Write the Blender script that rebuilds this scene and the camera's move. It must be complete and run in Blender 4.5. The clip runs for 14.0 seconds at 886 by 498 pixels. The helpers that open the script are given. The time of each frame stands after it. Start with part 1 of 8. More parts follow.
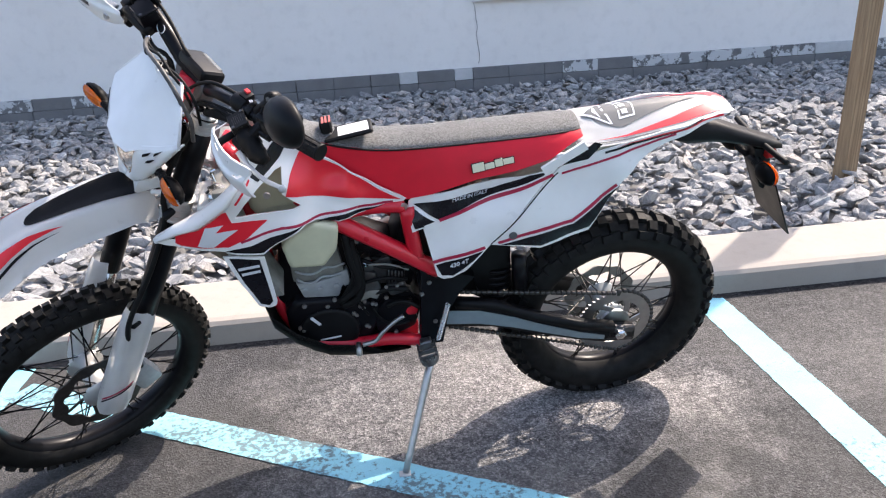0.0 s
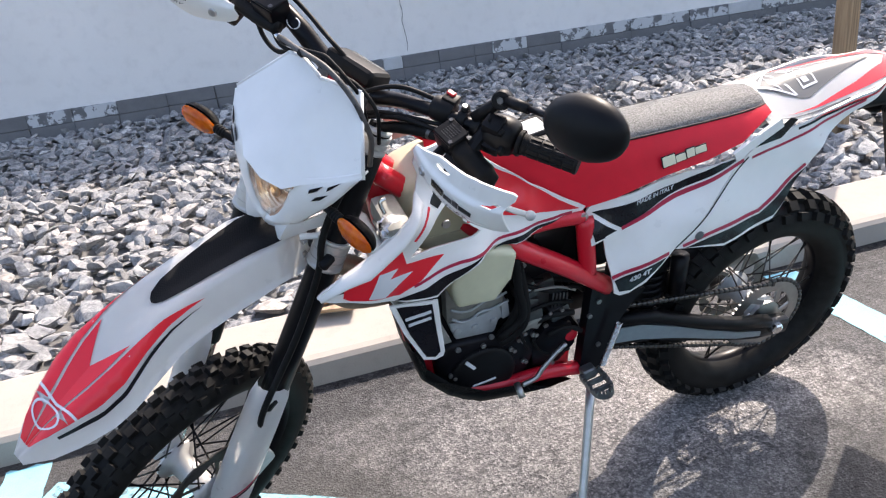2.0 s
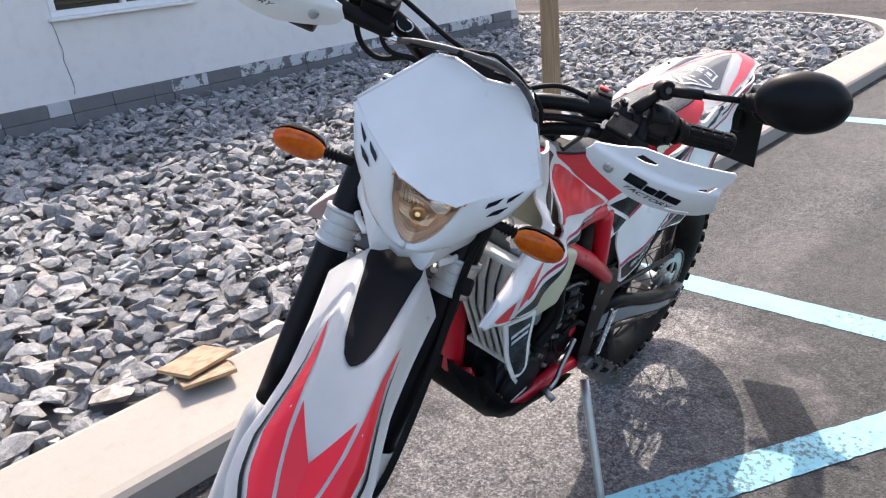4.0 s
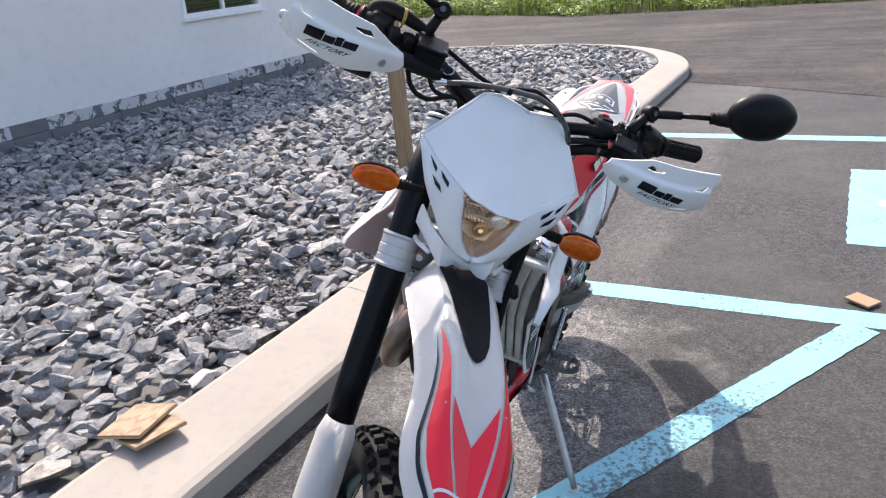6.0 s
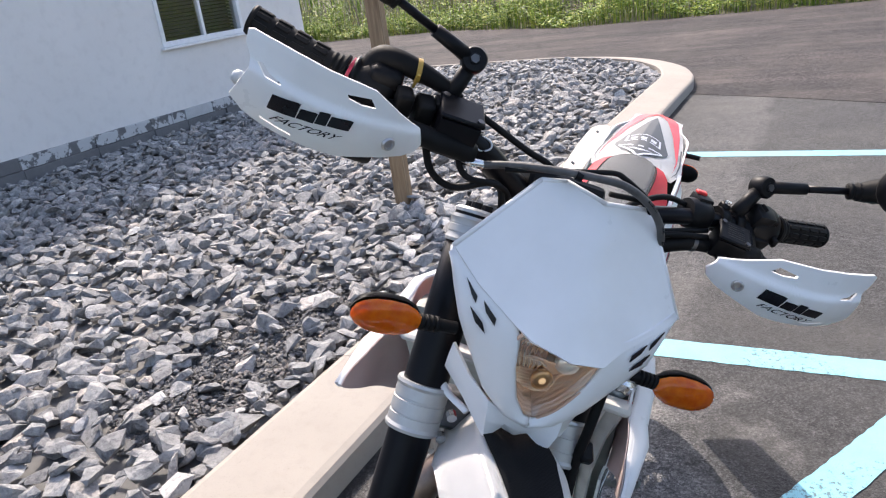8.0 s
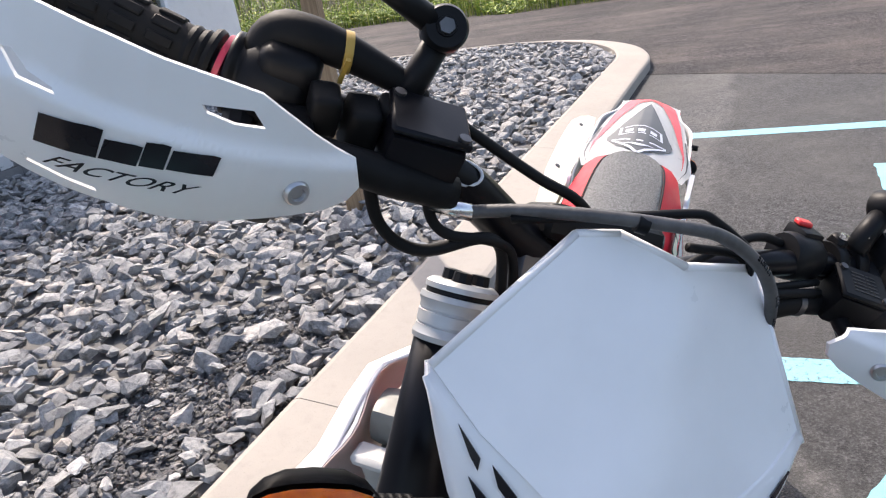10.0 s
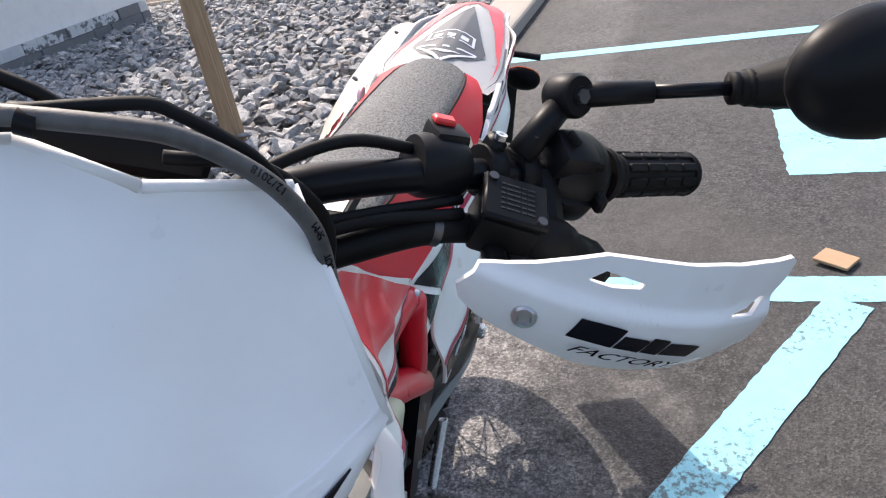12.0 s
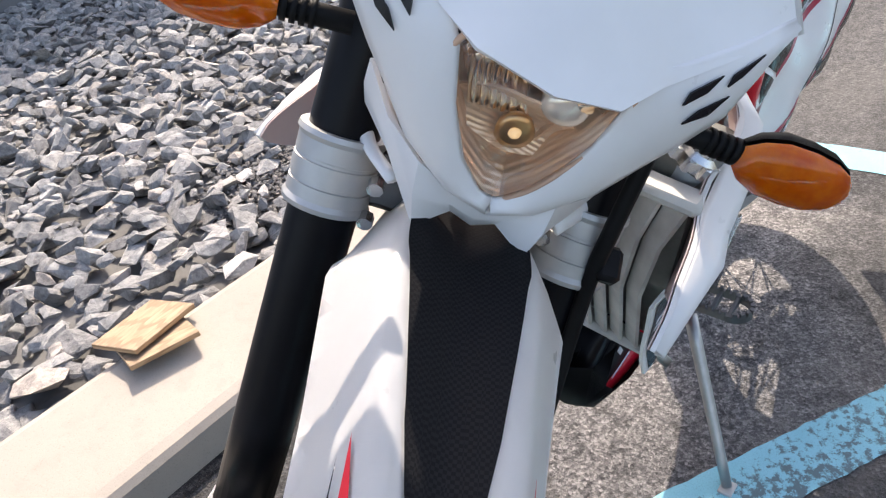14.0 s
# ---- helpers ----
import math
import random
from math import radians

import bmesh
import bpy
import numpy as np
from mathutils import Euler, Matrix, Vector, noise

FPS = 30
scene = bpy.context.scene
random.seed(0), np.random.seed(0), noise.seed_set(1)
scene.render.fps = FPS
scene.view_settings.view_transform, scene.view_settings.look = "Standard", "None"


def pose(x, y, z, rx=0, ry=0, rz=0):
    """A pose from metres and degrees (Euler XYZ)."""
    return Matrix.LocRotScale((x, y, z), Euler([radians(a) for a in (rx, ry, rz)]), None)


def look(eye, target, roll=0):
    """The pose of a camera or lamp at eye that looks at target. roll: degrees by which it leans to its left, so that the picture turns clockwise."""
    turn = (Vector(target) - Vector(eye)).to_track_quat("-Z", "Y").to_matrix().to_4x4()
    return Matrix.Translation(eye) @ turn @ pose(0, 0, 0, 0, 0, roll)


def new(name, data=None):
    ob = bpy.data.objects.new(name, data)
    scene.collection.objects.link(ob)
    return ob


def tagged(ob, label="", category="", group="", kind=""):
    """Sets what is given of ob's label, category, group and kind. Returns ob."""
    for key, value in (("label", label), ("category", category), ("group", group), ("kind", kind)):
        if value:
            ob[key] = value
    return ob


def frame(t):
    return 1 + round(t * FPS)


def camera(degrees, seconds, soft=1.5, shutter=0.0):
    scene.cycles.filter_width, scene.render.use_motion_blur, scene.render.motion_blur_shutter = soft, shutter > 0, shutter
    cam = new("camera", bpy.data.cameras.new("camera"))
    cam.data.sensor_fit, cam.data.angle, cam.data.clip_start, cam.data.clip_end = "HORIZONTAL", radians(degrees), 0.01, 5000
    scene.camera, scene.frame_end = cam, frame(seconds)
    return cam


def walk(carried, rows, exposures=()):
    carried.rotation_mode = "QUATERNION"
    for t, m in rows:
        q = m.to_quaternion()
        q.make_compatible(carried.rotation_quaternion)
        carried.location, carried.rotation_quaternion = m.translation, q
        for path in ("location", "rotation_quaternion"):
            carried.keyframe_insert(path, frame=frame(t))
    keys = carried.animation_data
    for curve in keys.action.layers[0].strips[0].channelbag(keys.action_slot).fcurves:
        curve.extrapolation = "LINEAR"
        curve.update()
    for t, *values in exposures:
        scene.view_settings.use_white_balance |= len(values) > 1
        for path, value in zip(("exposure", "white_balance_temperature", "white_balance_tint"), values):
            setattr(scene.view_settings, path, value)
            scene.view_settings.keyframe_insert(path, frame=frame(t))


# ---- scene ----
cam = camera(61.3, 14.0, soft=1.2)
PATH = [
    (0, (-0.015, -1.782, 1.334), (0.159, 0.086, 0.64), -3.5),
    (0.5, (-0.08, -1.662, 1.337), (0.131, 0.195, 0.625), -4.8),
    (1, (-0.234, -1.544, 1.341), (0.016, 0.301, 0.611), -6.2),
    (1.5, (-0.438, -1.44, 1.357), (-0.117, 0.389, 0.616), -7.0),
    (2, (-0.588, -1.322, 1.343), (-0.13, 0.476, 0.596), -7.2),
    (2.2, (-0.654, -1.267, 1.323), (-0.132, 0.531, 0.618), -7.9),
    (4.3, (-1.341, -0.775, 1.386), (0.035, 0.46, 0.622), -5.2),
    (4.5, (-1.39, -0.742, 1.402), (0.035, 0.437, 0.64), -5.1),
    (5, (-1.55, -0.668, 1.409), (-0.025, 0.387, 0.661), -5.1),
    (5.5, (-1.65, -0.619, 1.42), (-0.062, 0.346, 0.68), -5.4),
    (6, (-1.636, -0.587, 1.431), (-0.015, 0.336, 0.71), -5.8),
    (6.5, (-1.556, -0.531, 1.441), (0.082, 0.375, 0.737), -6.4),
    (7, (-1.454, -0.463, 1.453), (0.187, 0.446, 0.761), -7.1),
    (7.5, (-1.354, -0.403, 1.449), (0.289, 0.512, 0.766), -7.2),
    (7.7, (-1.318, -0.378, 1.45), (0.322, 0.538, 0.764), -7.5),
    (9.8, (-0.949, -0.143, 1.405), (0.717, 0.7, 0.688), -10.1),
    (10, (-0.925, -0.159, 1.395), (0.752, 0.653, 0.669), -10.3),
    (10.5, (-0.862, -0.202, 1.364), (0.832, 0.533, 0.596), -10.4),
    (11, (-0.782, -0.249, 1.326), (0.913, 0.415, 0.497), -10.7),
    (11.5, (-0.723, -0.297, 1.296), (0.959, 0.342, 0.422), -11.1),
    (12, (-0.692, -0.34, 1.276), (0.956, 0.324, 0.359), -11.6),
    (12.5, (-0.707, -0.361, 1.273), (0.884, 0.388, 0.321), -12.1),
    (13, (-0.777, -0.306, 1.259), (0.766, 0.531, 0.299), -11.1),
    (13.5, (-0.847, -0.307, 1.238), (0.527, 0.731, 0.221), -11.4),
    (14, (-0.905, -0.319, 1.197), (0.277, 0.878, 0.115), -11.6),
]
EXPOSURES = ((0, 1.56, 6800, 14), (2.2, 1.56, 6850, 14), (4.3, 1.34, 6750, 14), (6, 1.26, 6700, 14), (7.5, 1.25, 6700, 14), (9.8, 1.25, 6800, 14), (11.5, 1.2, 6800, 14), (12.3, 1.24, 6900, 14), (13, 1.3, 7250, 14), (13.5, 1.42, 7250, 14), (14, 1.48, 7150, 14))
walk(cam, [(t, look(eye, target, roll)) for t, eye, target, roll in PATH], EXPOSURES)

# ---- light ----
SUN = Vector((0.65, 0.56, 1.0)).normalized()
sun = new("sun", bpy.data.lights.new("sun", "SUN"))
sun.data.energy, sun.data.angle, sun.data.color = 2.65, radians(0.55), (1.0, 0.93, 0.84)
sun.rotation_mode = "QUATERNION"
sun.rotation_quaternion = SUN.to_track_quat("Z", "Y")
world = bpy.data.worlds.new("sky")
scene.world = world
world.use_nodes = True
wn = world.node_tree.nodes
sky = wn.new("ShaderNodeTexSky")
sky.sky_type, sky.sun_disc = "NISHITA", False
sky.sun_elevation, sky.sun_rotation = math.asin(SUN.z), math.atan2(SUN.x, SUN.y)
sky.air_density, sky.dust_density, sky.ozone_density = 1.0, 3.0, 0.6
world.node_tree.links.new(sky.outputs[0], wn["Background"].inputs["Color"])
wn["Background"].inputs["Strength"].default_value = 0.15
scene.view_settings.exposure = 1.2
scene.view_settings.use_white_balance = True
scene.view_settings.white_balance_temperature = 6850
scene.view_settings.white_balance_tint = 14


# ---- materials ----
class Nodes:
    """A small writer of node materials."""

    def __init__(self, name, rough=0.5, metal=0.0, spec=0.5):
        self.m = bpy.data.materials.new(name)
        self.m.use_nodes = True
        self.t = self.m.node_tree
        self.b = self.t.nodes["Principled BSDF"]
        self.b.inputs["Roughness"].default_value = rough
        self.b.inputs["Metallic"].default_value = metal
        self.b.inputs["Specular IOR Level"].default_value = spec

    def n(self, kind, **values):
        node = self.t.nodes.new(kind)
        for k, v in values.items():
            if k in node.inputs:
                node.inputs[k].default_value = v
        return node

    def link(self, a, b):
        self.t.links.new(a, b)

    def coords(self):
        return self.n("ShaderNodeTexCoord").outputs["Object"]

    def noise(self, scale, detail=4.0, rough=0.55, coords=None, stretch=None):
        node = self.n("ShaderNodeTexNoise", Scale=scale, Detail=detail, Roughness=rough)
        c = coords or self.coords()
        if stretch:
            mp = self.n("ShaderNodeMapping")
            mp.inputs["Scale"].default_value = stretch
            self.link(c, mp.inputs["Vector"])
            c = mp.outputs[0]
        self.link(c, node.inputs["Vector"])
        return node.outputs["Fac"]

    def ramp(self, fac, stops):
        node = self.n("ShaderNodeValToRGB")
        el = node.color_ramp.elements
        while len(el) < len(stops):
            el.new(0.5)
        for e, (p, c) in zip(el, stops):
            e.position = p
            e.color = (c, c, c, 1) if not hasattr(c, "__len__") else (*c, 1)
        self.link(fac, node.inputs["Fac"])
        return node.outputs["Color"]

    def mix(self, fac, a, b, mode="MIX"):
        node = self.n("ShaderNodeMix")
        node.data_type, node.blend_type = "RGBA", mode
        for v, sock in ((fac, node.inputs[0]), (a, node.inputs[6]), (b, node.inputs[7])):
            if hasattr(v, "is_output"):
                self.link(v, sock)
            elif hasattr(v, "__len__"):
                sock.default_value = (*v, 1)
            else:
                sock.default_value = v
        return node.outputs[2]

    def colour(self, c):
        if hasattr(c, "is_output"):
            self.link(c, self.b.inputs["Base Color"])
        else:
            self.b.inputs["Base Color"].default_value = (*c, 1)
        return self

    def rough(self, fac, lo, hi):
        node = self.n("ShaderNodeMapRange")
        node.inputs["To Min"].default_value, node.inputs["To Max"].default_value = lo, hi
        self.link(fac, node.inputs["Value"])
        self.link(node.outputs[0], self.b.inputs["Roughness"])
        return self

    def bump(self, fac, strength=0.3, distance=0.01):
        node = self.n("ShaderNodeBump", Strength=strength, Distance=distance)
        self.link(fac, node.inputs["Height"])
        old = self.b.inputs["Normal"].links
        if old:
            self.link(old[0].from_socket, node.inputs["Normal"])
        self.link(node.outputs[0], self.b.inputs["Normal"])
        return self


def plastic(name, colour, rough=0.35, grain=0.04, spec=0.5, bump=0.05, scale=18.0):
    """Moulded plastic with faint scuffs and dust."""
    w = Nodes(name, rough, 0, spec)
    f = w.noise(scale, 5)
    g = w.noise(320, 2)
    dark = tuple(max(0, c * (1 - 2.2 * grain)) for c in colour)
    light = tuple(min(1, c * (1 + grain)) for c in colour)
    w.colour(w.mix(w.ramp(f, [(0.3, 0.0), (0.75, 1.0)]), dark, light))
    w.rough(f, rough * 0.8, min(1, rough * 1.35))
    w.bump(g, bump, 0.0006)
    return w.m


def metal(name, colour, rough=0.35, grain=0.15, metallic=1.0):
    w = Nodes(name, rough, metallic)
    f = w.noise(40, 6)
    w.colour(w.mix(w.ramp(f, [(0.3, 0.0), (0.7, 1.0)]), tuple(c * (1 - grain) for c in colour), colour))
    w.rough(w.noise(90, 3), rough * 0.7, min(1, rough * 1.5))
    w.bump(w.noise(500, 2), 0.06, 0.0005)
    return w.m


def asphalt(name, tone, warm=1.0, speck=0.5, dusty=False):
    """Grey stones in a dark binder, dust and old stains; dusty paints glare too."""
    w = Nodes(name, 0.74 if dusty else 0.85, 0, 0.3 if dusty else 0.12)
    c = w.coords()
    fine = w.noise(420, 3, 0.65, c)
    vor = w.n("ShaderNodeTexVoronoi", Scale=175.0)
    w.link(c, vor.inputs["Vector"])
    big = w.noise(0.9, 6, 0.62, c)
    stain = w.noise(5, 5, 0.65, c)
    base = w.ramp(fine, [(0.32, (tone * 0.45 * warm, tone * 0.45, tone * 0.48)), (0.5, (tone * warm, tone, tone * 1.05)), (0.72, (tone * 2.1 * warm, tone * 2.06, tone * 2.12))])
    mid = w.noise(85, 2, 0.75, c)
    base = w.mix(1.0, base, w.ramp(mid, [(0.33, (0.36, 0.36, 0.38)), (0.45, (0.78, 0.78, 0.79)), (0.56, (1.15, 1.15, 1.14)), (0.68, (2.1, 2.07, 2.03))]), "MULTIPLY")
    clump = w.noise(26, 4, 0.6, c)
    base = w.mix(1.0, base, w.ramp(clump, [(0.36, (0.55, 0.55, 0.56)), (0.5, (1.0, 1.0, 1.0)), (0.64, (1.5, 1.48, 1.45))]), "MULTIPLY")
    grit = w.ramp(vor.outputs["Color"], [(0.6, 0.0), (0.95, speck)])
    base = w.mix(grit, base, (tone * 3.6 * warm, tone * 3.5, tone * 3.6))
    base = w.mix(w.ramp(big, [(0.42, 0.0), (0.66, 0.55)]), base, (tone * 2.3 * warm, tone * 2.2, tone * 2.05))
    if not dusty:
        # old wheel tracks along the lane
        track = w.noise(1.0, 5, 0.6, c, (1.6, 0.18, 1))
        base = w.mix(w.ramp(track, [(0.4, 0.0), (0.62, 0.7)]), base, w.mix(1.0, base, (1.75, 1.65, 1.55), "MULTIPLY"))
    base = w.mix(w.ramp(stain, [(0.4, 0.5), (0.56, 0.0)]), base, w.mix(1.0, base, (0.66, 0.66, 0.68), "MULTIPLY"))
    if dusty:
        # pale patch round the bike: dust, with sun glare painted into the colour
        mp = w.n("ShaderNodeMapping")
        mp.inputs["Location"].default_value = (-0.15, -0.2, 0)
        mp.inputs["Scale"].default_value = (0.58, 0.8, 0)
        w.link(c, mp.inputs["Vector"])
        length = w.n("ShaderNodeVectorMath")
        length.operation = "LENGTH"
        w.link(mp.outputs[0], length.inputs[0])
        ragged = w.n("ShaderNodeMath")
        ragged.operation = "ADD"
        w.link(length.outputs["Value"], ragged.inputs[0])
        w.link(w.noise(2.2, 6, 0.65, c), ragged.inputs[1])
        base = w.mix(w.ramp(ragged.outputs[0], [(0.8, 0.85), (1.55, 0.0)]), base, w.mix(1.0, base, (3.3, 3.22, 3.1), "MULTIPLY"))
        # a pale dusty strip that runs along the bay beside the kerb
        sep = w.n("ShaderNodeSeparateXYZ")
        w.link(c, sep.inputs[0])
        wob = w.n("ShaderNodeMath")
        wob.operation = "MULTIPLY_ADD"
        w.link(w.noise(3.5, 7, 0.68, c), wob.inputs[0])
        wob.inputs[1].default_value = 0.4
        w.link(sep.outputs["Y"], wob.inputs[2])
        east = w.ramp(sep.outputs["X"], [(0.05, 0.0), (0.45, 1.0)])
        strip = w.mix(1.0, east, w.ramp(wob.outputs[0], [(0.3, 0.0), (0.4, 0.75), (0.62, 0.6), (0.95, 0.15)]), "MULTIPLY")
        base = w.mix(strip, base, w.mix(1.0, base, (1.9, 1.86, 1.82), "MULTIPLY"))
    w.colour(base)
    w.bump(fine, 0.6, 0.004)
    w.bump(vor.outputs["Distance"], 0.6, 0.005)
    return w.m


def worn_paint(name, colour, wear=0.0):
    """Road paint with the asphalt showing through where it is worn."""
    w = Nodes(name, 0.75, 0, 0.35)
    c = w.coords()
    chip = w.noise(55, 6, 0.7, c)
    area = w.noise(2.3, 3, 0.5, c)
    fine = w.noise(330, 3, 0.6, c)
    fade = w.noise(9, 5, 0.6, c)
    col = w.mix(w.ramp(fade, [(0.3, 0.0), (0.75, 0.55)]), colour, tuple(min(1, x * 1.12 + 0.05) for x in colour))
    col = w.mix(w.ramp(fine, [(0.3, 0.35), (0.5, 0.0)]), col, tuple(x * 0.55 for x in colour))
    add = w.n("ShaderNodeMath")
    add.operation = "ADD"
    w.link(chip, add.inputs[0])
    w.link(w.ramp(area, [(0.42, 0.0), (0.6, 0.19)]), add.inputs[1])
    if wear:
        # most worn where wheels have crossed it
        sep = w.n("ShaderNodeSeparateXYZ")
        w.link(c, sep.inputs[0])
        more = w.n("ShaderNodeMath")
        more.operation = "ADD"
        w.link(add.outputs[0], more.inputs[0])
        w.link(w.ramp(sep.outputs["X"], [(0.35, wear), (0.75, 0.0)]), more.inputs[1])
        add = more
    worn = w.ramp(add.outputs[0], [(0.71, 0.0), (0.8, 0.8)])
    col = w.mix(worn, col, (0.075, 0.075, 0.075))
    w.colour(col)
    w.bump(fine, 0.4, 0.003)
    return w.m


def stone(name, lo, hi):
    w = Nodes(name, 0.85, 0, 0.35)
    c = w.coords()
    g = w.n("ShaderNodeNewGeometry")
    each = w.ramp(g.outputs["Random Per Island"], [(0.0, lo), (0.45, tuple((a + b) / 2 for a, b in zip(lo, hi))), (0.8, hi), (0.9, (hi[0] * 1.1, hi[1] * 1.0, hi[2] * 0.92)), (1.0, tuple(min(1, 1.4 * b) for b in hi))])
    f = w.noise(34, 8, 0.72, c)
    vein = w.noise(9, 3, 0.5, c, (1, 3, 6))
    col = w.mix(w.ramp(f, [(0.36, 0.9), (0.56, 0.0)]), each, w.mix(1.0, each, (0.42, 0.43, 0.46), "MULTIPLY"))
    col = w.mix(w.ramp(vein, [(0.58, 0.0), (0.66, 0.5)]), col, w.mix(1.0, col, (1.5, 1.47, 1.42), "MULTIPLY"))
    w.colour(col)
    w.bump(f, 0.9, 0.014)
    w.bump(w.noise(120, 4, 0.6, c), 0.6, 0.005)
    return w.m


def concrete(name, colour, stain=0.25, scale=4.0, bump=0.25):
    w = Nodes(name, 0.88, 0, 0.3)
    c = w.coords()
    a, b, f = w.noise(scale, 6, 0.6, c), w.noise(scale * 9, 5, 0.6, c), w.noise(260, 3, 0.6, c)
    col = w.mix(w.ramp(a, [(0.35, stain), (0.65, 0.0)]), colour, tuple(x * 0.62 for x in colour))
    col = w.mix(w.ramp(b, [(0.3, 0.25), (0.5, 0.0)]), col, tuple(x * 0.7 for x in colour))
    col = w.mix(w.ramp(f, [(0.28, 0.4), (0.42, 0.0)]), col, tuple(x * 0.5 for x in colour))
    w.colour(col)
    w.bump(b, bump, 0.004)
    w.bump(f, bump, 0.0015)
    return w.m


def timber(name, lo, hi, grain=(30, 3, 3), knots=True):
    w = Nodes(name, 0.75, 0, 0.3)
    c = w.coords()
    g = w.noise(3.0, 8, 0.65, c, grain)
    wave = w.n("ShaderNodeTexWave", Scale=1.2, Distortion=6.0, Detail=3.0)
    mp = w.n("ShaderNodeMapping")
    mp.inputs["Scale"].default_value = grain
    w.link(c, mp.inputs["Vector"])
    w.link(mp.outputs[0], wave.inputs["Vector"])
    col = w.mix(w.ramp(g, [(0.3, 0.0), (0.7, 1.0)]), lo, hi)
    col = w.mix(w.ramp(wave.outputs["Fac"], [(0.1, 0.45), (0.4, 0.0)]), col, tuple(x * 0.6 for x in lo))
    w.colour(col)
    w.bump(g, 0.4, 0.003)
    return w.m


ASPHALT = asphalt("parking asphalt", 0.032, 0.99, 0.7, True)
LANE = asphalt("lane asphalt", 0.036, 1.05, 0.5)
BLUE = worn_paint("blue road paint", (0.2, 0.48, 0.57))
WORN_BLUE = worn_paint("worn blue road paint", (0.2, 0.48, 0.57), 0.085)
WHITE_LINE = worn_paint("white road paint", (0.75, 0.75, 0.73))
KERB = concrete("kerb concrete", (0.35, 0.318, 0.28), 0.22, 2.5, 0.25)
ROCK = stone("crushed grey stone", (0.225, 0.225, 0.226), (0.4, 0.398, 0.39))
PEBBLE = stone("fine dark chippings", (0.085, 0.085, 0.086), (0.25, 0.245, 0.24))
SOIL = concrete("grey stone dust", (0.15, 0.149, 0.147), 0.4, 7.0, 0.6)
STUCCO = concrete("pale painted stucco", (0.75, 0.735, 0.72), 0.16, 0.9, 0.2)
BLOCK = concrete("grey concrete block", (0.17, 0.17, 0.175), 0.4, 5.0, 0.5)
w = Nodes("block with ragged white paint", 0.85, 0, 0.2)
edge = w.noise(7.0, 6, 0.7)
w.colour(w.mix(w.ramp(edge, [(0.48, 0.0), (0.5, 1.0)]), w.mix(w.noise(14, 4), (0.11, 0.11, 0.115), (0.2, 0.2, 0.205)), (0.5, 0.51, 0.52)))
w.bump(edge, 0.5, 0.01)
RAGGED = w.m
PATCH = concrete("white painted block", (0.5, 0.51, 0.52), 0.35, 6.0, 0.4)
VINYL = plastic("white vinyl frame", (0.78, 0.79, 0.8), 0.4)
BLIND = plastic("dark grey slat", (0.09, 0.1, 0.105), 0.5)
POST_WOOD = timber("weathered post timber", (0.2, 0.13, 0.075), (0.36, 0.25, 0.15), (14, 14, 1.2))
PLY = timber("plywood", (0.26, 0.18, 0.115), (0.42, 0.31, 0.21), (3, 24, 3))
PLY_EDGE = timber("plywood edge", (0.3, 0.18, 0.09), (0.5, 0.34, 0.2), (2, 2, 60))
CARD = concrete("brown board", (0.36, 0.24, 0.15), 0.15, 9.0, 0.1)
ROOF = concrete("dark shingle", (0.09, 0.085, 0.08), 0.3, 6.0, 0.4)
GALV = metal("galvanised steel", (0.55, 0.56, 0.57), 0.45)


# ---- mesh helpers ----
def mesh_of(name, bm, material, smooth=False, crisp=0.0):
    me = bpy.data.meshes.new(name)
    bm.normal_update()
    if crisp:
        for f in bm.faces:
            f.smooth = True
        for e in bm.edges:
            e.smooth = len(e.link_faces) == 2 and e.calc_face_angle(0) < crisp
    bm.to_mesh(me)
    bm.free()
    for m in material if isinstance(material, (list, tuple)) else [material]:
        me.materials.append(m)
    if smooth:
        for p in me.polygons:
            p.use_smooth = True
    return me


def part(name, bm, material, parent=None, label="", smooth=False, crisp=0.0):
    """One bmesh as one mesh object, under a thing or under a part."""
    ob = new(name, mesh_of(name, bm, material, smooth, crisp))
    ob.parent = parent
    if label:
        ob["label"] = label
    return ob


def arrays(name, verts, faces, material, parent=None, smooth=False):
    me = bpy.data.meshes.new(name)
    me.from_pydata(verts, [], faces)
    me.materials.append(material)
    if smooth:
        for p in me.polygons:
            p.use_smooth = True
    ob = new(name, me)
    ob.parent = parent
    return ob


def box(bm, size, m=None, bevel=0.0, segments=1):
    made = bmesh.ops.create_cube(bm, size=1.0)["verts"]
    bmesh.ops.scale(bm, vec=size, verts=made)
    if bevel:
        edges = list({e for v in made for e in v.link_edges})
        made = list({v for f in bmesh.ops.bevel(bm, geom=edges, offset=bevel, segments=segments, affect="EDGES", profile=0.6)["faces"] for v in f.verts} | {v for v in made if v.is_valid})
    if m is not None:
        bmesh.ops.transform(bm, matrix=m, verts=made)
    return made


def sheet(name, points, z, material, thick=0.0):
    bm = bmesh.new()
    f = bm.faces.new([bm.verts.new((x, y, z)) for x, y in points])
    if f.normal.z < 0:
        f.normal_flip()
    if thick:
        r = bmesh.ops.extrude_face_region(bm, geom=[f])
        bmesh.ops.translate(bm, vec=(0, 0, -thick), verts=[g for g in r["geom"] if isinstance(g, bmesh.types.BMVert)])
        bmesh.ops.recalc_face_normals(bm, faces=bm.faces)
    return part(name, bm, material)


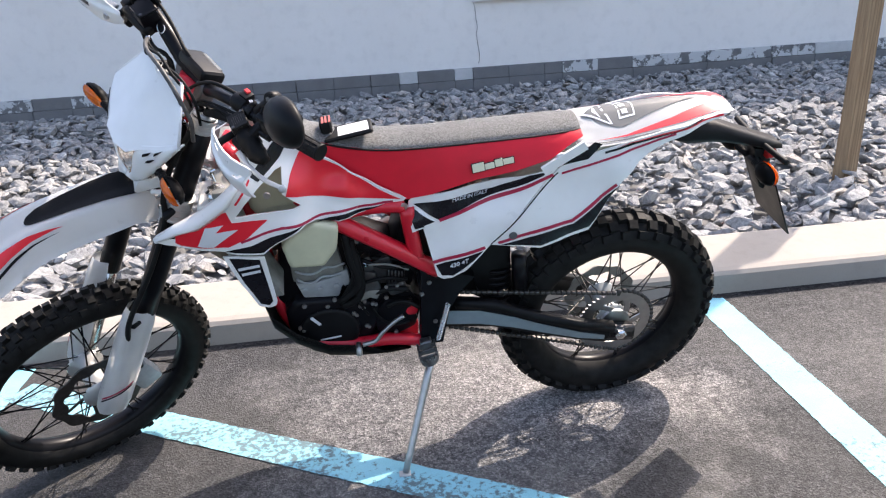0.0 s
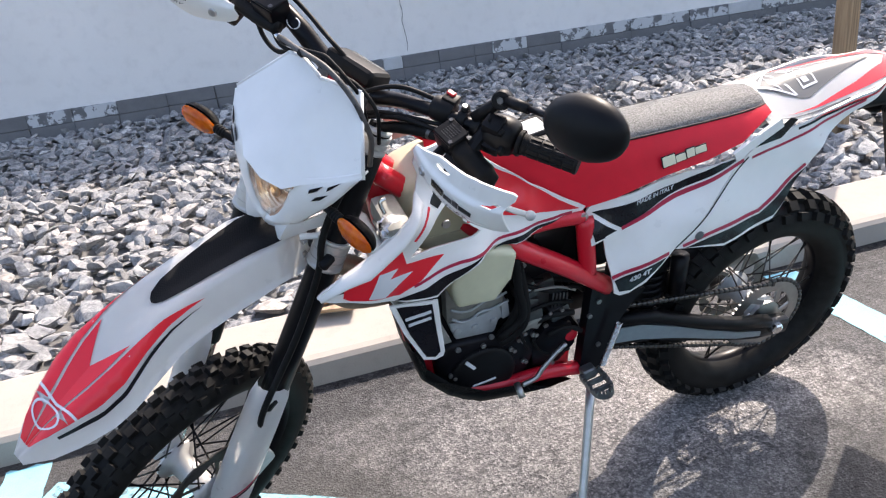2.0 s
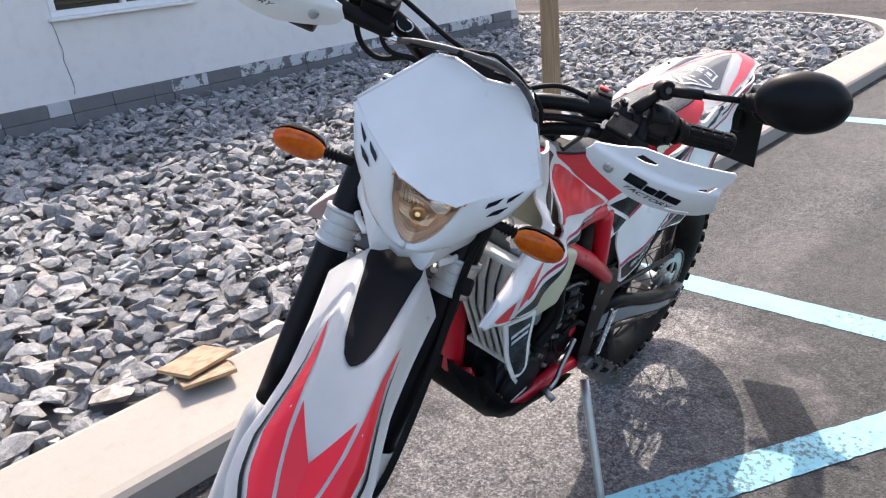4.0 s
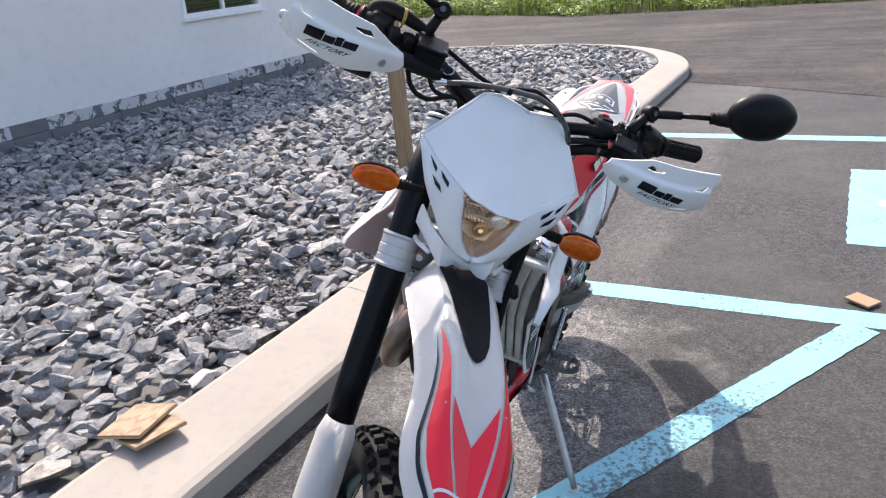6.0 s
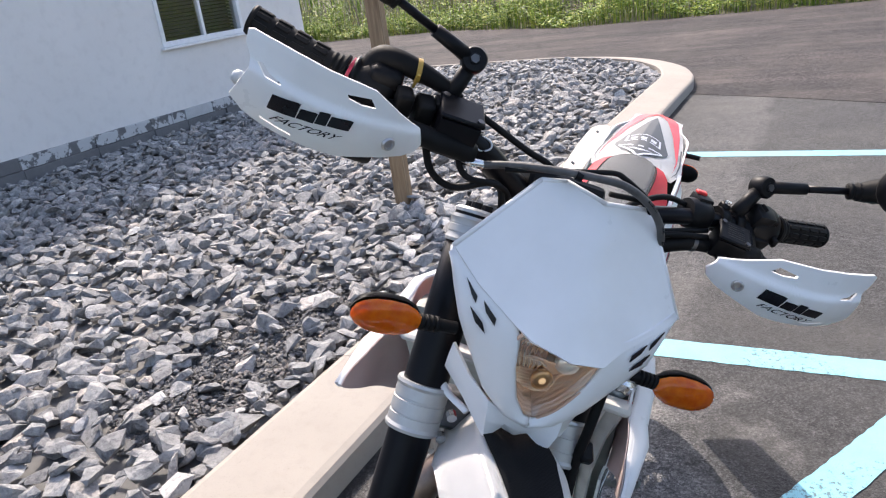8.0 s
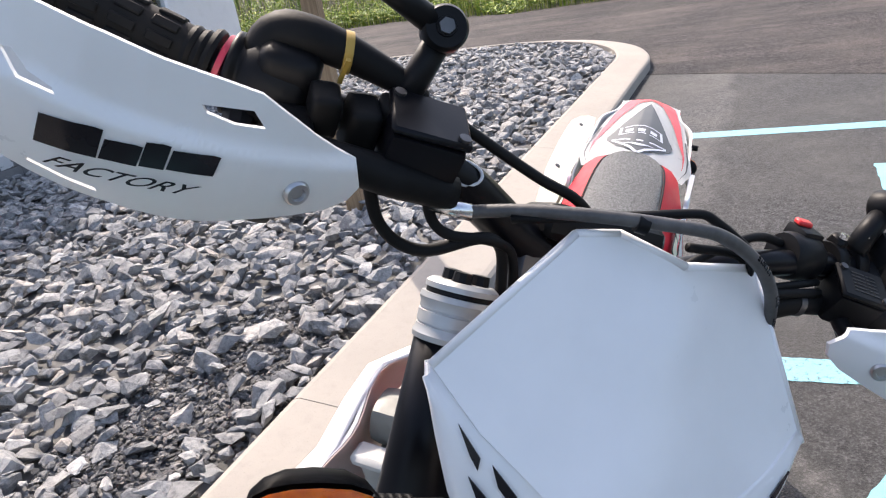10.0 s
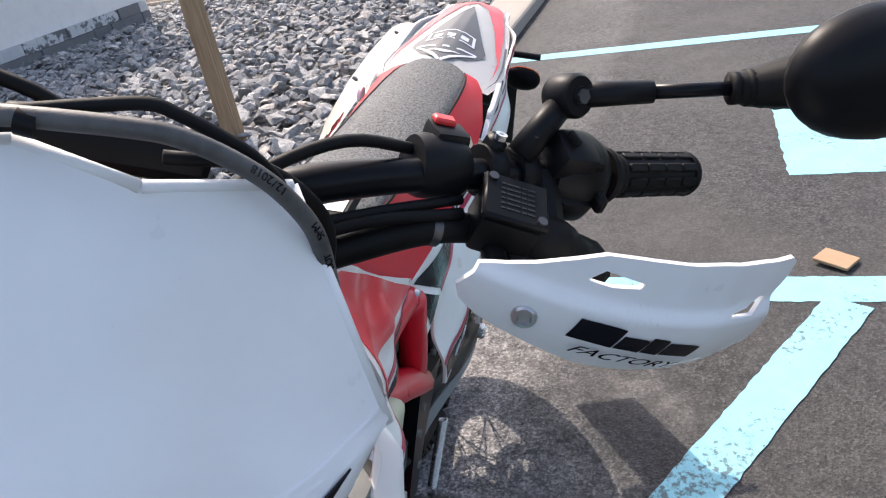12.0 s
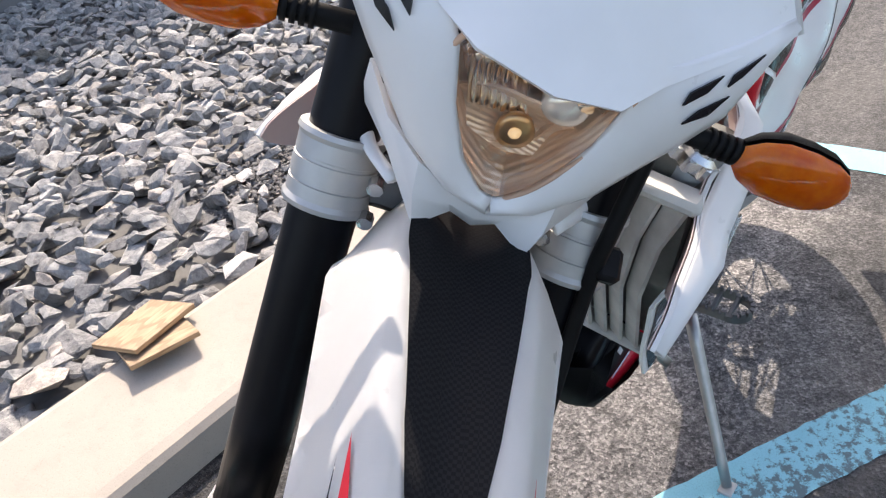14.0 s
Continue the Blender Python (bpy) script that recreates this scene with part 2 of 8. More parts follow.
# ---- the ground, road and paint ----
FIELD = concrete("field soil", (0.1, 0.095, 0.05), 0.5, 0.5, 0.5)
bm = bmesh.new()
bmesh.ops.create_grid(bm, x_segments=8, y_segments=8, size=900)
tagged(part("ground", bm, FIELD), "bare brown field soil reaching the horizon", "ground", kind="structure").location.z = -0.03
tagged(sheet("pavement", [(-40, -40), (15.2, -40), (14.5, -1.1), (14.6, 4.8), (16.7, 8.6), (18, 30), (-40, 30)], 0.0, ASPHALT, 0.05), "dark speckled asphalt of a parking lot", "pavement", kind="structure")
tagged(sheet("road", [(-20, -31), (5.61, -0.9), (6.17, 0.22), (6.53, 1.1), (8.6, 3.0), (9.2, 6), (9.2, 29.9), (17.9, 29.9), (16.6, 8.55), (14.5, 4.75), (14.4, -1.1), (15.0, -39)], 0.004, LANE, 0.003), "older brown-grey asphalt of the access lane", "road", kind="structure")


def stripe(name, a, b, width, material, label, z=0.0022, jag=0.0025, step=0.025):
    """A painted line with a slightly ragged edge."""
    a, b = Vector((*a, 0)), Vector((*b, 0))
    along = (b - a).normalized()
    side = Vector((-along.y, along.x, 0))
    n = max(2, int((b - a).length / step))
    bm = bmesh.new()
    rows = []
    for i in range(n + 1):
        p = a + (b - a) * i / n
        w1, w2 = (width / 2 + random.uniform(-jag, jag) for _ in range(2))
        rows.append([bm.verts.new((*(p + side * w1).xy, z)), bm.verts.new((*(p - side * w2).xy, z))])
    for (p, q), (r, s) in zip(rows, rows[1:]):
        bm.faces.new((p, q, s, r))
    bmesh.ops.recalc_face_normals(bm, faces=bm.faces)
    for f in bm.faces:
        if f.normal.z < 0:
            f.normal_flip()
    return tagged(part(name, bm, material), label, "road marking", kind="structure", group="parking lines")


stripe("trim_line_1", (1.32, 0.945), (1.32, -6), 0.135, BLUE, "light blue painted parking line")
stripe("trim_line_2", (4.165, 0.945), (4.165, -6), 0.135, BLUE, "light blue painted parking line")
stripe("trim_line_3", (-1.42, 0.945), (-1.42, -6), 0.135, BLUE, "light blue painted parking line")
stripe("trim_line_4", (-1.345, 0.735), (1.25, -0.71), 0.125, WORN_BLUE, "worn light blue diagonal line under the bike", z=0.0032)
bm = bmesh.new()
n = 40
ring = []
for (x0, y0), (x1, y1) in (((2.11, -0.635), (3.39, -0.635)), ((3.39, -0.635), (3.39, -1.9)), ((3.39, -1.9), (2.11, -1.9)), ((2.11, -1.9), (2.11, -0.635))):
    for i in range(n):
        ring.append(bm.verts.new((x0 + (x1 - x0) * i / n + random.uniform(-0.005, 0.005), y0 + (y1 - y0) * i / n + random.uniform(-0.005, 0.005), 0.0022)))
bm.faces.new(ring)
bmesh.ops.recalc_face_normals(bm, faces=bm.faces)
for f in bm.faces:
    if f.normal.z < 0:
        f.normal_flip()
tagged(part("trim_square", bm, BLUE), "light blue painted square in a parking bay", "road marking", kind="structure")
bm = bmesh.new()
bmesh.ops.create_circle(bm, cap_ends=True, segments=40, radius=0.13, matrix=pose(2.75, -0.9, 0.0042) @ Matrix.Diagonal((0.55, 1.0, 1, 1)))
box(bm, (0.5, 0.07, 0.001), pose(2.8, -1.2, 0.0038))
box(bm, (0.07, 0.35, 0.001), pose(2.6, -1.35, 0.0036))
tagged(part("trim_symbol", bm, WHITE_LINE), "white symbol painted on the blue square", "road marking", kind="structure")

# ---- the kerb ----
KERB_PROFILE = [(0.0, -0.05), (0.0, 0.085), (0.012, 0.1), (0.035, 0.108), (0.30, 0.15), (0.325, 0.143), (0.325, -0.05)]


def kerb_path():
    pts = [(-7.0, 0.953), (0.74, 0.953), (0.744, 0.953), (3.6, 0.953), (3.604, 0.953), (6.2, 0.96)]
    c, r = (6.5, 3.55), 2.6
    for i in range(1, 25):
        a = radians(-90 + 90 * i / 24)
        pts.append((c[0] + r * math.cos(a) * 1.02, c[1] + r * math.sin(a)))
    pts += [(9.3, 6.5), (9.5, 12), (9.6, 20)]
    return pts


def sweep(bm, path, profile):
    rows = []
    for i, p in enumerate(path):
        a, b = path[max(0, i - 1)], path[min(len(path) - 1, i + 1)]
        d = Vector((b[0] - a[0], b[1] - a[1])).normalized()
        n = Vector((-d.y, d.x))
        rows.append([bm.verts.new((p[0] + n.x * u, p[1] + n.y * u, z)) for u, z in profile])
    for r, s in zip(rows, rows[1:]):
        for i in range(len(profile) - 1):
            bm.faces.new((r[i], s[i], s[i + 1], r[i + 1]))
    return rows


bm = bmesh.new()
KP = kerb_path()
for a, b in ((0, 2), (2, 4), (4, len(KP))):
    rows = sweep(bm, KP[a:b], KERB_PROFILE)
    bm.faces.new(rows[0])
    bm.faces.new(rows[-1])
bmesh.ops.recalc_face_normals(bm, faces=bm.faces)
tagged(part("kerb", bm, KERB), "cream concrete kerb with a rounded corner", "kerb", kind="structure")
stripe("trim_gutter", (-7, 0.935), (6.2, 0.942), 0.045, asphalt("tar seal", 0.03, 1.0, 0.1), "dark tar seam along the kerb", z=0.003, jag=0.008)


def bed(x, y):
    """The height of the stone bed."""
    t = min(1, max(0, (y - 1.25) / 5.0))
    fall = 0.16 * min(1, max(0, (x - 4.5) / 3.0))
    return 0.085 + (0.03 - fall * 0.1) * t ** 0.9 + 0.02 * noise.noise((x * 0.9, y * 0.9, 3.0))


def inside(x, y):
    if y < 1.27 or x < -6.8:
        return False
    if y > 6.28 and x < 7.6:
        return False
    if x > 6.5 and y < 3.55 and math.hypot((x - 6.5) / 1.02, y - 3.55) > 2.26:
        return False
    return x < 8.85 and y < 12


nx, ny = 66, 46
verts = [(-6.9 + 15.9 * i / (nx - 1), 1.2 + 11 * j / (ny - 1), 0) for j in range(ny) for i in range(nx)]
verts = [(x, y, bed(x, y) - 0.02 if inside(x, y) else -0.02) for x, y, z in verts]
faces = [(j * nx + i, j * nx + i + 1, (j + 1) * nx + i + 1, (j + 1) * nx + i) for j in range(ny - 1) for i in range(nx - 1)]
tagged(arrays("ground_bed", verts, faces, SOIL), "grey stone dust under the rocks", "ground", kind="structure")


def rock_shape(seed, n=13):
    """An angular convex stone of radius about 1."""
    rnd = random.Random(seed)
    bm = bmesh.new()
    sx, sy, sz = rnd.uniform(0.85, 1.3), rnd.uniform(0.6, 1.0), rnd.uniform(0.28, 0.62)
    for _ in range(n):
        v = Vector((rnd.gauss(0, 1), rnd.gauss(0, 1), rnd.gauss(0, 1))).normalized() * rnd.uniform(0.8, 1.05)
        bm.verts.new((v.x * sx, v.y * sy, v.z * sz))
    out = bmesh.ops.convex_hull(bm, input=bm.verts)
    bmesh.ops.delete(bm, geom=list({g for k in ("geom_unused", "geom_interior") for g in out[k] if isinstance(g, bmesh.types.BMVert)}), context="VERTS")
    bmesh.ops.recalc_face_normals(bm, faces=bm.faces)
    bm.verts.index_update()
    v = np.array([p.co[:] for p in bm.verts])
    f = [[p.index for p in q.verts] for q in bm.faces]
    bm.free()
    return v, f


ROCKS = [rock_shape(100 + i, 10 + i % 8) for i in range(40)]


def scatter(name, places, material, label):
    vs, fs, at = [], [], 0
    rnd = random.Random(7)
    for x, y, z, size in places:
        v, f = ROCKS[rnd.randrange(len(ROCKS))]
        m = np.array(Euler((rnd.gauss(0, 0.34), rnd.gauss(0, 0.34), rnd.uniform(0, 6.28))).to_matrix())
        vs.append(v @ m.T * size + (x, y, z))
        fs += [[i + at for i in p] for p in f]
        at += len(v)
    ob = arrays(name, np.concatenate(vs).tolist(), fs, material)
    return tagged(ob, label, "gravel", kind="stuff")


def small_patch(x, y):
    """Where the coarse stones thin out and fine chippings lie bare."""
    u = ((x - 0.85) * 0.9 + (y - 1.72) * 0.2) / 0.62
    v = ((y - 1.72) - 0.1 * (x - 0.85)) / 0.27
    return u * u + v * v + 0.5 * noise.noise((x * 3, y * 3, 0))


rnd = random.Random(3)
coarse, fine = [], []
x0, x1, y0, y1 = -6.7, 8.9, 1.27, 11.5
step = 0.066
for i in range(int((x1 - x0) / step)):
    for j in range(int((y1 - y0) / step)):
        x, y = x0 + step * (i + rnd.uniform(-0.5, 0.5)), y0 + step * (j + rnd.uniform(-0.5, 0.5))
        if not inside(x, y):
            continue
        if y > 7 and rnd.random() < 0.5:
            continue
        s = small_patch(x, y)
        size = rnd.choice((0.026, 0.032, 0.038, 0.044, 0.05, 0.056, 0.064, 0.078)) * rnd.uniform(0.85, 1.2)
        if s < 1 and rnd.random() < 0.9 - 0.35 * s:
            continue
        if y < 1.27 + size * 0.9:
            size = min(size, 0.05)
            y = max(y, 1.275 + size * 0.7)
        coarse.append((x, y, bed(x, y) + rnd.uniform(-0.012, 0.05) + 0.012 * noise.noise((x * 4, y * 4, 1.0)), size))
for _ in range(4200):
    a, r = rnd.uniform(0, 6.28), rnd.uniform(0, 1.1) ** 0.5
    x, y = 0.85 + 0.75 * r * math.cos(a), 1.72 + 0.36 * r * math.sin(a)
    if y > 1.29:
        fine.append((x, y, bed(x, y) + rnd.uniform(-0.018, 0.006), rnd.uniform(0.008, 0.02)))
scatter("gravel", coarse, ROCK, "bed of angular broken grey stones")
scatter("chippings", fine, PEBBLE, "bare patch of fine dark stone chippings")

# ---- the building ----
house = tagged(new("building"), "pale stucco building on a rough block footing", "building")
WALL_Y, WALL_Z, EAVE = 6.3, 0.36, 3.35
WINDOWS = ((1.22, 2.56), (4.97, 6.33))
SILL, HEAD = 1.06, 2.2
xs = [-9.0, 1.22, 2.56, 4.97, 6.33, 7.56]


def wall_piece(x0, x1, y0, y1, z0, z1):
    bm = bmesh.new()
    box(bm, (x1 - x0, y1 - y0, z1 - z0), pose((x0 + x1) / 2, (y0 + y1) / 2, (z0 + z1) / 2))
    part("wall", bm, STUCCO, house, "pale grey-white stucco wall")


bm = bmesh.new()
for y in (WALL_Y, WALL_Y + 0.2):
    for (xa, xb) in zip(xs, xs[1:]):
        for za, zb in ((WALL_Z, SILL), (SILL, HEAD), (HEAD, EAVE)):
            if (xa, xb) not in WINDOWS or za != SILL:
                bm.faces.new([bm.verts.new(p) for p in ((xa, y, za), (xb, y, za), (xb, y, zb), (xa, y, zb))])
for xa, xb in WINDOWS + ((-9.0, 7.56),):
    za, zb = (SILL, HEAD) if xa > 0 else (WALL_Z, EAVE)
    ring = ((xa, za), (xb, za), (xb, zb), (xa, zb))
    for (p, q), (u, v) in zip(ring, ring[1:] + ring[:1]):
        bm.faces.new([bm.verts.new(c) for c in ((p, WALL_Y, q), (u, WALL_Y, v), (u, WALL_Y + 0.2, v), (p, WALL_Y + 0.2, q))])
bmesh.ops.remove_doubles(bm, verts=bm.verts, dist=0.0005)
bmesh.ops.recalc_face_normals(bm, faces=bm.faces)
part("wall", bm, STUCCO, house, "pale grey-white stucco wall with a thin crack")
wall_piece(7.36, 7.56, WALL_Y + 0.202, WALL_Y + 6.8, WALL_Z, EAVE)
wall_piece(-9.0, -8.8, WALL_Y + 0.202, WALL_Y + 6.8, WALL_Z, EAVE)
wall_piece(-9.0, 7.56, WALL_Y + 6.802, WALL_Y + 7.0, WALL_Z, EAVE)
bm = bmesh.new()
prof = [(-0.35, 0), (3.5, 1.6), (7.35, 0), (7.35, 0.12), (3.5, 1.74), (-0.35, 0.12)]
ends = [[bm.verts.new((x, WALL_Y + u, EAVE + z)) for u, z in prof] for x in (-9.3, 7.86)]
for i in range(6):
    j = (i + 1) % 6
    bm.faces.new((ends[0][i], ends[1][i], ends[1][j], ends[0][j]))
bm.faces.new(ends[0])
bm.faces.new(ends[1])
bmesh.ops.recalc_face_normals(bm, faces=bm.faces)
part("roof", bm, ROOF, house)
# the crack, a thin dark groove that wanders down from the sill
bm = bmesh.new()
rows, x = [], 1.195
for i in range(22):
    z = 1.03 - i * 0.03
    x += random.uniform(-0.008, 0.008) + (0.003 if i < 9 else -0.002)
    w = random.uniform(0.0015, 0.004)
    rows.append((bm.verts.new((x - w, WALL_Y - 0.003, z)), bm.verts.new((x + w, WALL_Y - 0.003, z))))
for (a, b), (c, d) in zip(rows, rows[1:]):
    bm.faces.new((a, b, d, c))
part("crack", bm, concrete("crack shadow", (0.12, 0.12, 0.12)), house, "thin dark crack in the stucco")
for k, (a, b) in enumerate(WINDOWS):
    win = new("window")
    win.parent = house
    t = 0.055
    bm = bmesh.new()
    cx, cz = (a + b) / 2, (SILL + HEAD) / 2
    y = WALL_Y + 0.02
    for sz, p in (((b - a, 0.07, t), (cx, y, SILL + t / 2)), ((b - a, 0.07, t), (cx, y, HEAD - t / 2)), ((t, 0.07, HEAD - SILL - 2 * t), (a + t / 2, y, cz)), ((t, 0.07, HEAD - SILL - 2 * t), (b - t / 2, y, cz)), ((0.045, 0.06, HEAD - SILL - 2 * t), (cx, y + 0.004, cz))):
        box(bm, sz, pose(*p), 0.004)
    part("frame", bm, VINYL, win)
    bm = bmesh.new()
    box(bm, (b - a + 0.06, 0.09, 0.03), pose(cx, WALL_Y - 0.012, SILL - 0.016), 0.004)
    part("sill", bm, VINYL, win)
    for sx in (-1, 1):
        bm = bmesh.new()
        box(bm, ((b - a) / 2 - 0.08, 0.006, HEAD - SILL - 2 * t), pose(cx + sx * (b - a) / 4, y + 0.012 + 0.012 * sx, cz))
        w = Nodes("window glass", 0.03, 0, 0.5)
        w.b.inputs["Transmission Weight"].default_value = 1.0
        w.colour((0.8, 0.84, 0.84))
        part("pane", bm, w.m, win).visible_shadow = False
    slat = bmesh.new()
    box(slat, (b - a - 0.12, 0.045, 0.004), pose(0, 0, 0, 38, 0, 0))
    me = mesh_of("slat", slat, BLIND)
    for i in range(26):
        s = new("slat", me)
        s.parent, s.location = win, (cx, WALL_Y + 0.1, SILL + 0.07 + i * 0.04)
    # near-black sheet behind the slats; its colour paints the unlit room
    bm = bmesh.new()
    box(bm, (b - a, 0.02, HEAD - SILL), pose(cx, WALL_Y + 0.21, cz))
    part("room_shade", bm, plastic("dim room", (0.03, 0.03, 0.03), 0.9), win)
# the footing of rough blocks
rnd = random.Random(11)
x = -8.9
while x < 7.5:
    w = rnd.choice((0.39, 0.39, 0.3, 0.2, 0.45))
    w = min(w, 7.56 - x)
    for lvl in range(2):
        h = 0.15 if lvl == 0 else 0.12
        bm = bmesh.new()
        box(bm, (w - 0.003, 0.2, h - 0.003), pose(x + w / 2, WALL_Y + 0.08 - rnd.uniform(0, 0.025) - (0.012 if lvl == 0 else 0.0), WALL_Z - h / 2 - (0.12 if lvl == 0 else 0.0), 0, 0, rnd.uniform(-0.6, 0.6)), 0.004)
        ragged = lvl == 1 and rnd.random() < (0.8 if x > 2.6 else 0.25)
        white = lvl == 1 and rnd.random() < (0.3 if x > 3.2 else 0.1)
        part("block", bm, RAGGED if ragged else PATCH if white else BLOCK, house)
    x += w
bm = bmesh.new()
box(bm, (16.4, 0.16, 0.5), pose(-0.7, WALL_Y + 0.12, 0.1))
part("footing", bm, BLOCK, house)

# ---- weeds and dead brush beyond the lane ----
def edge_x(y):
    """The far edge of the lane."""
    return float(np.interp(y, (-40, -1.1, 4.8, 8.6, 30), (15.2, 14.5, 14.6, 16.7, 18)))


def leaves_material(name, stops, rough=0.55):
    w = Nodes(name, rough, 0, 0.3)
    g = w.n("ShaderNodeNewGeometry")
    w.colour(w.ramp(g.outputs["Random Per Island"], stops))
    w.b.inputs["Subsurface Weight"].default_value = 0.0
    return w.m


WEED = leaves_material("weed green", [(0.0, (0.03, 0.07, 0.01)), (0.45, (0.16, 0.27, 0.02)), (0.8, (0.34, 0.44, 0.05)), (1.0, (0.58, 0.54, 0.12))])
BRUSH = leaves_material("dead brush", [(0.0, (0.12, 0.09, 0.07)), (0.6, (0.26, 0.21, 0.17)), (1.0, (0.4, 0.35, 0.3))], 0.8)


def blades(name, count, seed, y_span, depth, heights, width, lean, material, label, leafy):
    rnd = random.Random(seed)
    vs, fs = [], []
    for _ in range(count):
        y = rnd.uniform(*y_span)
        clump = noise.noise((y * 0.7, 2.0, seed))
        x = edge_x(y) + 0.1 + depth[0] + (depth[1] - depth[0]) * rnd.random() ** 1.3 + 0.25 * clump
        h = rnd.uniform(*heights) * (0.75 + 0.9 * clump + 0.4 * noise.noise((x * 1.7, y * 1.7, seed))) * min(1.0, 0.45 + 0.5 * (x - edge_x(y)))
        a, b = rnd.uniform(0, 6.28), rnd.uniform(0, 6.28)
        dx, dy = math.cos(a) * width * rnd.uniform(0.6, 1.4), math.sin(a) * width
        lx, ly = math.cos(b) * lean * h * rnd.random(), math.sin(b) * lean * h * rnd.random()
        i = len(vs)
        vs += [(x - dx, y - dy, -0.03), (x + dx, y + dy, -0.03), (x + lx * 0.4 - dx * 0.8, y + ly * 0.4 - dy * 0.8, h * 0.55), (x + lx * 0.4 + dx * 0.8, y + ly * 0.4 + dy * 0.8, h * 0.55), (x + lx, y + ly, h)]
        fs += [(i, i + 1, i + 3, i + 2), (i + 2, i + 3, i + 4)]
        for k in range(leafy):
            t = rnd.uniform(0.25, 1.0)
            px, py, pz = x + lx * t * t, y + ly * t * t, h * t
            c, l, wd = rnd.uniform(0, 6.28), rnd.uniform(0.05, 0.15), rnd.uniform(0.012, 0.032)
            ux, uy, dz = math.cos(c) * l, math.sin(c) * l, rnd.uniform(-0.03, 0.05)
            i = len(vs)
            vs += [(px, py, pz), (px + ux * 0.5 - uy * wd / l, py + uy * 0.5 + ux * wd / l, pz + dz), (px + ux, py + uy, pz + dz * 0.6), (px + ux * 0.5 + uy * wd / l, py + uy * 0.5 - ux * wd / l, pz + dz)]
            fs.append((i, i + 1, i + 2, i + 3))
    return tagged(arrays(name, vs, fs, material), label, "grass", kind="stuff")


blades("weeds", 9000, 5, (-16, 22), (0.0, 2.6), (0.35, 1.15), 0.006, 0.25, WEED, "tall bright green weeds and grass along the lane", 6)
blades("dead_brush", 2600, 6, (-16, 22), (1.2, 5.0), (0.9, 2.2), 0.009, 0.6, BRUSH, "dry brown brush behind the green weeds", 2)
blades("woods", 5000, 8, (-30, 34), (5.0, 10.0), (1.2, 3.4), 0.02, 0.3, WEED, "green thicket far behind the lane", 10)

# ---- the sign post ----
post = tagged(new("sign_post"), "weathered square timber post set in the stones", "post")
bm = bmesh.new()
box(bm, (0.09, 0.09, 2.6), pose(0, 0, 1.2), 0.006)
part("post", bm, POST_WOOD, post)
bm = bmesh.new()
box(bm, (0.3, 0.003, 0.72), pose(0.0, -0.05, 1.68), 0.0)
part("sign_plate", bm, GALV, post, "plain metal sign plate")
post.matrix_basis = pose(2.66, 2.08, 0.06, -1.5, 3.2, 8)


# ---- boards lying about ----
def board(name, w, d, t, m, label, mats=None):
    bm = bmesh.new()
    box(bm, (w, d, t), None, 0.0015)
    for f in bm.faces:
        f.material_index = 0 if abs(f.normal.z) > 0.7 else 1
    ob = part(name, bm, mats or [PLY, PLY_EDGE])
    ob.matrix_basis = m
    return tagged(ob, label, "board")


board("plywood_board", 0.2, 0.15, 0.013, pose(-0.376, 1.283, 0.182, -4, 5, 15), "square offcut of pale plywood resting on another at the kerb")
board("plywood_board", 0.17, 0.15, 0.013, pose(-0.386, 1.225, 0.1655, -7, 2, -12), "square offcut of plywood lying on the kerb edge")
board("wood_chip", 0.104, 0.082, 0.01, pose(1.466, -0.706, 0.014, 2, -3, 56), "small square of brown board on the asphalt", [CARD, CARD])

# ---- the motorcycle: shapes ----
def catmull(pts, per=5):
    """A smooth line through the points."""
    p = [Vector(q) for q in pts]
    if len(p) < 3:
        return p
    p = [p[0] * 2 - p[1]] + p + [p[-1] * 2 - p[-2]]
    out = []
    for i in range(1, len(p) - 2):
        a, b, c, d = p[i - 1:i + 3]
        for k in range(per):
            t = k / per
            out.append(0.5 * ((2 * b) + (c - a) * t + (2 * a - 5 * b + 4 * c - d) * t * t + (3 * b - a - 3 * c + d) * t ** 3))
    return out + [p[-2]]


def tube(bm, pts, radius, seg=10, per=5, flat=1.0):
    """A round bar along a smooth line; radius may be a list, one for each point."""
    line = catmull(pts, per)
    n = len(line)
    rad = radius if hasattr(radius, "__len__") else [radius] * len(pts)
    side = None
    rings = []
    for i, c in enumerate(line):
        d = (line[min(n - 1, i + 1)] - line[max(0, i - 1)]).normalized()
        if side is None:
            side = d.cross(Vector((0.13, 0.31, 0.94))).normalized()
        side = (side - d * side.dot(d)).normalized()
        up = d.cross(side)
        u = i / (n - 1) * (len(rad) - 1)
        k = min(int(u), len(rad) - 2)
        r = rad[k] + (rad[k + 1] - rad[k]) * (u - k) if len(rad) > 1 else rad[0]
        rings.append([bm.verts.new(c + side * r * math.cos(2 * math.pi * j / seg) + up * r * flat * math.sin(2 * math.pi * j / seg)) for j in range(seg)])
    for a, b in zip(rings, rings[1:]):
        for j in range(seg):
            bm.faces.new((a[j], a[(j + 1) % seg], b[(j + 1) % seg], b[j]))
    bm.faces.new(rings[0][::-1])
    bm.faces.new(rings[-1])


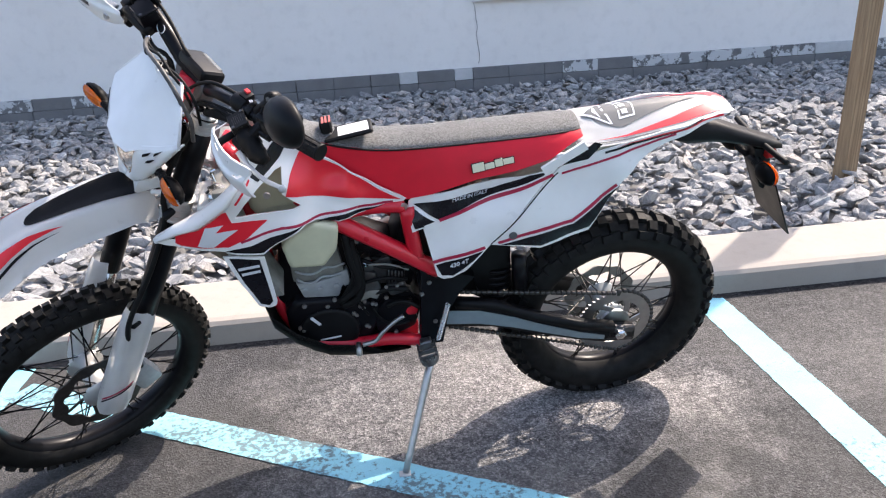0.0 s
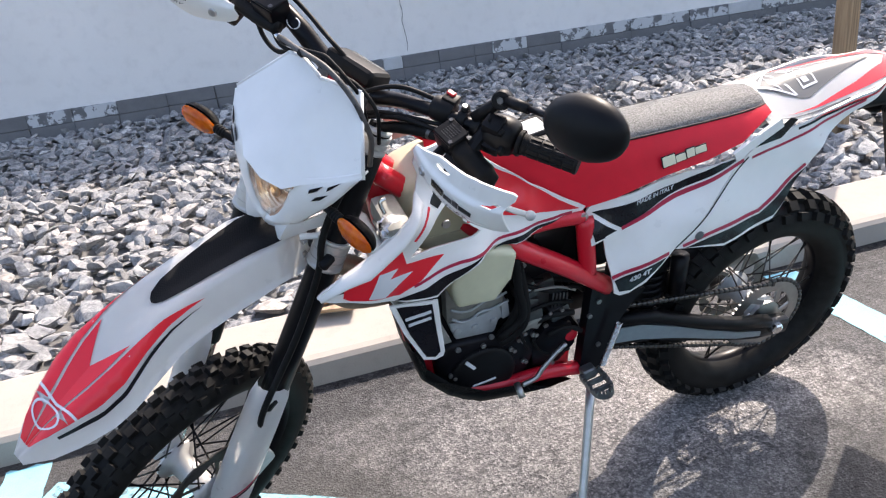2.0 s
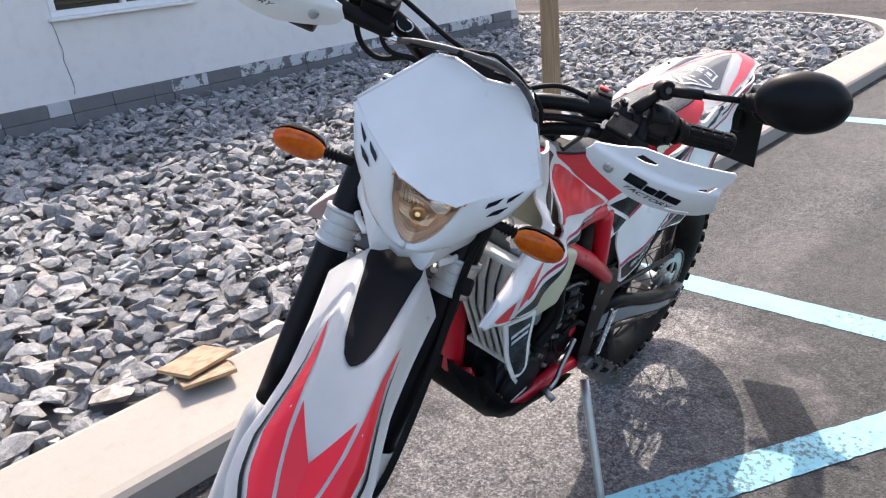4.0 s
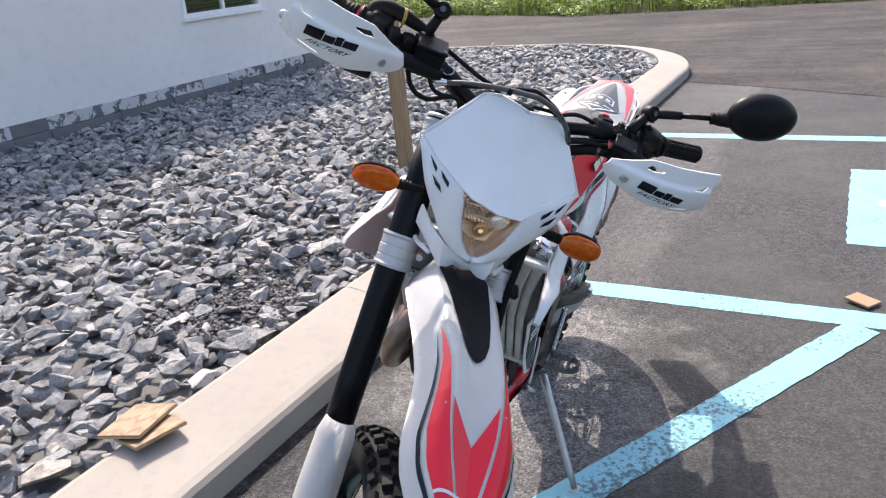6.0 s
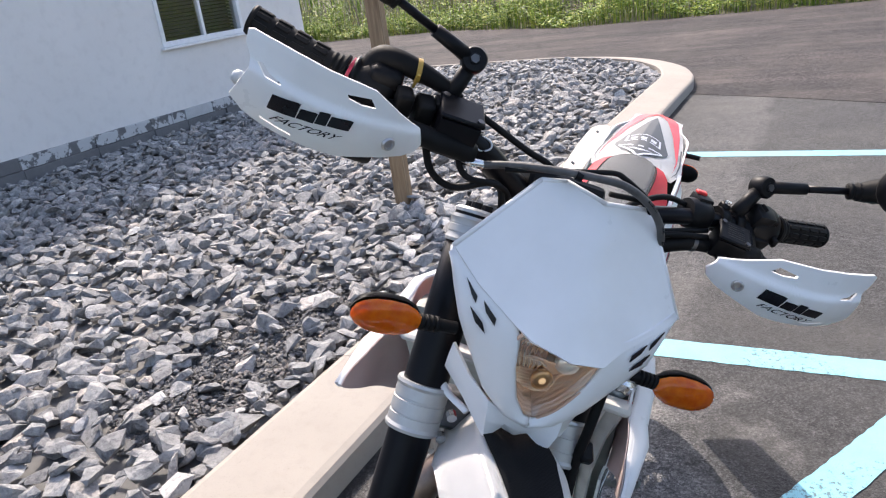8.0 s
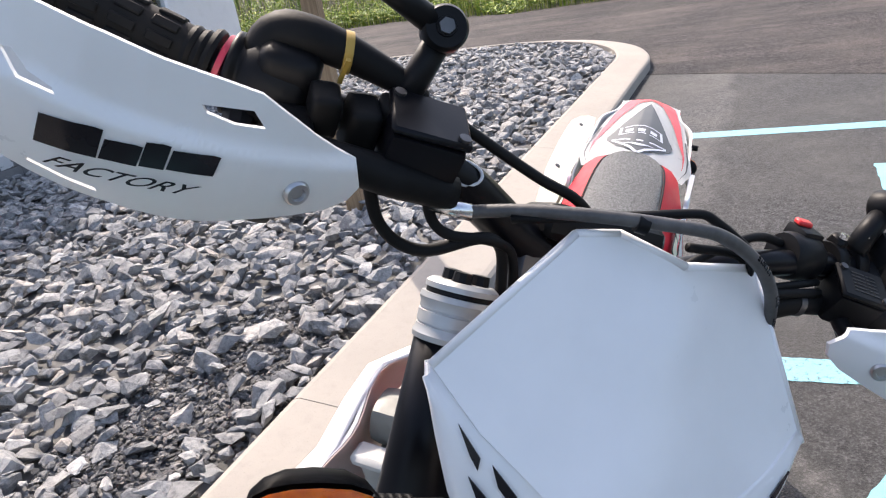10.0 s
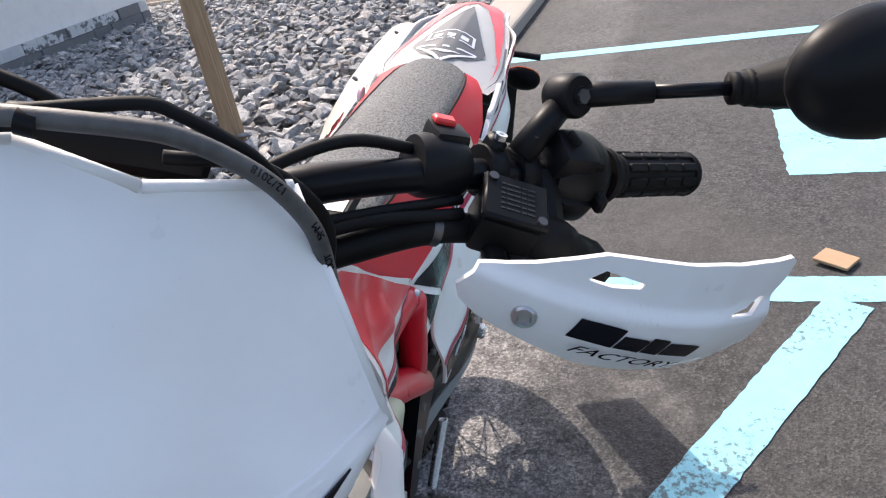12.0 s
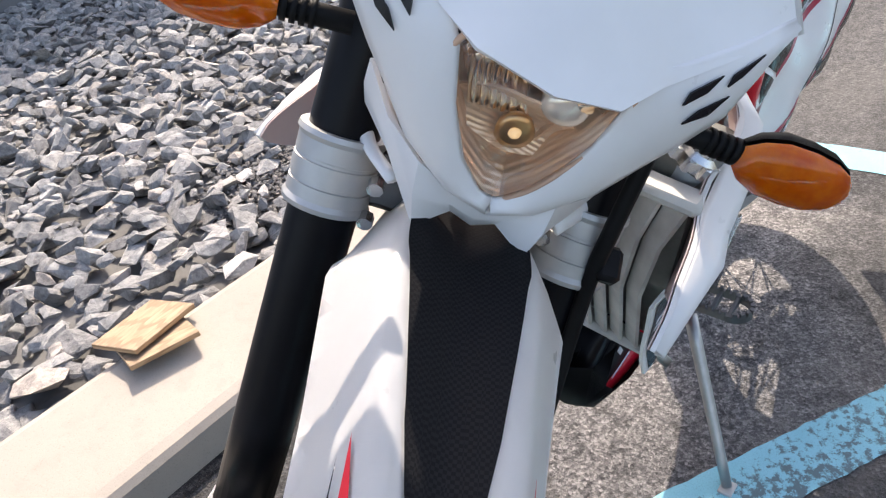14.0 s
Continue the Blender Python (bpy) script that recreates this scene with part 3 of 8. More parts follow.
def lathe(bm, profile, m=None, seg=32, closed=False):
    """A turned shape about the y axis from (radius, y) pairs."""
    rings = []
    for j in range(seg):
        a = 2 * math.pi * j / seg
        rings.append([bm.verts.new(m @ Vector((r * math.cos(a), y, r * math.sin(a))) if m is not None else (r * math.cos(a), y, r * math.sin(a))) for r, y in profile])
    n = len(profile)
    own = [v for ring in rings for v in ring]
    for j in range(seg):
        p, q = rings[j], rings[(j + 1) % seg]
        for i in range(n if closed else n - 1):
            bm.faces.new((p[i], p[(i + 1) % n], q[(i + 1) % n], q[i]))
    if not closed:
        for i in (0, -1):
            if profile[i][0] > 1e-6:
                bm.faces.new([r[i] for r in rings])
    made = {f for v in own for f in v.link_faces}
    bmesh.ops.recalc_face_normals(bm, faces=list(made))
    bmesh.ops.remove_doubles(bm, verts=own, dist=1e-6)


def loft(bm, rows, closed=False, caps=False):
    """A skin over rows of points."""
    vs = [[bm.verts.new(p) for p in r] for r in rows]
    n = len(rows[0])
    for a, b in zip(vs, vs[1:]):
        for i in range(n if closed else n - 1):
            bm.faces.new((a[i], a[(i + 1) % n], b[(i + 1) % n], b[i]))
    if caps:
        bm.faces.new(vs[0])
        bm.faces.new(vs[-1])
    return vs


def blend(controls):
    """A gentle surface y(x, z) through a few control places."""
    def f(x, z):
        s = t = 0.0
        for cx, cz, cy in controls:
            w = 1 / ((cx - x) ** 2 + (cz - z) ** 2 + 2e-4) ** 1.5
            s, t = s + w, t + w * cy
        return t / s
    return f


def skin(outline, fy, off=0.0, thick=0.003, hole=None, edge=0.028, rounded=False):
    """A panel with this outline in x and z, laid on the surface fy."""
    bm = bmesh.new()
    edges = []
    for loop in [outline] + ([hole] if hole else []):
        v = [bm.verts.new((x, 0, z)) for x, z in loop]
        edges += [bm.edges.new((a, b)) for a, b in zip(v, v[1:] + v[:1])]
    bmesh.ops.triangle_fill(bm, edges=edges, use_beauty=True, normal=(0, 1, 0))
    for _ in range(5):
        long = [e for e in bm.edges if e.calc_length() > edge]
        if not long:
            break
        bmesh.ops.subdivide_edges(bm, edges=long, cuts=1)
        bmesh.ops.triangulate(bm, faces=[f for f in bm.faces if len(f.verts) > 3])
    for v in bm.verts:
        v.co.y = fy(v.co.x, v.co.z) + off
    bmesh.ops.recalc_face_normals(bm, faces=bm.faces)
    if sum(f.normal.y for f in bm.faces) < 0:
        bmesh.ops.reverse_faces(bm, faces=bm.faces)
    for f in bm.faces:
        f.smooth = True
    if thick:
        r = bmesh.ops.extrude_face_region(bm, geom=bm.faces[:], use_keep_orig=True)
        new_v = [g for g in r["geom"] if isinstance(g, bmesh.types.BMVert)]
        bmesh.ops.translate(bm, vec=(0, -thick, 0), verts=new_v)
        bmesh.ops.recalc_face_normals(bm, faces=bm.faces)
        for e in bm.edges:
            if len(e.link_faces) == 2 and e.calc_face_angle(0) > 1.0:
                e.smooth = False
    return bm


def band(line, width):
    """The outline of a strip along a line in x and z."""
    p = [Vector(q) for q in line]
    up, down = [], []
    for i, q in enumerate(p):
        d = (p[min(len(p) - 1, i + 1)] - p[max(0, i - 1)]).normalized()
        n = Vector((-d.y, d.x)) * width / 2
        up.append(tuple(q + n))
        down.append(tuple(q - n))
    return up + down[::-1]


def front_skin(outline, fx, s, rise, off=0.0, thick=0.0032, holes=(), edge=0.012):
    """A panel with this outline in y and z, on the forward-facing surface fx; s = -1 puts it on the bike's right."""
    bm = bmesh.new()
    edges = []
    for loop in [outline] + list(holes):
        v = [bm.verts.new((0, y, z)) for y, z in loop]
        edges += [bm.edges.new((a, b)) for a, b in zip(v, v[1:] + v[:1])]
    bmesh.ops.triangle_fill(bm, edges=edges, use_beauty=True, normal=(1, 0, 0))
    for _ in range(5):
        long = [e for e in bm.edges if e.calc_length() > edge]
        if not long:
            break
        bmesh.ops.subdivide_edges(bm, edges=long, cuts=1)
        bmesh.ops.triangulate(bm, faces=[f for f in bm.faces if len(f.verts) > 3])
    for v in bm.verts:
        v.co = (fx(v.co.y, v.co.z) + off, s * v.co.y, v.co.z + rise)
    bmesh.ops.recalc_face_normals(bm, faces=bm.faces)
    if sum(f.normal.x for f in bm.faces) < 0:
        bmesh.ops.reverse_faces(bm, faces=bm.faces)
    if thick:
        r = bmesh.ops.extrude_face_region(bm, geom=bm.faces[:], use_keep_orig=True)
        bmesh.ops.translate(bm, vec=(-thick, 0, 0), verts=[g for g in r["geom"] if isinstance(g, bmesh.types.BMVert)])
        bmesh.ops.recalc_face_normals(bm, faces=bm.faces)
    return bm


def mirrored(bm):
    """The same mesh on the other side of the bike."""
    other = bm.copy()
    bmesh.ops.scale(other, vec=(1, -1, 1), verts=other.verts)
    bmesh.ops.reverse_faces(other, faces=other.faces)
    return other


def lettering(text, size, m, material, parent, depth=0.0006, shear=0.0, bold=0.0):
    """Words in the built-in font as a mesh."""
    cu = bpy.data.curves.new("lettering", "FONT")
    cu.body, cu.size, cu.extrude, cu.align_x, cu.align_y, cu.shear, cu.offset = text, size, depth, "CENTER", "CENTER", shear, bold
    cu.materials.append(material)
    tmp = bpy.data.objects.new("lettering", cu)
    me = bpy.data.meshes.new_from_object(tmp)
    bpy.data.objects.remove(tmp)
    ob = new("lettering", me)
    ob.parent, ob.matrix_basis = parent, m
    return ob


# ---- the motorcycle: materials ----
WHITE = plastic("white plastic", (0.78, 0.77, 0.755), 0.28, 0.02, 0.5, 0.03)
RED = plastic("red gloss decal", (0.74, 0.012, 0.028), 0.3, 0.03, 0.5, 0.02)
CRIMSON = plastic("crimson line", (0.4, 0.01, 0.05), 0.3, 0.03)
NAVY = plastic("black gloss decal", (0.006, 0.0065, 0.01), 0.25, 0.03, 0.3, 0.02)
GREY_DECAL = plastic("grey decal", (0.1, 0.105, 0.11), 0.5, 0.03, 0.25)
PALE_DECAL = plastic("pale grey decal", (0.62, 0.64, 0.68), 0.3, 0.02)
BLACK = plastic("black plastic", (0.008, 0.008, 0.009), 0.4, 0.2, 0.14, 0.1)
SATIN = plastic("satin black metal", (0.006, 0.006, 0.008), 0.3, 0.2, 0.14)
RUBBER = plastic("black rubber", (0.008, 0.008, 0.0085), 0.55, 0.3, 0.15, 0.2)
TYRE = plastic("tyre rubber", (0.01, 0.0098, 0.0096), 0.6, 0.45, 0.2, 0.3, 30)
FRAME_RED = plastic("red painted steel", (0.6, 0.012, 0.028), 0.28, 0.06)
SEAT_RED = plastic("red vinyl", (0.66, 0.013, 0.03), 0.45, 0.05, 0.25, 0.25)
ALLOY = metal("cast alloy", (0.42, 0.45, 0.47), 0.5, 0.2, 0.35)
HEAD_GREY = metal("dull grey casting", (0.26, 0.26, 0.24), 0.55, 0.25, 0.3)
ALLOY_DARK = metal("dark cast alloy", (0.14, 0.14, 0.145), 0.45, 0.3)
SILVER = metal("brushed silver clamp", (0.5, 0.5, 0.49), 0.45, 0.12, 0.6)
STEEL = metal("bright steel", (0.7, 0.7, 0.7), 0.22, 0.15)
BOLT = metal("dull bolt steel", (0.34, 0.34, 0.34), 0.4, 0.2)
CHAIN = metal("oily chain steel", (0.12, 0.115, 0.11), 0.45, 0.4)
HEADER = metal("browned exhaust", (0.32, 0.24, 0.19), 0.4, 0.35)
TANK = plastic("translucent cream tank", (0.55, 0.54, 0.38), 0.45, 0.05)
# the same cream plastic, darkened for the shade behind the shroud
SHADED_TANK = plastic("shaded cream tank", (0.5, 0.49, 0.35), 0.5, 0.06)
LOUVRE = plastic("dusty white louvre", (0.62, 0.61, 0.57), 0.5, 0.15)
CREAM = plastic("cream print", (0.7, 0.66, 0.48), 0.4, 0.03)
HOSE = plastic("grey rubber hose", (0.085, 0.08, 0.077), 0.5, 0.25, 0.5, 0.4, 60)
SCREW = metal("steel screw", (0.6, 0.6, 0.6), 0.3, 0.2)
MIRROR_GLASS = metal("mirror glass", (0.85, 0.87, 0.88), 0.02, 0.0)
SWING = metal("grey-blue swingarm", (0.3, 0.35, 0.38), 0.4, 0.12, 0.6)

w = Nodes("glitter grey seat cover", 0.62, 0, 0.4)
f1, f2 = w.noise(330, 3, 0.7), w.noise(8, 4)
w.colour(w.mix(w.ramp(f1, [(0.4, 0.0), (0.6, 1.0)]), (0.09, 0.09, 0.09), w.mix(w.ramp(f2, [(0.3, 0.0), (0.7, 1.0)]), (0.3, 0.3, 0.298), (0.39, 0.39, 0.385))))
w.bump(f1, 0.5, 0.0015)
w.b.inputs["Sheen Weight"].default_value = 0.35
w.b.inputs["Sheen Roughness"].default_value = 0.35
SEAT_GREY = w.m

w = Nodes("amber lens", 0.14, 0, 0.5)
ck = w.n("ShaderNodeTexChecker", Scale=190.0)
w.link(w.coords(), ck.inputs["Vector"])
glow = w.noise(38, 3)
w.colour(w.mix(w.ramp(glow, [(0.35, 0.0), (0.65, 1.0)]), (0.78, 0.12, 0.001), (0.98, 0.26, 0.002)))
w.bump(ck.outputs["Fac"], 0.35, 0.001)
w.b.inputs["Coat Weight"].default_value = 0.6
AMBER = w.m

w = Nodes("lamp lens", 0.03, 0, 0.5)
w.b.inputs["Transmission Weight"].default_value = 1.0
w.b.inputs["IOR"].default_value = 1.03
w.b.inputs["Coat Weight"].default_value = 0.8
w.b.inputs["Coat Roughness"].default_value = 0.02
w.colour((0.97, 0.93, 0.88))
LENS = w.m
def reflector(name, scale, strength, rough, colour, metallic):
    w = Nodes(name, rough, metallic)
    wave = w.n("ShaderNodeTexWave", Scale=scale, Distortion=0.6)
    w.link(w.coords(), wave.inputs["Vector"])
    w.colour(colour)
    w.bump(wave.outputs["Fac"], strength, 0.001)
    return w.m


REFLECTOR = reflector("lamp reflector", 60.0, 0.3, 0.12, (0.95, 0.72, 0.54), 0.65)
EYE_MAT = reflector("ribbed reflector", 190.0, 0.35, 0.24, (0.86, 0.62, 0.45), 0.6)
COPPER = metal("copper ring", (0.8, 0.5, 0.25), 0.3)
w = Nodes("lit bulb", 0.3)
w.b.inputs["Emission Color"].default_value = (1.0, 0.66, 0.36, 1)
w.b.inputs["Emission Strength"].default_value = 0.2
w.colour((0.9, 0.7, 0.4))
BULB = w.m

w = Nodes("carbon weave panel", 0.6, 0, 0.08)
ck = w.n("ShaderNodeTexChecker", Scale=420.0)
w.link(w.coords(), ck.inputs["Vector"])
w.colour(w.mix(w.ramp(ck.outputs["Fac"], [(0.0, 0.0), (1.0, 1.0)]), (0.007, 0.007, 0.008), (0.013, 0.013, 0.014)))
w.bump(ck.outputs["Fac"], 0.25, 0.0006)
WEAVE = w.m

# ---- the motorcycle: its place, lean and turned fork ----
bike = tagged(new("motorcycle"), "white and red enduro motorcycle leaning on its side stand", "motorcycle")
YAW, LEANING = radians(3.2), radians(16)
fwd = Vector((-math.cos(YAW), -math.sin(YAW), 0))
lat = Vector((math.sin(YAW), -math.cos(YAW), 0))
left = lat * math.cos(LEANING) - Vector((0, 0, 1)) * math.sin(LEANING)
up = lat * math.sin(LEANING) + Vector((0, 0, 1)) * math.cos(LEANING)
PLACE = Matrix((fwd, left, up)).transposed().to_4x4()
PLACE.translation = (0.643, 0.376, 0.0)
bike.matrix_basis = PLACE
RAKE, STEER, HEAD = radians(26), radians(33), Vector((1.065, 0, 1.17))
AXIS = Vector((-math.sin(RAKE), 0, math.cos(RAKE)))
TURNED = Matrix.Translation(HEAD) @ Matrix.Rotation(STEER, 4, AXIS) @ Matrix.Translation(-HEAD) @ Matrix.Translation((0, 0.005, 0))


def bp(name, bm, material, label="", parent=None, smooth=True, front=False):
    """A part of the bike; front parts turn with the fork."""
    ob = part(name, bm, material, parent or bike, label, smooth, 0.0 if smooth else 0.62)
    if front and parent is None:
        ob.matrix_basis = TURNED
    return ob



def both(name, bm, material, label="", front=False):
    other = mirrored(bm)
    a = bp(name, bm, material, label, front=front)
    b = bp(name, other, material, label, front=front)
    return a, b


# ---- wheels ----
def wheel(name, centre, radius, section, rim_r, knobs, knob_size, front, spokes=36):
    hub = bmesh.new()
    lathe(hub, [(0.012, -0.075), (0.03, -0.07), (0.05, -0.06), (0.05, -0.052), (0.028, -0.04), (0.026, 0.04), (0.05, 0.052), (0.05, 0.06), (0.03, 0.07), (0.012, 0.075)], None, 28)
    ob = bp(name, hub, SILVER if front else ALLOY, "spoked wheel with a knobbly tyre")
    ob.matrix_basis = (TURNED if front else Matrix.Identity(4)) @ Matrix.Translation(centre)
    # tyre carcass and tread blocks, one moulded piece
    bm = bmesh.new()
    a, b = radius - section - 0.012, section
    prof = [(a + b * 0.98 * math.cos(t) * (1.0 if math.cos(t) > 0 else 0.92), b * 1.02 * math.sin(t)) for t in [2 * math.pi * i / 20 for i in range(20)]]
    lathe(bm, prof, None, 72, True)
    knob_mesh = []
    for wide in (1.0, 0.8):
        kb = bmesh.new()
        for q in box(kb, (knob_size[2], knob_size[1] * wide, knob_size[0])):
            if q.co.x > 0:
                q.co.y *= 0.86
                q.co.z *= 0.86
        knob_mesh.append(mesh_of("tread_knob", kb, TYRE))
    rows = ((0.0, 1), (0.42, 0), (-0.42, 0), (0.95, 1), (-0.95, 1)) if front else ((0.22, 0), (-0.22, 0), (0.62, 1), (-0.62, 1), (1.08, 0), (-1.08, 0))
    for i in range(knobs):
        for ang, odd in rows:
            t = 2 * math.pi * (i + 0.5 * odd + random.uniform(-0.05, 0.05)) / knobs
            kz = knob_size[2]
            at = Matrix.Rotation(-t, 4, "Y") @ Matrix.Translation((a, 0, 0)) @ Matrix.Rotation(ang, 4, "Z") @ Matrix.Translation((b + kz / 2 - 0.004, 0, 0))
            knob = new("tread_knob", knob_mesh[abs(ang) > 0.9])
            knob.parent, knob.matrix_basis = ob, at @ pose(0, 0, 0, random.uniform(-3, 3), 0, 0)
    flat = bp("tyre", bm, TYRE, "black knobbly off-road tyre", ob, smooth=False)
    bm = bmesh.new()
    lathe(bm, [(rim_r - 0.014, -0.012), (rim_r - 0.002, -0.026), (rim_r + 0.012, -0.03), (rim_r + 0.012, -0.025), (rim_r + 0.002, 0.0), (rim_r + 0.012, 0.025), (rim_r + 0.012, 0.03), (rim_r - 0.002, 0.026), (rim_r - 0.014, 0.012)], None, 72, True)
    bp("rim", bm, SATIN, "satin black wheel rim", ob)
    bm = bmesh.new()
    tube(bm, [(0, 0, 0), (0, 0, 1)], 0.0021, 6, 1)
    me = mesh_of("spoke", bm, SATIN if front else CHAIN, True)
    for i in range(spokes):
        side = 1 if i % 2 else -1
        a0 = 2 * math.pi * (i // 2 * 2 + 0.5 * (i % 2)) / spokes
        a1 = a0 + (0.55 if (i // 2) % 2 else -0.55)
        p = Vector((0.048 * math.cos(a0), 0.055 * side, 0.048 * math.sin(a0)))
        q = Vector(((rim_r - 0.008) * math.cos(a1), 0.006 * side, (rim_r - 0.008) * math.sin(a1)))
        s = new("spoke", me)
        s.parent = ob
        s.matrix_basis = Matrix.Translation(p) @ (q - p).to_track_quat("Z", "Y").to_matrix().to_4x4() @ Matrix.Diagonal((1, 1, (q - p).length, 1))
    return ob


def disc(name, r, m, parent, material, waves=9, hole=0.74):
    """A wave-edged brake disc with cut-outs."""
    bm = bmesh.new()
    n = waves * 10
    rows = []
    for i in range(n):
        a = 2 * math.pi * i / n
        ro = r * (1 + 0.035 * math.cos(waves * a))
        ri = r * hole * (1 + 0.06 * math.cos(waves * a + 2.6))
        rows.append([bm.verts.new((rr * math.cos(a), y, rr * math.sin(a))) for rr, y in ((ri, -0.002), (ro, -0.002), (ro, 0.002), (ri, 0.002))])
    for i in range(n):
        p, q = rows[i], rows[(i + 1) % n]
        for k in range(4):
            bm.faces.new((p[k], p[(k + 1) % 4], q[(k + 1) % 4], q[k]))
    bmesh.ops.recalc_face_normals(bm, faces=bm.faces)
    ob = bp(name, bm, material, "", parent, False)
    ob.matrix_basis = m
    for i in range(6):
        a = 2 * math.pi * i / 6
        bm = bmesh.new()
        box(bm, (r * hole * 0.8, 0.003, 0.011), Matrix.Rotation(-a, 4, "Y") @ Matrix.Translation((r * hole * 0.66, 0, 0)) @ Matrix.Rotation(0.45, 4, "Y"), 0.001)
        bp("disc_arm", bm, material, "", ob, False)
    return ob


FRONT_AXLE = Vector((1.503, 0, 0.338))
REAR_AXLE = Vector((-0.028, 0, 0.342))
front_wheel = wheel("front_wheel", FRONT_AXLE, 0.352, 0.043, 0.268, 46, (0.021, 0.02, 0.014), True)
rear_wheel = wheel("rear_wheel", REAR_AXLE, 0.346, 0.06, 0.232, 36, (0.03, 0.03, 0.016), False)
disc("brake_disc", 0.13, Matrix.Translation((0, 0.052, 0)), front_wheel, CHAIN)
disc("brake_disc", 0.11, Matrix.Translation((0, -0.062, 0)), rear_wheel, HEAD_GREY)
bm = bmesh.new()
n = 48
rows = []
for i in range(4 * n):
    a = 2 * math.pi * i / (4 * n)
    ro = (0.112, 0.118, 0.118, 0.112)[i % 4]
    rows.append([bm.verts.new((rr * math.cos(a), y, rr * math.sin(a))) for rr, y in ((0.082, -0.003), (ro, -0.003), (ro, 0.003), (0.082, 0.003))])
for i in range(4 * n):
    p, q = rows[i], rows[(i + 1) % (4 * n)]
    for k in range(4):
        bm.faces.new((p[k], p[(k + 1) % 4], q[(k + 1) % 4], q[k]))
for i in range(6):
    box(bm, (0.05, 0.005, 0.018), Matrix.Rotation(1.05 * i, 4, "Y") @ Matrix.Translation((0.066, 0, 0)) @ Matrix.Rotation(0.6, 4, "Y"), 0.002)
lathe_bm = bmesh.new()
lathe(lathe_bm, [(0.02, -0.004), (0.046, -0.004), (0.046, 0.006), (0.02, 0.012)], None, 28)
me_tmp = bpy.data.meshes.new("tmp")
lathe_bm.to_mesh(me_tmp)
lathe_bm.free()
bm.from_mesh(me_tmp)
bpy.data.meshes.remove(me_tmp)
bmesh.ops.recalc_face_normals(bm, faces=bm.faces)
bp("sprocket", bm, metal("sprocket steel", (0.4, 0.4, 0.4), 0.35), "silver rear sprocket", rear_wheel, False).matrix_basis = Matrix.Translation((0, 0.074, 0))

# chain: links along its two runs and round the sprocket
run = []
for i in range(33):
    run.append((0.478 - 0.0158 * i, 0.535 - 0.0158 * i * 0.165))
for i in range(22):
    run.append((REAR_AXLE.x - (0.118 * math.cos(radians(90 - 8.2 * i)) if 8.2 * i < 180 else 0), REAR_AXLE.z + 0.118 * math.sin(radians(90 - 8.2 * i))))
for i in range(33):
    run.append((0.478 - 0.0158 * (32 - i), 0.405 - 0.0158 * (32 - i) * 0.345))
chain = bmesh.new()
for (x, z), (x2, z2) in zip(run, run[1:] + run[-1:]):
    ang = math.atan2(-(z2 - z), x2 - x) if (x2, z2) != (x, z) else 0
    box(chain, (0.0148, 0.013, 0.011), Matrix.Translation((x, 0.074, z)) @ Matrix.Rotation(ang, 4, "Y"), 0.0025)
bp("chain", chain, CHAIN, "dark oily drive chain", smooth=False)

# ---- swingarm, frame and engine ----
for s in (1, -1):
    bm = bmesh.new()
    loft(bm, [[(x, s * (y + dy), z + dz) for dy, dz in ((-0.014, -h), (0.014, -h), (0.017, -h * 0.4), (0.017, h * 0.4), (0.014, h), (-0.014, h))] for x, y, z, h in ((0.5, 0.075, 0.468, 0.045), (0.36, 0.088, 0.452, 0.042), (0.23, 0.1, 0.405, 0.034), (0.1, 0.106, 0.36, 0.03), (0.02, 0.106, 0.335, 0.027), (-0.075, 0.106, 0.325, 0.024))], True, True)
    bmesh.ops.recalc_face_normals(bm, faces=bm.faces)
    arm = bp("swingarm", bm, BLACK, "black swingarm with a grey-blue side stripe")
    bm = bmesh.new()
    loft(bm, [[(x, s * (y + dy), z + dz) for dy, dz in ((0.012, -h), (0.0195, -h), (0.0195, h), (0.012, h))] for x, y, z, h in ((0.5, 0.075, 0.46, 0.024), (0.4, 0.084, 0.452, 0.024), (0.3, 0.094, 0.425, 0.019), (0.2, 0.102, 0.388, 0.014), (0.1, 0.106, 0.352, 0.011), (0.02, 0.106, 0.33, 0.008))], True, True)
    bmesh.ops.recalc_face_normals(bm, faces=bm.faces)
    bp("side_stripe", bm, SWING, "grey-blue stripe", arm, False)
    bm = bmesh.new()
    loft(bm, [[(x, s * (y + dy), z + dz) for dy, dz in ((-0.012, -0.012), (0.014, -0.012), (0.014, 0.012), (-0.012, 0.014))] for x, y, z in ((0.47, 0.085, 0.505), (0.36, 0.094, 0.487), (0.23, 0.106, 0.432), (0.1, 0.112, 0.385), (-0.01, 0.112, 0.357))], True, True)
    bmesh.ops.recalc_face_normals(bm, faces=bm.faces)
    bp("guard", bm, BLACK, "black swingarm guard", arm)
    bm = bmesh.new()
    box(bm, (0.085, 0.018, 0.05), pose(-0.03, s * 0.114, 0.332, 0, -8, 0), 0.006, 2)
    bp("axle_block", bm, ALLOY_DARK, "", arm, False)
    bm = bmesh.new()
    lathe(bm, [(0.0, 0), (0.018, 0), (0.018, 0.012), (0.013, 0.016), (0, 0.016)], pose(-0.028, s * 0.122, 0.337) @ Matrix.Diagonal((1, s, 1, 1)), 6)
    bp("axle_nut", bm, STEEL, "", arm, False)

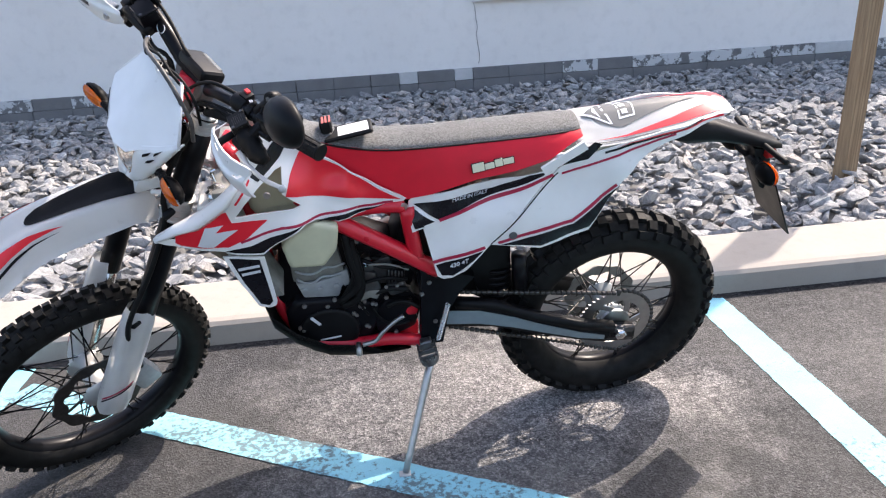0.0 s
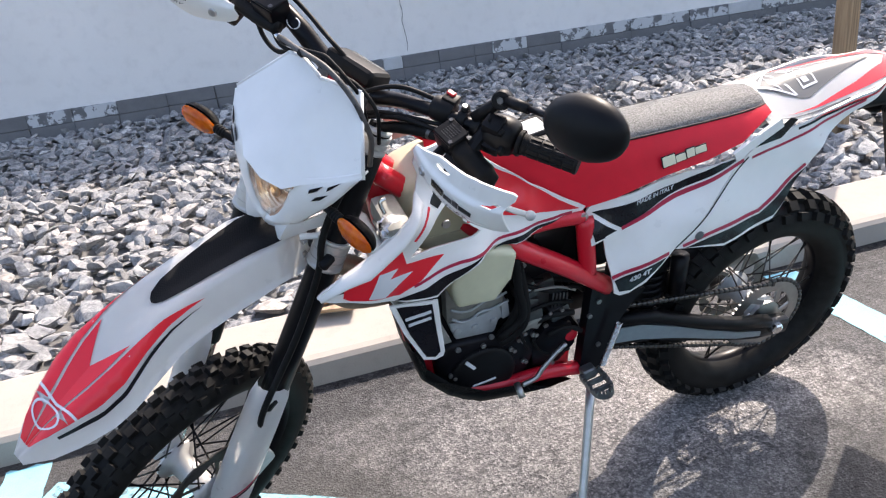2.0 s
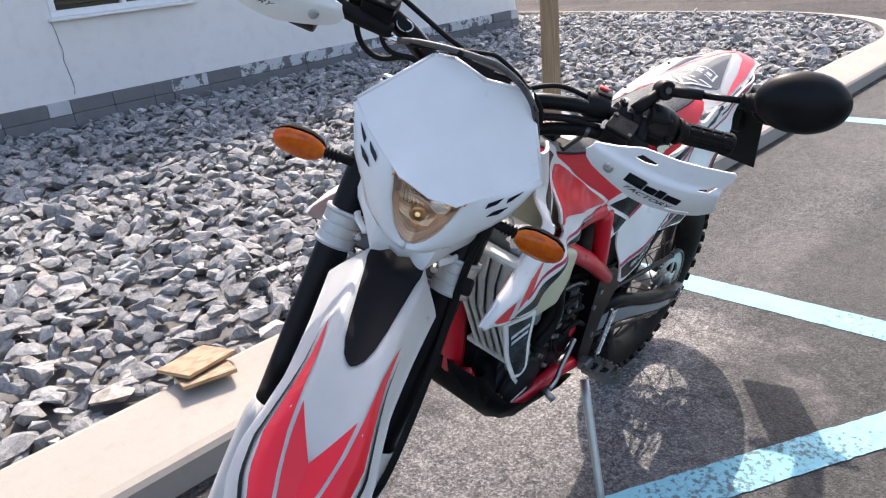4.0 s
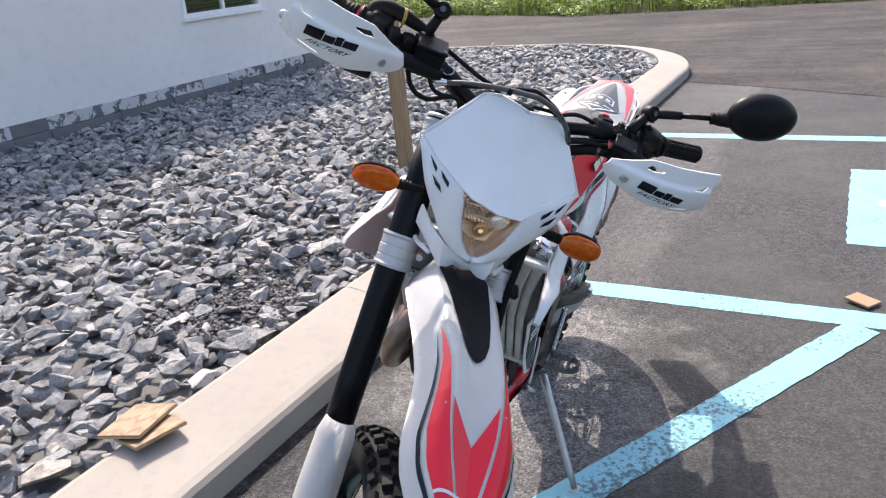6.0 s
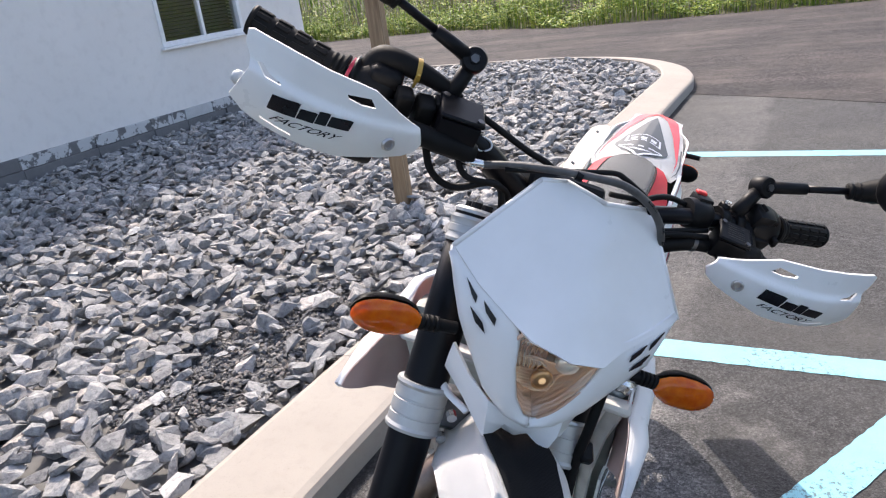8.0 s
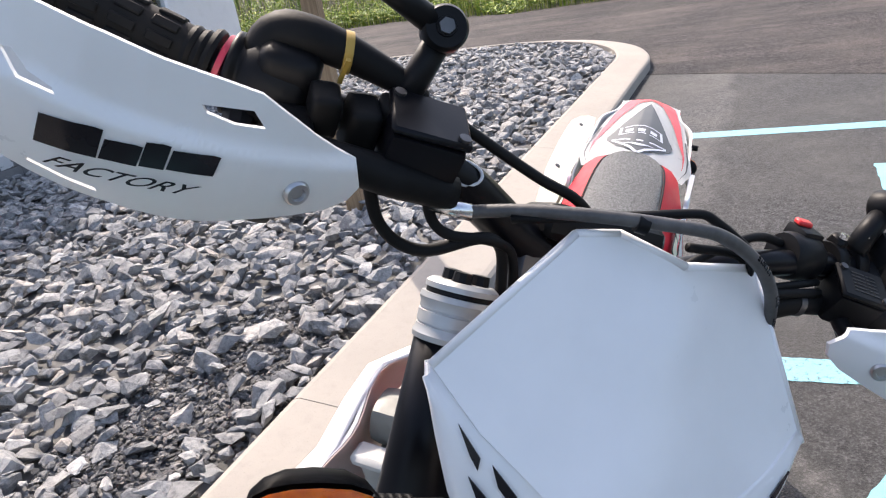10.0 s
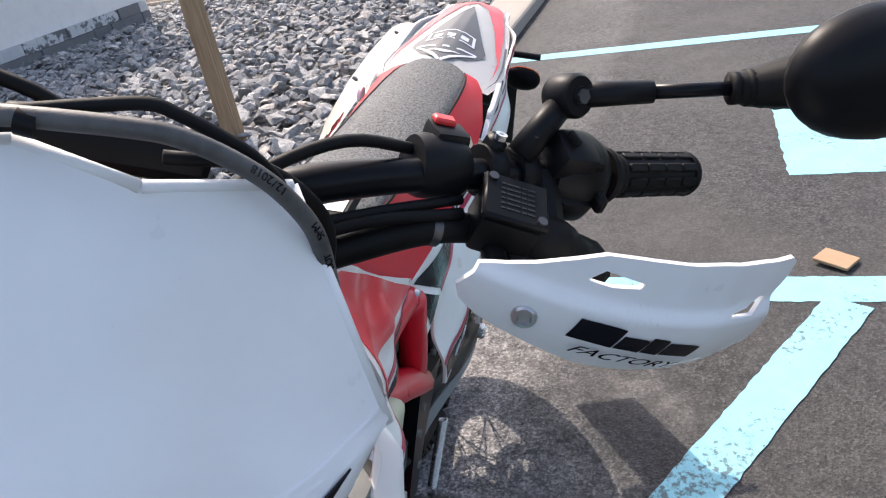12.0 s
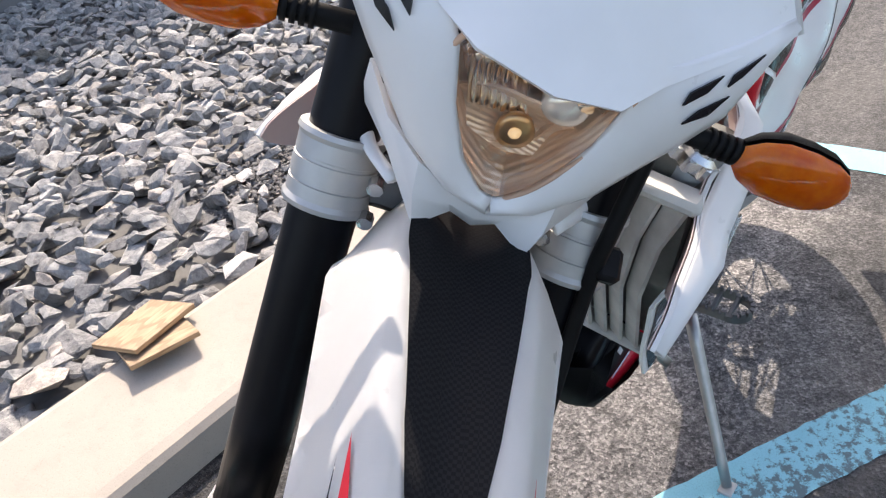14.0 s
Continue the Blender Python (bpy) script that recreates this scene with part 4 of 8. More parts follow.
bm = bmesh.new()
for s in (1, -1):
    tube(bm, [(0.52, s * 0.1, 0.64), (0.64, s * 0.105, 0.735), (0.76, s * 0.094, 0.815), (0.84, s * 0.066, 0.87), (0.92, s * 0.042, 0.93), (1.02, s * 0.03, 1.02)], 0.024, 10, 5, 0.8)
    tube(bm, [(0.595, s * 0.092, 0.84), (0.585, s * 0.098, 0.76), (0.575, s * 0.1, 0.69)], 0.02, 10)
    tube(bm, [(0.6, s * 0.09, 0.845), (0.68, s * 0.085, 0.848), (0.78, s * 0.085, 0.84)], 0.017, 8)
    tube(bm, [(0.955, s * 0.03, 0.56), (0.93, s * 0.05, 0.49), (0.87, s * 0.085, 0.43), (0.77, s * 0.095, 0.408), (0.66, s * 0.1, 0.412), (0.55, s * 0.1, 0.388)], 0.018, 10)
tube(bm, [(1.02, 0, 1.0), (0.99, 0, 0.8), (0.955, 0, 0.55)], 0.026, 12)
bp("frame", bm, FRAME_RED, "red painted tubular steel frame")
bm = bmesh.new()
tube(bm, [(1.11, 0, 1.06), (1.05, 0, 1.19)], 0.034, 16, 2)
bp("steering_head", bm, FRAME_RED, "red steering head tube")
for s in (1, -1):
    bm = skin([(0.566, 0.66), (0.42, 0.61), (0.46, 0.56), (0.49, 0.5), (0.508, 0.385), (0.572, 0.385), (0.568, 0.53)], lambda x, z: 0.112, 0, 0.03)
    bmesh.ops.scale(bm, vec=(1, s, 1), verts=bm.verts)
    bmesh.ops.recalc_face_normals(bm, faces=bm.faces)
    bp("pivot_plate", bm, SATIN, "dark blue-black swingarm pivot plate")
    for x, z in ((0.545, 0.61), (0.53, 0.47)):
        bm = bmesh.new()
        lathe(bm, [(0, 0), (0.007, 0), (0.007, 0.004), (0, 0.005)], pose(x, s * 0.113, z) @ Matrix.Diagonal((1, s, 1, 1)), 6)
        bp("bolt", bm, BOLT, smooth=False)

# engine
def slab(outline, y0, y1, bevel=0.008, seg=2):
    """A cast block with this outline between two side planes."""
    bm = bmesh.new()
    a = [bm.verts.new((x, y0, z)) for x, z in outline]
    b = [bm.verts.new((x, y1, z)) for x, z in outline]
    bm.faces.new(a)
    bm.faces.new(b)
    n = len(a)
    for i in range(n):
        bm.faces.new((a[i], a[(i + 1) % n], b[(i + 1) % n], b[i]))
    bmesh.ops.recalc_face_normals(bm, faces=bm.faces)
    if bevel:
        bmesh.ops.bevel(bm, geom=bm.edges[:], offset=bevel, segments=seg, affect="EDGES", profile=0.6)
    return bm


def circle_outline(cx, cz, r, n=24, squash=1.0, a0=0.0):
    return [(cx + r * math.cos(a0 + 2 * math.pi * i / n), cz + r * squash * math.sin(a0 + 2 * math.pi * i / n)) for i in range(n)]


bp("crankcase", slab([(0.935, 0.555), (0.93, 0.47), (0.885, 0.41), (0.8, 0.375), (0.66, 0.385), (0.58, 0.42), (0.555, 0.5), (0.6, 0.57), (0.72, 0.56), (0.8, 0.56)], -0.085, 0.07, 0.012), SATIN, "black engine crankcase", smooth=False)
bp("flywheel_cover", slab(circle_outline(0.822, 0.462, 0.084, 28, 0.96), 0.06, 0.1, 0.012, 3), BLACK, "round black engine cover", smooth=False)
bp("sprocket_cover", slab([(0.7, 0.5), (0.66, 0.55), (0.59, 0.535), (0.575, 0.47), (0.62, 0.42), (0.69, 0.43)], 0.06, 0.09, 0.01), SATIN, "", smooth=False)
bp("cylinder", slab([(0.897, 0.628), (0.845, 0.622), (0.755, 0.645), (0.752, 0.614), (0.776, 0.6), (0.786, 0.566), (0.88, 0.574)], -0.07, 0.074, 0.006), ALLOY, "bare grey alloy cylinder", smooth=False)
bp("cylinder_head", slab([(0.905, 0.735), (0.78, 0.74), (0.765, 0.65), (0.842, 0.63), (0.902, 0.632)], -0.075, 0.076, 0.007), HEAD_GREY, "dark grey alloy cylinder head", smooth=False)
bp("engine_mount", slab([(0.775, 0.647), (0.758, 0.652), (0.752, 0.61), (0.77, 0.604)], 0.02, 0.08, 0.003), ALLOY, "", smooth=False)
bp("engine_core", slab([(0.93, 0.72), (0.955, 0.55), (0.9, 0.5), (0.6, 0.5), (0.57, 0.6), (0.62, 0.7), (0.74, 0.76)], -0.055, 0.05, 0.015), SATIN, "dark inner engine castings", smooth=False)
bp("clutch_side_case", slab([(0.9, 0.575), (0.78, 0.566), (0.74, 0.54), (0.69, 0.55), (0.67, 0.5), (0.7, 0.43), (0.75, 0.385), (0.81, 0.368), (0.88, 0.4), (0.93, 0.47), (0.935, 0.54)], -0.08, 0.088, 0.016, 3), SATIN, "black lower engine case", smooth=False)
for x0, z0, sx, sz, y0 in ((0.715, 0.665, 0.05, 0.05, 0.058), (0.665, 0.64, 0.06, 0.075, 0.05), (0.71, 0.6, 0.07, 0.04, 0.07), (0.63, 0.585, 0.05, 0.04, 0.07)):
    bm = bmesh.new()
    box(bm, (sx, 0.05, sz), pose(x0, y0, z0, 0, 14, 0), 0.008, 2)
    bp("injector_block", bm, ALLOY_DARK, "", smooth=False)
for x, z, y in ((0.882, 0.56, 0.088), (0.821, 0.55, 0.088), (0.733, 0.539, 0.09), (0.698, 0.543, 0.09), (0.752, 0.516, 0.09), (0.719, 0.468, 0.092), (0.901, 0.487, 0.09), (0.8, 0.568, 0.085), (0.566, 0.574, 0.113), (0.728, 0.748, 0.08), (0.76, 0.41, 0.09), (0.83, 0.383, 0.09), (0.66, 0.55, 0.08), (0.64, 0.43, 0.09), (0.875, 0.412, 0.09)):
    bm = bmesh.new()
    lathe(bm, [(0, 0), (0.0068, 0), (0.0068, 0.006), (0.004, 0.007), (0, 0.005)], pose(x, y, z), 6)
    bp("bolt", bm, BOLT, "grey cover bolt", smooth=False)
for pts, rad in (([(0.72, 0.085, 0.69), (0.66, 0.09, 0.66), (0.6, 0.09, 0.655), (0.57, 0.085, 0.63)], 0.006), ([(0.7, 0.085, 0.57), (0.65, 0.095, 0.59), (0.6, 0.1, 0.585)], 0.008), ([(0.745, 0.09, 0.76), (0.735, 0.1, 0.7), (0.725, 0.1, 0.62), (0.74, 0.095, 0.57), (0.78, 0.09, 0.545)], 0.012)):
    bm = bmesh.new()
    tube(bm, pts, rad, 8)
    bp("engine_hose", bm, RUBBER)
bm = slab([(0.69, 0.405), (0.665, 0.44), (0.57, 0.43), (0.57, 0.345), (0.6, 0.345)], 0.02, 0.06, 0.01)
bp("lower_frame_gusset", bm, FRAME_RED, "red frame gusset", smooth=False)
bm = bmesh.new()
lathe(bm, [(0, 0), (0.018, 0), (0.018, 0.006), (0.012, 0.008), (0, 0.008)], pose(0.593, 0.083, 0.498), 20)
bp("sprocket_boss", bm, FRAME_RED, "", smooth=False)
for x, z, w_, h_, r_ in ((0.857, 0.513, 0.036, 0.008, -52), (0.822, 0.446, 0.058, 0.0045, 6)):
    bm = bmesh.new()
    box(bm, (w_, 0.0016, h_), pose(x, 0.1035, z, 0, r_, 0))
    bp("print", bm, PALE_DECAL, "pale grey print on the cover", smooth=False)
bm = bmesh.new()
lathe(bm, [(0, -0.06), (0.03, -0.06), (0.03, 0.05), (0.024, 0.055), (0, 0.055)], pose(0.69, 0, 0.61, 0, 0, 90), 20)
box(bm, (0.06, 0.05, 0.06), pose(0.66, 0.03, 0.605), 0.006)
box(bm, (0.05, 0.03, 0.035), pose(0.685, 0.055, 0.645), 0.005)
bp("throttle_body", bm, ALLOY_DARK, "", smooth=False)
bm = slab([(0.64, 0.68), (0.5, 0.66), (0.44, 0.72), (0.36, 0.74), (0.42, 0.84), (0.6, 0.82)], -0.06, 0.06, 0.015)
bp("airbox", bm, BLACK, "", smooth=False)
bm = bmesh.new()
tube(bm, [(0.76, 0.09, 0.79), (0.745, 0.1, 0.72), (0.74, 0.095, 0.64), (0.77, 0.085, 0.57), (0.79, 0.07, 0.53)], 0.011, 10)
tube(bm, [(0.74, 0.08, 0.74), (0.72, 0.09, 0.66), (0.73, 0.08, 0.56)], 0.007, 8)
tube(bm, [(0.72, 0.06, 0.68), (0.62, 0.07, 0.665), (0.55, 0.08, 0.64)], 0.006, 8)
bp("hose", bm, RUBBER, "black coolant and breather hoses")
bm = bmesh.new()
tube(bm, [(0.72, 0.09, 0.615), (0.66, 0.092, 0.625), (0.6, 0.09, 0.61)], 0.005, 8)
bp("clutch_line", bm, RUBBER)
# the wavy joints of the cylinder head, cast pieces behind the cylinder and the pipes among them
for line, rad in (([(0.892, 0.078, 0.645), (0.872, 0.079, 0.63), (0.85, 0.079, 0.628), (0.825, 0.079, 0.644), (0.8, 0.079, 0.644), (0.782, 0.079, 0.648), (0.757, 0.078, 0.655)], 0.0035), ([(0.893, 0.078, 0.67), (0.87, 0.079, 0.659), (0.845, 0.079, 0.657), (0.815, 0.079, 0.672), (0.79, 0.079, 0.672), (0.762, 0.078, 0.68)], 0.003)):
    bm = bmesh.new()
    tube(bm, line, rad, 8)
    bp("gasket_flange", bm, ALLOY, "rounded joint of the cylinder head")
for x, z in ((0.877, 0.6), (0.835, 0.6), (0.79, 0.604)):
    bm = bmesh.new()
    lathe(bm, [(0, 0), (0.009, 0), (0.008, 0.004), (0.004, 0.0055), (0, 0.0055)], pose(x, 0.074, z), 8)
    bp("stud", bm, ALLOY, "", smooth=False)
bm = bmesh.new()
lathe(bm, [(0, -0.02), (0.017, -0.02), (0.017, 0.008), (0.013, 0.01), (0.013, 0.014), (0, 0.014)], pose(0.708, 0.07, 0.675, 70, 0, 0), 18)
bp("throttle_cap", bm, STEEL, "bright throttle body cap", smooth=False)
bm = bmesh.new()
tube(bm, [(0.702, 0.092, 0.676), (0.66, 0.094, 0.673), (0.63, 0.094, 0.664), (0.597, 0.092, 0.645)], 0.0032, 8)
bp("breather_pipe", bm, HEAD_GREY, "thin grey pipe")
bp("intake_casting", slab([(0.727, 0.655), (0.682, 0.64), (0.686, 0.588), (0.728, 0.594)], 0.04, 0.086, 0.008), ALLOY_DARK, "dark cast intake body", smooth=False)
starter = bp("starter_motor", slab([(0.653, 0.65), (0.605, 0.637), (0.607, 0.58), (0.654, 0.582)], 0.03, 0.086, 0.012, 3), SATIN, "black ribbed starter motor", smooth=False)
for k in range(5):
    bm = bmesh.new()
    box(bm, (0.0035, 0.004, 0.052), pose(0.614 + 0.009 * k, 0.087, 0.612 + 0.0022 * k, 0, -2, 0), 0.001)
    bp("rib", bm, ALLOY_DARK, "", starter, False)
bp("cable_bracket", slab([(0.74, 0.589), (0.7, 0.592), (0.672, 0.586), (0.686, 0.558), (0.705, 0.566), (0.737, 0.552)], 0.088, 0.095, 0.002), HEAD_GREY, "grey cable bracket", smooth=False)
for pts, rad in (([(0.742, 0.1, 0.62), (0.736, 0.103, 0.57), (0.724, 0.104, 0.535), (0.712, 0.1, 0.51)], 0.0035), ([(0.757, 0.105, 0.79), (0.749, 0.107, 0.708), (0.736, 0.107, 0.66), (0.738, 0.105, 0.613), (0.786, 0.098, 0.566)], 0.0095), ([(0.66, 0.096, 0.53), (0.63, 0.102, 0.545), (0.6, 0.104, 0.54), (0.575, 0.104, 0.52)], 0.006), ([(0.7, 0.095, 0.53), (0.68, 0.1, 0.49), (0.64, 0.102, 0.465), (0.6, 0.1, 0.47)], 0.004)):
    bm = bmesh.new()
    tube(bm, pts, rad, 8)
    bp("engine_hose", bm, RUBBER, "black engine hose")
for x, z in ((0.721, 0.558), (0.691, 0.544), (0.745, 0.513), (0.714, 0.466), (0.893, 0.48), (0.725, 0.536), (0.66, 0.6), (0.63, 0.6)):
    bm = bmesh.new()
    lathe(bm, [(0, 0), (0.0055, 0), (0.0055, 0.005), (0.003, 0.006), (0, 0.004)], pose(x, 0.096, z), 6)
    bp("bolt", bm, BOLT, "", smooth=False)
bm = bmesh.new()
tube(bm, [(0.618, 0.11, 0.5), (0.644, 0.118, 0.49), (0.681, 0.125, 0.46), (0.702, 0.13, 0.438), (0.738, 0.135, 0.434)], [0.007, 0.006, 0.006, 0.006, 0.0065], 8)
tube(bm, [(0.749, 0.125, 0.434), (0.749, 0.158, 0.419)], 0.0085, 10)
bp("gear_lever", bm, metal("dull lever alloy", (0.4, 0.4, 0.39), 0.4), "bare alloy gear lever")
# bash plate
bm = bmesh.new()
prof = [(0.985, 0.585), (0.968, 0.49), (0.91, 0.42), (0.83, 0.366), (0.74, 0.35), (0.66, 0.352), (0.6, 0.358)]
loft(bm, [[(x, y, z + ((0.075 if x > 0.7 else 0.03) if abs(y) > 0.11 else 0.018 if abs(y) > 0.09 else 0)) for y in (-0.124, -0.105, -0.08, 0, 0.08, 0.105, 0.124)] for x, z in prof])
bmesh.ops.solidify(bm, geom=bm.faces[:], thickness=0.006)
bp("bash_plate", bm, BLACK, "black plastic bash plate")
# exhaust header and silencer on the far side
bm = bmesh.new()
tube(bm, [(0.9, -0.03, 0.69), (1.0, -0.04, 0.71), (1.09, -0.07, 0.75), (1.12, -0.095, 0.69), (1.06, -0.12, 0.6), (0.9, -0.13, 0.58), (0.7, -0.125, 0.62), (0.5, -0.13, 0.7), (0.35, -0.14, 0.76)], 0.024, 14)
bp("exhaust_header", bm, HEADER, "heat-browned exhaust header pipe")
bm = bmesh.new()
tube(bm, [(0.32, -0.14, 0.74), (0.1, -0.145, 0.81), (-0.12, -0.145, 0.875), (-0.19, -0.145, 0.89)], [0.03, 0.04, 0.04, 0.03], 16)
bp("silencer", bm, metal("dull silencer", (0.5, 0.46, 0.4), 0.5), "dull beige exhaust silencer")
bm = bmesh.new()
COVER = [(0.36, 0.905, 0.125, 0.86, 0.15), (0.22, 0.94, 0.118, 0.9, 0.168), (0.08, 0.97, 0.112, 0.925, 0.178), (-0.06, 0.985, 0.108, 0.945, 0.18), (-0.16, 0.985, 0.118, 0.955, 0.178), (-0.186, 0.98, 0.135, 0.962, 0.174)]
loft(bm, [[(x, -yi, zi), (x, -(yi + yo) / 2, (zi + zo) / 2 + 0.004), (x, -yo, zo), (x + 0.004, -yo - 0.003, zo - 0.05)] for x, zi, yi, zo, yo in COVER])
bmesh.ops.solidify(bm, geom=bm.faces[:], thickness=0.004)
bmesh.ops.recalc_face_normals(bm, faces=bm.faces)
shield = bp("silencer_cover", bm, plastic("cream white cover", (0.76, 0.74, 0.68), 0.35, 0.03), "cream white cover over the silencer", smooth=False)
for x, y, z in ((-0.112, -0.142, 0.974), (0.13, -0.148, 0.95)):
    bm = bmesh.new()
    lathe(bm, [(0, 0), (0.006, 0), (0.005, 0.003), (0, 0.004)], pose(x, y, z, 65, 0, 0), 10)
    bp("cover_bolt", bm, ALLOY_DARK, "", shield, False)
# shock
bm = bmesh.new()
pts = [(0.33 + 0.042 * math.cos(t) + 0.0 * t, 0.042 * math.sin(t), 0.42 + 0.022 * t / 6.283 * 1.0) for t in [i * 0.45 for i in range(98)]]
tube(bm, pts, 0.006, 6, 1)
bp("shock_spring", bm, SATIN)
bm = bmesh.new()
tube(bm, [(0.32, 0, 0.38), (0.36, 0, 0.8)], 0.022, 12, 2)
tube(bm, [(0.28, 0.05, 0.62), (0.27, 0.05, 0.5)], 0.022, 12, 2)
bp("shock_absorber", bm, SATIN)
bm = bmesh.new()
loft(bm, [[(x, y, z) for y in (-0.05, 0, 0.05)] for x, z in ((0.42, 0.62), (0.4, 0.52), (0.33, 0.38), (0.26, 0.34))])
bmesh.ops.solidify(bm, geom=bm.faces[:], thickness=0.006)
bp("mud_flap", bm, BLACK)
# black filler slab, added to keep the gap round the shock dark
bp("inner_fender", slab([(0.43, 0.78), (0.34, 0.76), (0.3, 0.66), (0.29, 0.5), (0.36, 0.45), (0.44, 0.5)], -0.035, 0.035, 0.01), BLACK, "", smooth=False)
# foot pegs
for s in (1, -1):
    bm = bmesh.new()
    tilt = pose(0.562, s * 0.176, 0.412, s * 10, 12, 0)
    for k in range(18):
        a, b = (radians(200 * q / 17 - 100) for q in (k, k + 1))
        if k < 17:
            for r0, r1 in ((0.021, 0.027),):
                quad = [tilt @ Vector((r * math.sin(t), s * (0.02 + (0.036 * math.cos(t) if math.cos(t) > 0 else 0)), z)) for t in (a, b) for r, z in ((r0, 0.008), (r1, 0.008))]
                low = [tilt @ Vector((r * math.sin(t), s * (0.02 + (0.036 * math.cos(t) if math.cos(t) > 0 else 0)), -0.008)) for t in (a, b) for r in (r0, r1)]
                v = [bm.verts.new(q) for q in quad + low]
                for f in ((0, 1, 3, 2), (4, 5, 7, 6), (1, 3, 7, 5), (0, 2, 6, 4)):
                    bm.faces.new([v[q] for q in f])
    for dx in (-0.024, 0.024):
        box(bm, (0.006, 0.06, 0.016), tilt @ Matrix.Translation((dx, s * -0.01, 0)), 0.001)
        for i in range(5):
            box(bm, (0.006, 0.006, 0.009), tilt @ Matrix.Translation((dx, s * (-0.03 + 0.0115 * i), 0.011)))
    for i in range(7):
        t = radians(-66 + 22 * i)
        box(bm, (0.007, 0.006, 0.01), tilt @ Matrix.Translation((0.024 * math.sin(t), s * (0.02 + 0.034 * math.cos(t)), 0.011)) @ Matrix.Rotation(-s * t, 4, "Z"))
    for dy in (-0.034, -0.006, 0.024):
        box(bm, (0.05, 0.007, 0.014), tilt @ Matrix.Translation((0, s * dy, 0)), 0.001)
    box(bm, (0.034, 0.03, 0.03), tilt @ Matrix.Translation((0, s * -0.045, 0)), 0.004)
    bp("foot_peg", bm, metal("dull peg steel", (0.22, 0.22, 0.22), 0.5),  "toothed steel foot peg", smooth=False)
# side stand
stand_top, stand_foot = Vector((0.548, 0.137, 0.345)), Vector((0.657, 0.324, 0.1))
bm = bmesh.new()
d = (stand_foot - stand_top)
tube(bm, [stand_top, stand_top + d * 0.5, stand_foot], [0.012, 0.0105, 0.0095], 12, 3)
stand = bp("side_stand", bm, metal("anodised stand", (0.52, 0.52, 0.51), 0.45), "bright alloy side stand")
bm = bmesh.new()
box(bm, (0.034, 0.026, 0.006), Matrix.Translation(stand_foot + Vector((0.002, 0.002, -0.002))) @ PLACE.to_3x3().inverted().to_4x4(), 0.002)
bp("stand_foot", bm, SILVER, "", stand, False)
bm = bmesh.new()
coil = [(0.527 - 0.028 * t / 210 + 0.007 * math.cos(t), 0.14 + 0.007 * math.sin(t), 0.426 + 0.123 * t / 210) for t in [i * 0.7 for i in range(301)]]
tube(bm, coil, 0.0016, 5, 1)
bp("stand_spring", bm, STEEL, "coiled steel stand spring", stand)

# ---- tank, seat and bodywork ----
SHROUD = blend([(1.185, 0.893, 0.196), (1.1, 0.88, 0.19), (1.0, 0.80, 0.168), (0.877, 0.835, 0.163), (0.6, 0.866, 0.09), (0.64, 0.875, 0.094), (0.7, 0.935, 0.084), (0.76, 0.975, 0.076), (0.864, 1.08, 0.08), (0.83, 1.03, 0.072), (1.0, 0.97, 0.175), (0.9, 0.93, 0.142), (0.97, 1.05, 0.12), (0.75, 0.9, 0.108), (0.766, 0.845, 0.12), (0.69, 0.856, 0.1)])
PANEL = blend([(0.588, 0.86, 0.088), (0.4, 0.9, 0.096), (0.2, 0.925, 0.112), (0.33, 0.76, 0.146), (0.44, 0.69, 0.148), (0.52, 0.65, 0.14), (0.56, 0.79, 0.118), (0.25, 0.71, 0.148), (0.12, 0.745, 0.142), (0.04, 0.88, 0.128), (-0.06, 0.965, 0.104), (0.1, 0.985, 0.114), (0, 0.985, 0.107), (-0.24, 1.03, 0.068)])
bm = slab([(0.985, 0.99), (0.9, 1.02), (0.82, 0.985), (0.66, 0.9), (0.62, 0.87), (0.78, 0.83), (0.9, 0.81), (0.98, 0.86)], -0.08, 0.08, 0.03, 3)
bp("fuel_tank", bm, SHADED_TANK, "cream translucent plastic fuel tank")
bm = slab([(0.825, 0.852), (0.768, 0.832), (0.778, 0.765), (0.814, 0.716), (0.9, 0.722), (0.914, 0.79), (0.88, 0.83)], 0.0, 0.137, 0.014, 3)
both("tank_lobe", bm, TANK, "cream translucent lower tank lobe")
shroud_out = [(1.186, 0.893), (1.175, 0.903), (1.137, 0.92), (1.073, 0.945), (1.027, 0.975), (0.995, 1.0), (0.974, 1.025), (0.968, 1.05), (0.976, 1.075), (0.968, 1.098), (0.94, 1.095), (0.9, 1.09), (0.866, 1.07), (0.832, 1.036), (0.72, 0.95), (0.594, 0.869), (0.6, 0.862), (0.68, 0.852), (0.766, 0.84), (0.82, 0.858), (0.845, 0.86), (0.915, 0.822), (0.953, 0.797), (1.018, 0.808), (1.075, 0.838), (1.16, 0.874), (1.178, 0.884)]
shroud_hole = [(1.003, 0.908), (0.974, 0.944), (0.944, 0.97), (0.9, 0.998), (0.885, 1.0), (0.89, 0.945), (0.85, 0.905), (0.87, 0.9), (0.928, 0.899)]


def sides(name, outline, surface, off, thick, material, label="", hole=None, parent=None):
    bm = skin(outline, surface, off, thick, hole, 0.014)
    other = mirrored(bm)
    pl = parent or (None, None)
    return tuple(bp(name, b, material, label, p, smooth=False) for b, p in ((bm, pl[0]), (other, pl[1])))


def decal(outline, surface, material, parent, off=0.0012, label=""):
    return sides("decal", outline, surface, off, 0.0006, material, label, None, parent)


